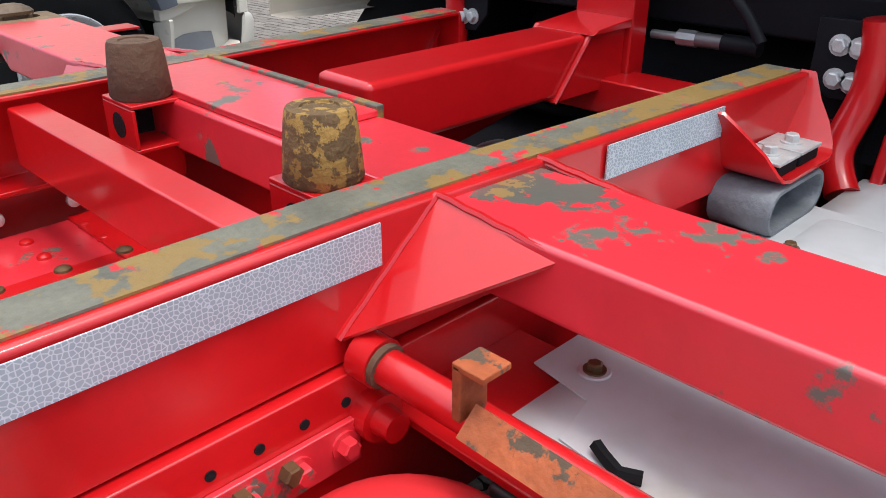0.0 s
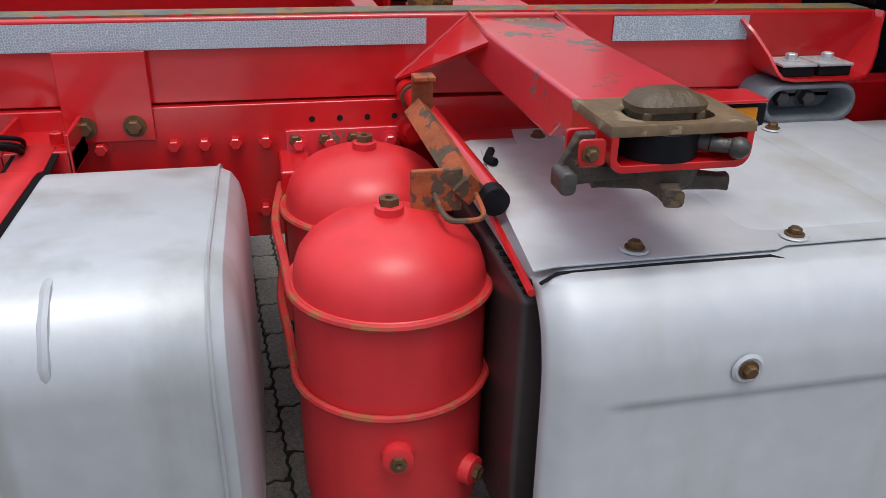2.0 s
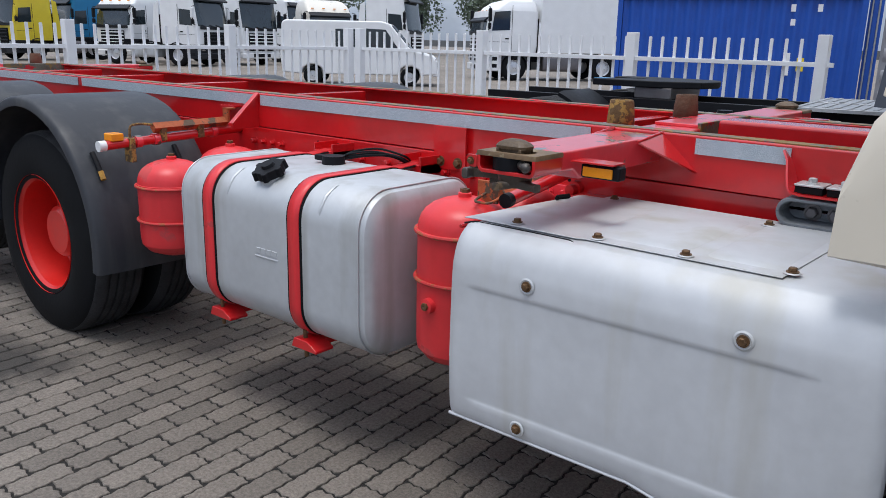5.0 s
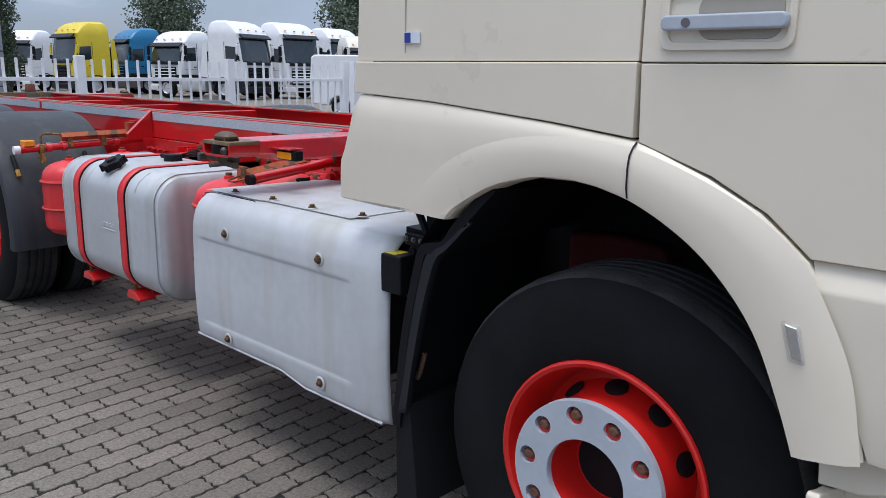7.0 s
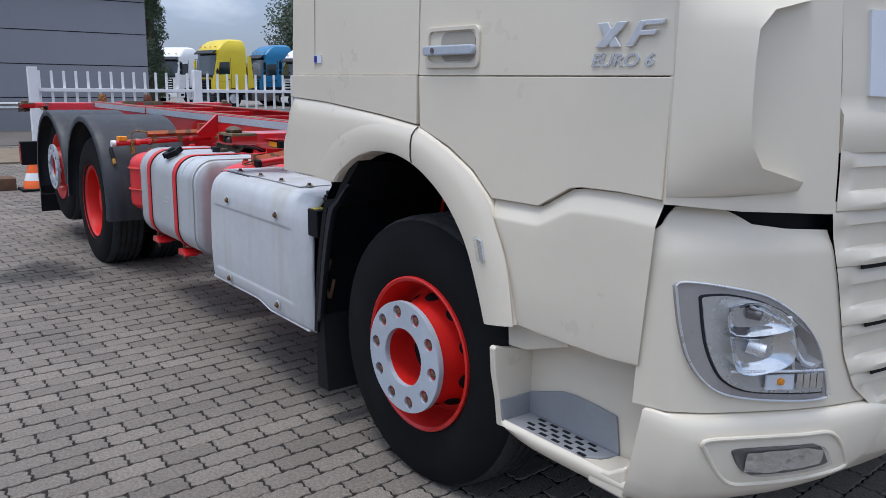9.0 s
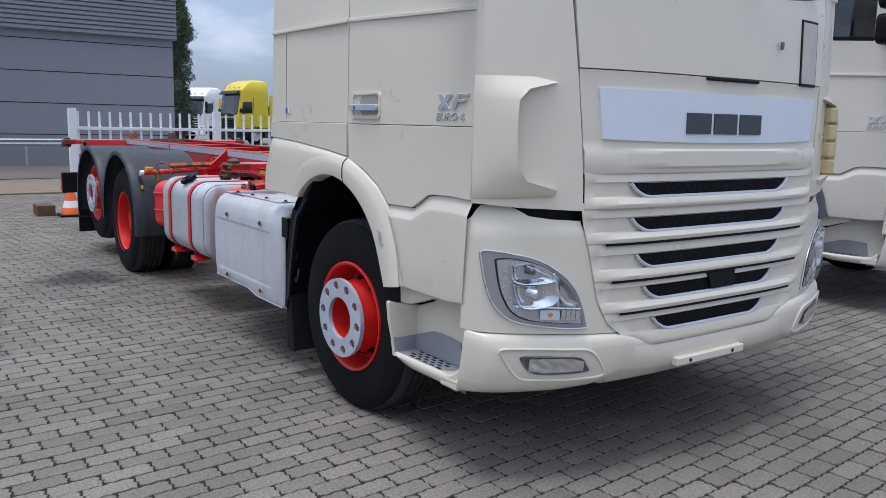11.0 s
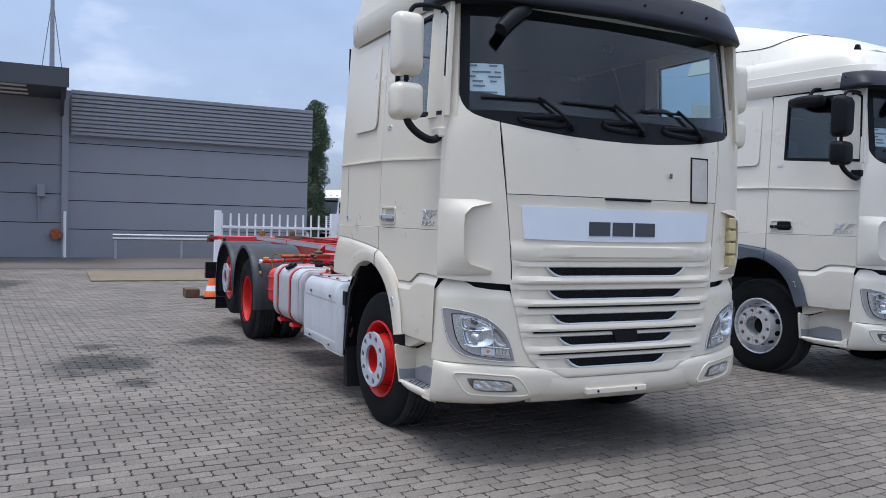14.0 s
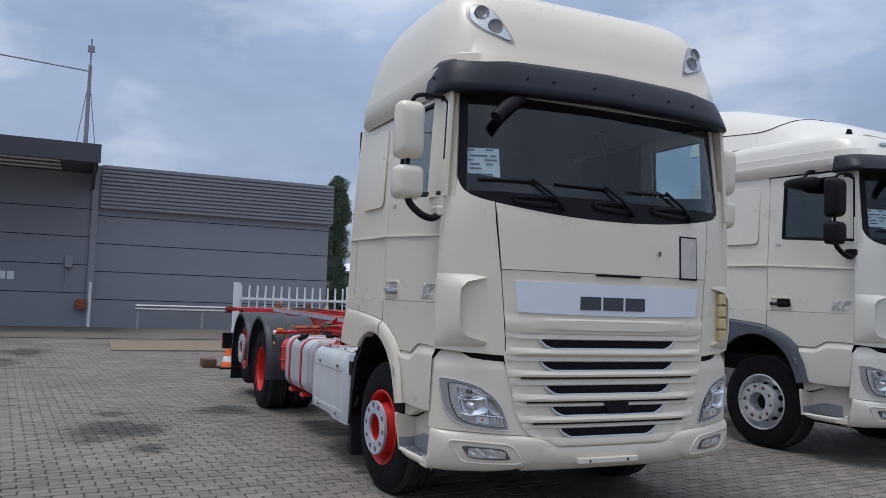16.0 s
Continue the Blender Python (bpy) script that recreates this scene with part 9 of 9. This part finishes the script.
# both doors swung open: one folded back with its bars, one showing its grey ribbed inside
ld = part("container_door", B(2.46, 2.74, 0.10, 0.16, 0.12, 2.55), CONT, box_, "blue container door with locking bars", bevel=0.006)
for x in (2.52, 2.66):
    part("locking_bar", C((x, 0.07, 0.08), (x, 0.07, 2.58), 0.020), DULLSTEEL, ld)
dr = part("container_door", B(2.80, 3.86, 0.20, 0.26, 0.12, 2.55), CLADRIB, box_, "open container door, grey ribbed inside", bevel=0.004)
for k in range(5):
    part("door_rib", P([(0.20, 0.30 + 0.46 * k), (0.165, 0.36 + 0.46 * k), (0.165, 0.52 + 0.46 * k), (0.20, 0.58 + 0.46 * k)], "x", 2.86, 3.80), CLADRIB, dr)
part("door_gasket", B(3.86, 3.92, 0.18, 0.27, 0.10, 2.57), BLACK, dr, bevel=0.01)
part("closing_bar", tube(bmesh.new(), [(2.95, 0.14, 0.72), (3.10, 0.13, 0.82), (3.72, 0.13, 1.02)], 0.018, 8), DARKSTEEL, dr)
box_.matrix_basis = pose(-7.4, 16.2, 0, 0, 0, 13)

# wheeled excavator beyond the tractor
crane = thing("mobile_excavator", (-1.38, 13.4, 0), "orange-yellow wheeled excavator parked on the yard", "excavator")
part("upper_body", P([(-1.8, 1.25), (1.2, 1.25), (1.3, 2.2), (0.3, 2.90), (-1.6, 2.88), (-1.85, 2.3)], "y", -1.2, 1.2), ORANGEY, crane, bevel=0.06)
part("driver_cab", P([(0.2, 1.3), (1.5, 1.3), (1.45, 2.8), (1.2, 3.2), (0.25, 3.2)], "y", -1.2, -0.2), ORANGEY, crane, bevel=0.05)
part("cab_glass", P([(0.35, 1.9), (1.35, 1.85), (1.25, 3.0), (0.35, 3.05)], "y", -1.215, -1.2), TINT, crane)
part("boom", P([(0.3, 2.0), (0.8, 2.0), (2.2, 3.3), (3.6, 2.9), (3.6, 3.15), (2.2, 3.7), (1.9, 3.6)], "y", 0.0, 0.4), ORANGEY, crane, bevel=0.03)
hatch = part("engine_hatch", P(rounded_rect(-1.45, 0.10, 1.40, 2.22, 0.03), "y", -1.222, -1.2), ORANGEY, crane, bevel=0.008)
part("hatch_stripe", P([(-1.38, 1.80), (0.02, 1.80), (0.02, 1.98), (-0.9, 1.95)], "y", -1.226, -1.222), DULLSTEEL, hatch)
part("hatch_latch", B(-1.36, -1.16, -1.235, -1.222, 1.52, 1.66), BLACK, hatch, bevel=0.006)
part("hatch_rail", B(-1.45, 0.10, -1.228, -1.222, 2.06, 2.075), BLACK, hatch)
part("undercarriage", B(-1.9, 1.9, -1.0, 1.0, 0.75, 1.15), BLACK, crane, bevel=0.03)
for s in (-1, 1):
    for x in (-1.35, 1.35):
        w = part("wheel", tyre(bmesh.new(), 0.52, 0.4, 0.28, 0, 28), RUBBER, crane)
        w.matrix_local = pose(x, s * 1.25, 0.52, 0, 0, 0 if s < 0 else 180)
        part("rim", lathe(bmesh.new(), (0, 0.03, 0), (0, 1, 0), [(0, 0.28), (0.08, 0.22), (0.05, 0)], 20), ORANGEY, w)


# ---- trees ----
def tree(name, at, h, r, label, seed, tall=False, n=2600):
    rnd = random.Random(seed)
    root = thing(name, (at[0], at[1], 0), label, "tree")
    bm = cyl(bmesh.new(), (0, 0, 0), (0, 0, h * 0.75), 0.05 * h ** 0.7, 0.015 * h ** 0.7, 10)
    for k in range(14):
        a, z = rnd.uniform(0, 6.28), h * rnd.uniform(0.25, 0.75)
        q = rnd.uniform(0.4, 0.8) * r
        tube(bm, [(0, 0, z), (math.cos(a) * q * 0.5, math.sin(a) * q * 0.5, z + q * 0.5), (math.cos(a) * q, math.sin(a) * q, z + q * (1.4 if tall else 0.8))], 0.03, 6)
    part("trunk", bm, BARK, root)
    verts, faces = [], []
    lumps = []
    for k in range(110 if tall else 70):
        z = rnd.uniform(0.10 if tall else 0.28, 0.97)
        prof = (math.sin(min(1, z * 1.02) * math.pi * 0.93 + 0.12) ** 0.5 * (1 if not tall else 0.9)) if tall else math.sin(((z - 0.22) / 0.78) * math.pi) ** 0.6
        a = rnd.uniform(0, 6.28)
        d = r * prof * rnd.uniform(0.1, 0.85)
        lumps.append((math.cos(a) * d, math.sin(a) * d, z * h, r * rnd.uniform(0.22, 0.42)))
    for k in range(n):
        lx, ly, lz, lr = rnd.choice(lumps)
        v = Vector((rnd.gauss(0, 1), rnd.gauss(0, 1), rnd.gauss(0, 1)))
        v = v.normalized() * lr * rnd.uniform(0.55, 1.08)
        c = Vector((lx, ly, lz)) + v * (Vector((1, 1, 1)) if not tall else 1)
        s_ = rnd.uniform(0.05, 0.11) * r * (0.50 if tall else 0.36)
        u = Vector((rnd.gauss(0, 1), rnd.gauss(0, 1), rnd.gauss(0, 1))).normalized()
        w = u.orthogonal().normalized()
        i = len(verts)
        verts += [c + u * s_, c + w * s_ * 0.7, c - u * s_, c - w * s_ * 0.7]
        faces.append((i, i + 1, i + 2, i + 3))
    me = bpy.data.meshes.new("crown")
    me.from_pydata([tuple(v) for v in verts], [], faces)
    # broad far trees take the green with haze mixed in
    me.materials.append(LEAF if tall else LEAFHAZE)
    ob = new("crown", me)
    ob.parent = root
    return root


tree("poplar_tree", (-38.0, 9.6), 8.3, 1.05, "tall narrow dark green poplar behind the hall", 3, True, 24000)
tree("poplar_tree", (-40.0, 10.4), 7.6, 0.9, "tall narrow dark green poplar behind the hall", 4, True, 20000)
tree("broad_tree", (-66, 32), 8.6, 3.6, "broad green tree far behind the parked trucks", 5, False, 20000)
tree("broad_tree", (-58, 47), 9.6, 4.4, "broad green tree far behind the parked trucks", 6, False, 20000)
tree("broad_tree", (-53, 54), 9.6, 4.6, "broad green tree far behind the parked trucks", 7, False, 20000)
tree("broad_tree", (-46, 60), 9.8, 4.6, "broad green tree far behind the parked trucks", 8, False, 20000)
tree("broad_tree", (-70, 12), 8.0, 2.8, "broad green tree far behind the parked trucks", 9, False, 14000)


# ---- the pavers ----
PU, PV, TURN = 0.1059, 0.2125, radians(4.9)
PCA, PSA = math.cos(TURN), math.sin(TURN)


def paver_shape(fine, inset):
    """Outline of one interlocking paver with toothed sides, a hand long and half as wide."""
    a, b = PV / 2, PU / 2
    if not fine:
        return [(-b + inset, -a + inset), (b - inset, -a + inset), (b - inset, a - inset), (-b + inset, a - inset)]
    k, e = 0.0034, 0.0050
    side = [(k if j % 2 else -k, -a + (j + 0.5) * PV / 8) for j in range(8)]
    end = [(-b * 0.55, e), (-b * 0.12, -e), (b * 0.22, e), (b * 0.6, -e)]
    right = [(b - inset + d, v) for d, v in side]
    left = [(-b + inset + d, v) for d, v in reversed(side)]
    return [(u, -a + inset + d) for u, d in end] + right + [(u, a - inset + d) for u, d in reversed(end)] + left


def paver_mesh(places, fine):
    rnd = random.Random(11 if fine else 12)
    rings = [(paver_shape(fine, 0.0072), 0.0), (paver_shape(fine, 0.0048), -0.0022), (paver_shape(fine, 0.0042), -0.012)]
    if not fine:
        rings = [rings[0], (rings[1][0], -0.012)]
    n = len(rings[0][0])
    verts, faces = [], []
    for px, py in places:
        dz, tx, ty = rnd.uniform(-0.0018, 0.0018), rnd.uniform(-0.016, 0.016), rnd.uniform(-0.010, 0.010)
        i = len(verts)
        for out, z in rings:
            for x, y in out:
                verts.append((px + x * PCA - y * PSA, py + x * PSA + y * PCA, z + dz + x * tx + y * ty))
        faces.append(tuple(range(i, i + n)))
        for q in range(len(rings) - 1):
            o = i + q * n
            for k in range(n):
                j = (k + 1) % n
                faces.append((o + n + k, o + n + j, o + j, o + k))
    me = bpy.data.meshes.new("pavers")
    me.from_pydata(verts, [], faces)
    me.materials.append(PAVER)
    return me


def paver_places(x0, x1, y0, y1, inside):
    out = []
    for i in range(-200, 200):
        for j in range(-110, 110):
            u, v = i * PU - 0.0416, j * PV - 1.647 + (i % 2) * PV / 2
            x, y = u * PCA - v * PSA, u * PSA + v * PCA
            if x0 < x < x1 and y0 < y < y1 and inside(x, y):
                out.append((x, y))
    return out


NEAR = lambda x, y: -8.0 < x < 7.6 and -6.4 < y < 2.6  # noqa: E731
HAND = lambda x, y: 1.0 < x < 4.1 and -2.5 < y < -0.5  # noqa: E731
near_ = new("pavers", paver_mesh(paver_places(-8.0, 7.6, -6.4, 2.6, lambda x, y: not HAND(x, y)), True))
near_.parent = ground
tagged(near_, "grey interlocking concrete pavers", kind="stuff")
far_ = new("pavers", paver_mesh(paver_places(-17.4, 11, -14, 13, lambda x, y: not NEAR(x, y)), False))
far_.parent = ground
tagged(far_, "grey concrete pavers further off", kind="stuff")
one = paver_mesh([(0, 0)], True)
rnd = random.Random(5)
for x, y in paver_places(1.0, 4.1, -2.5, -0.5, lambda x, y: True):
    ob = new("paver", one)
    ob.parent = ground
    ob.matrix_local = pose(x, y, rnd.uniform(-0.0018, 0.0018), rnd.uniform(-0.5, 0.5), rnd.uniform(-0.8, 0.8), 0)
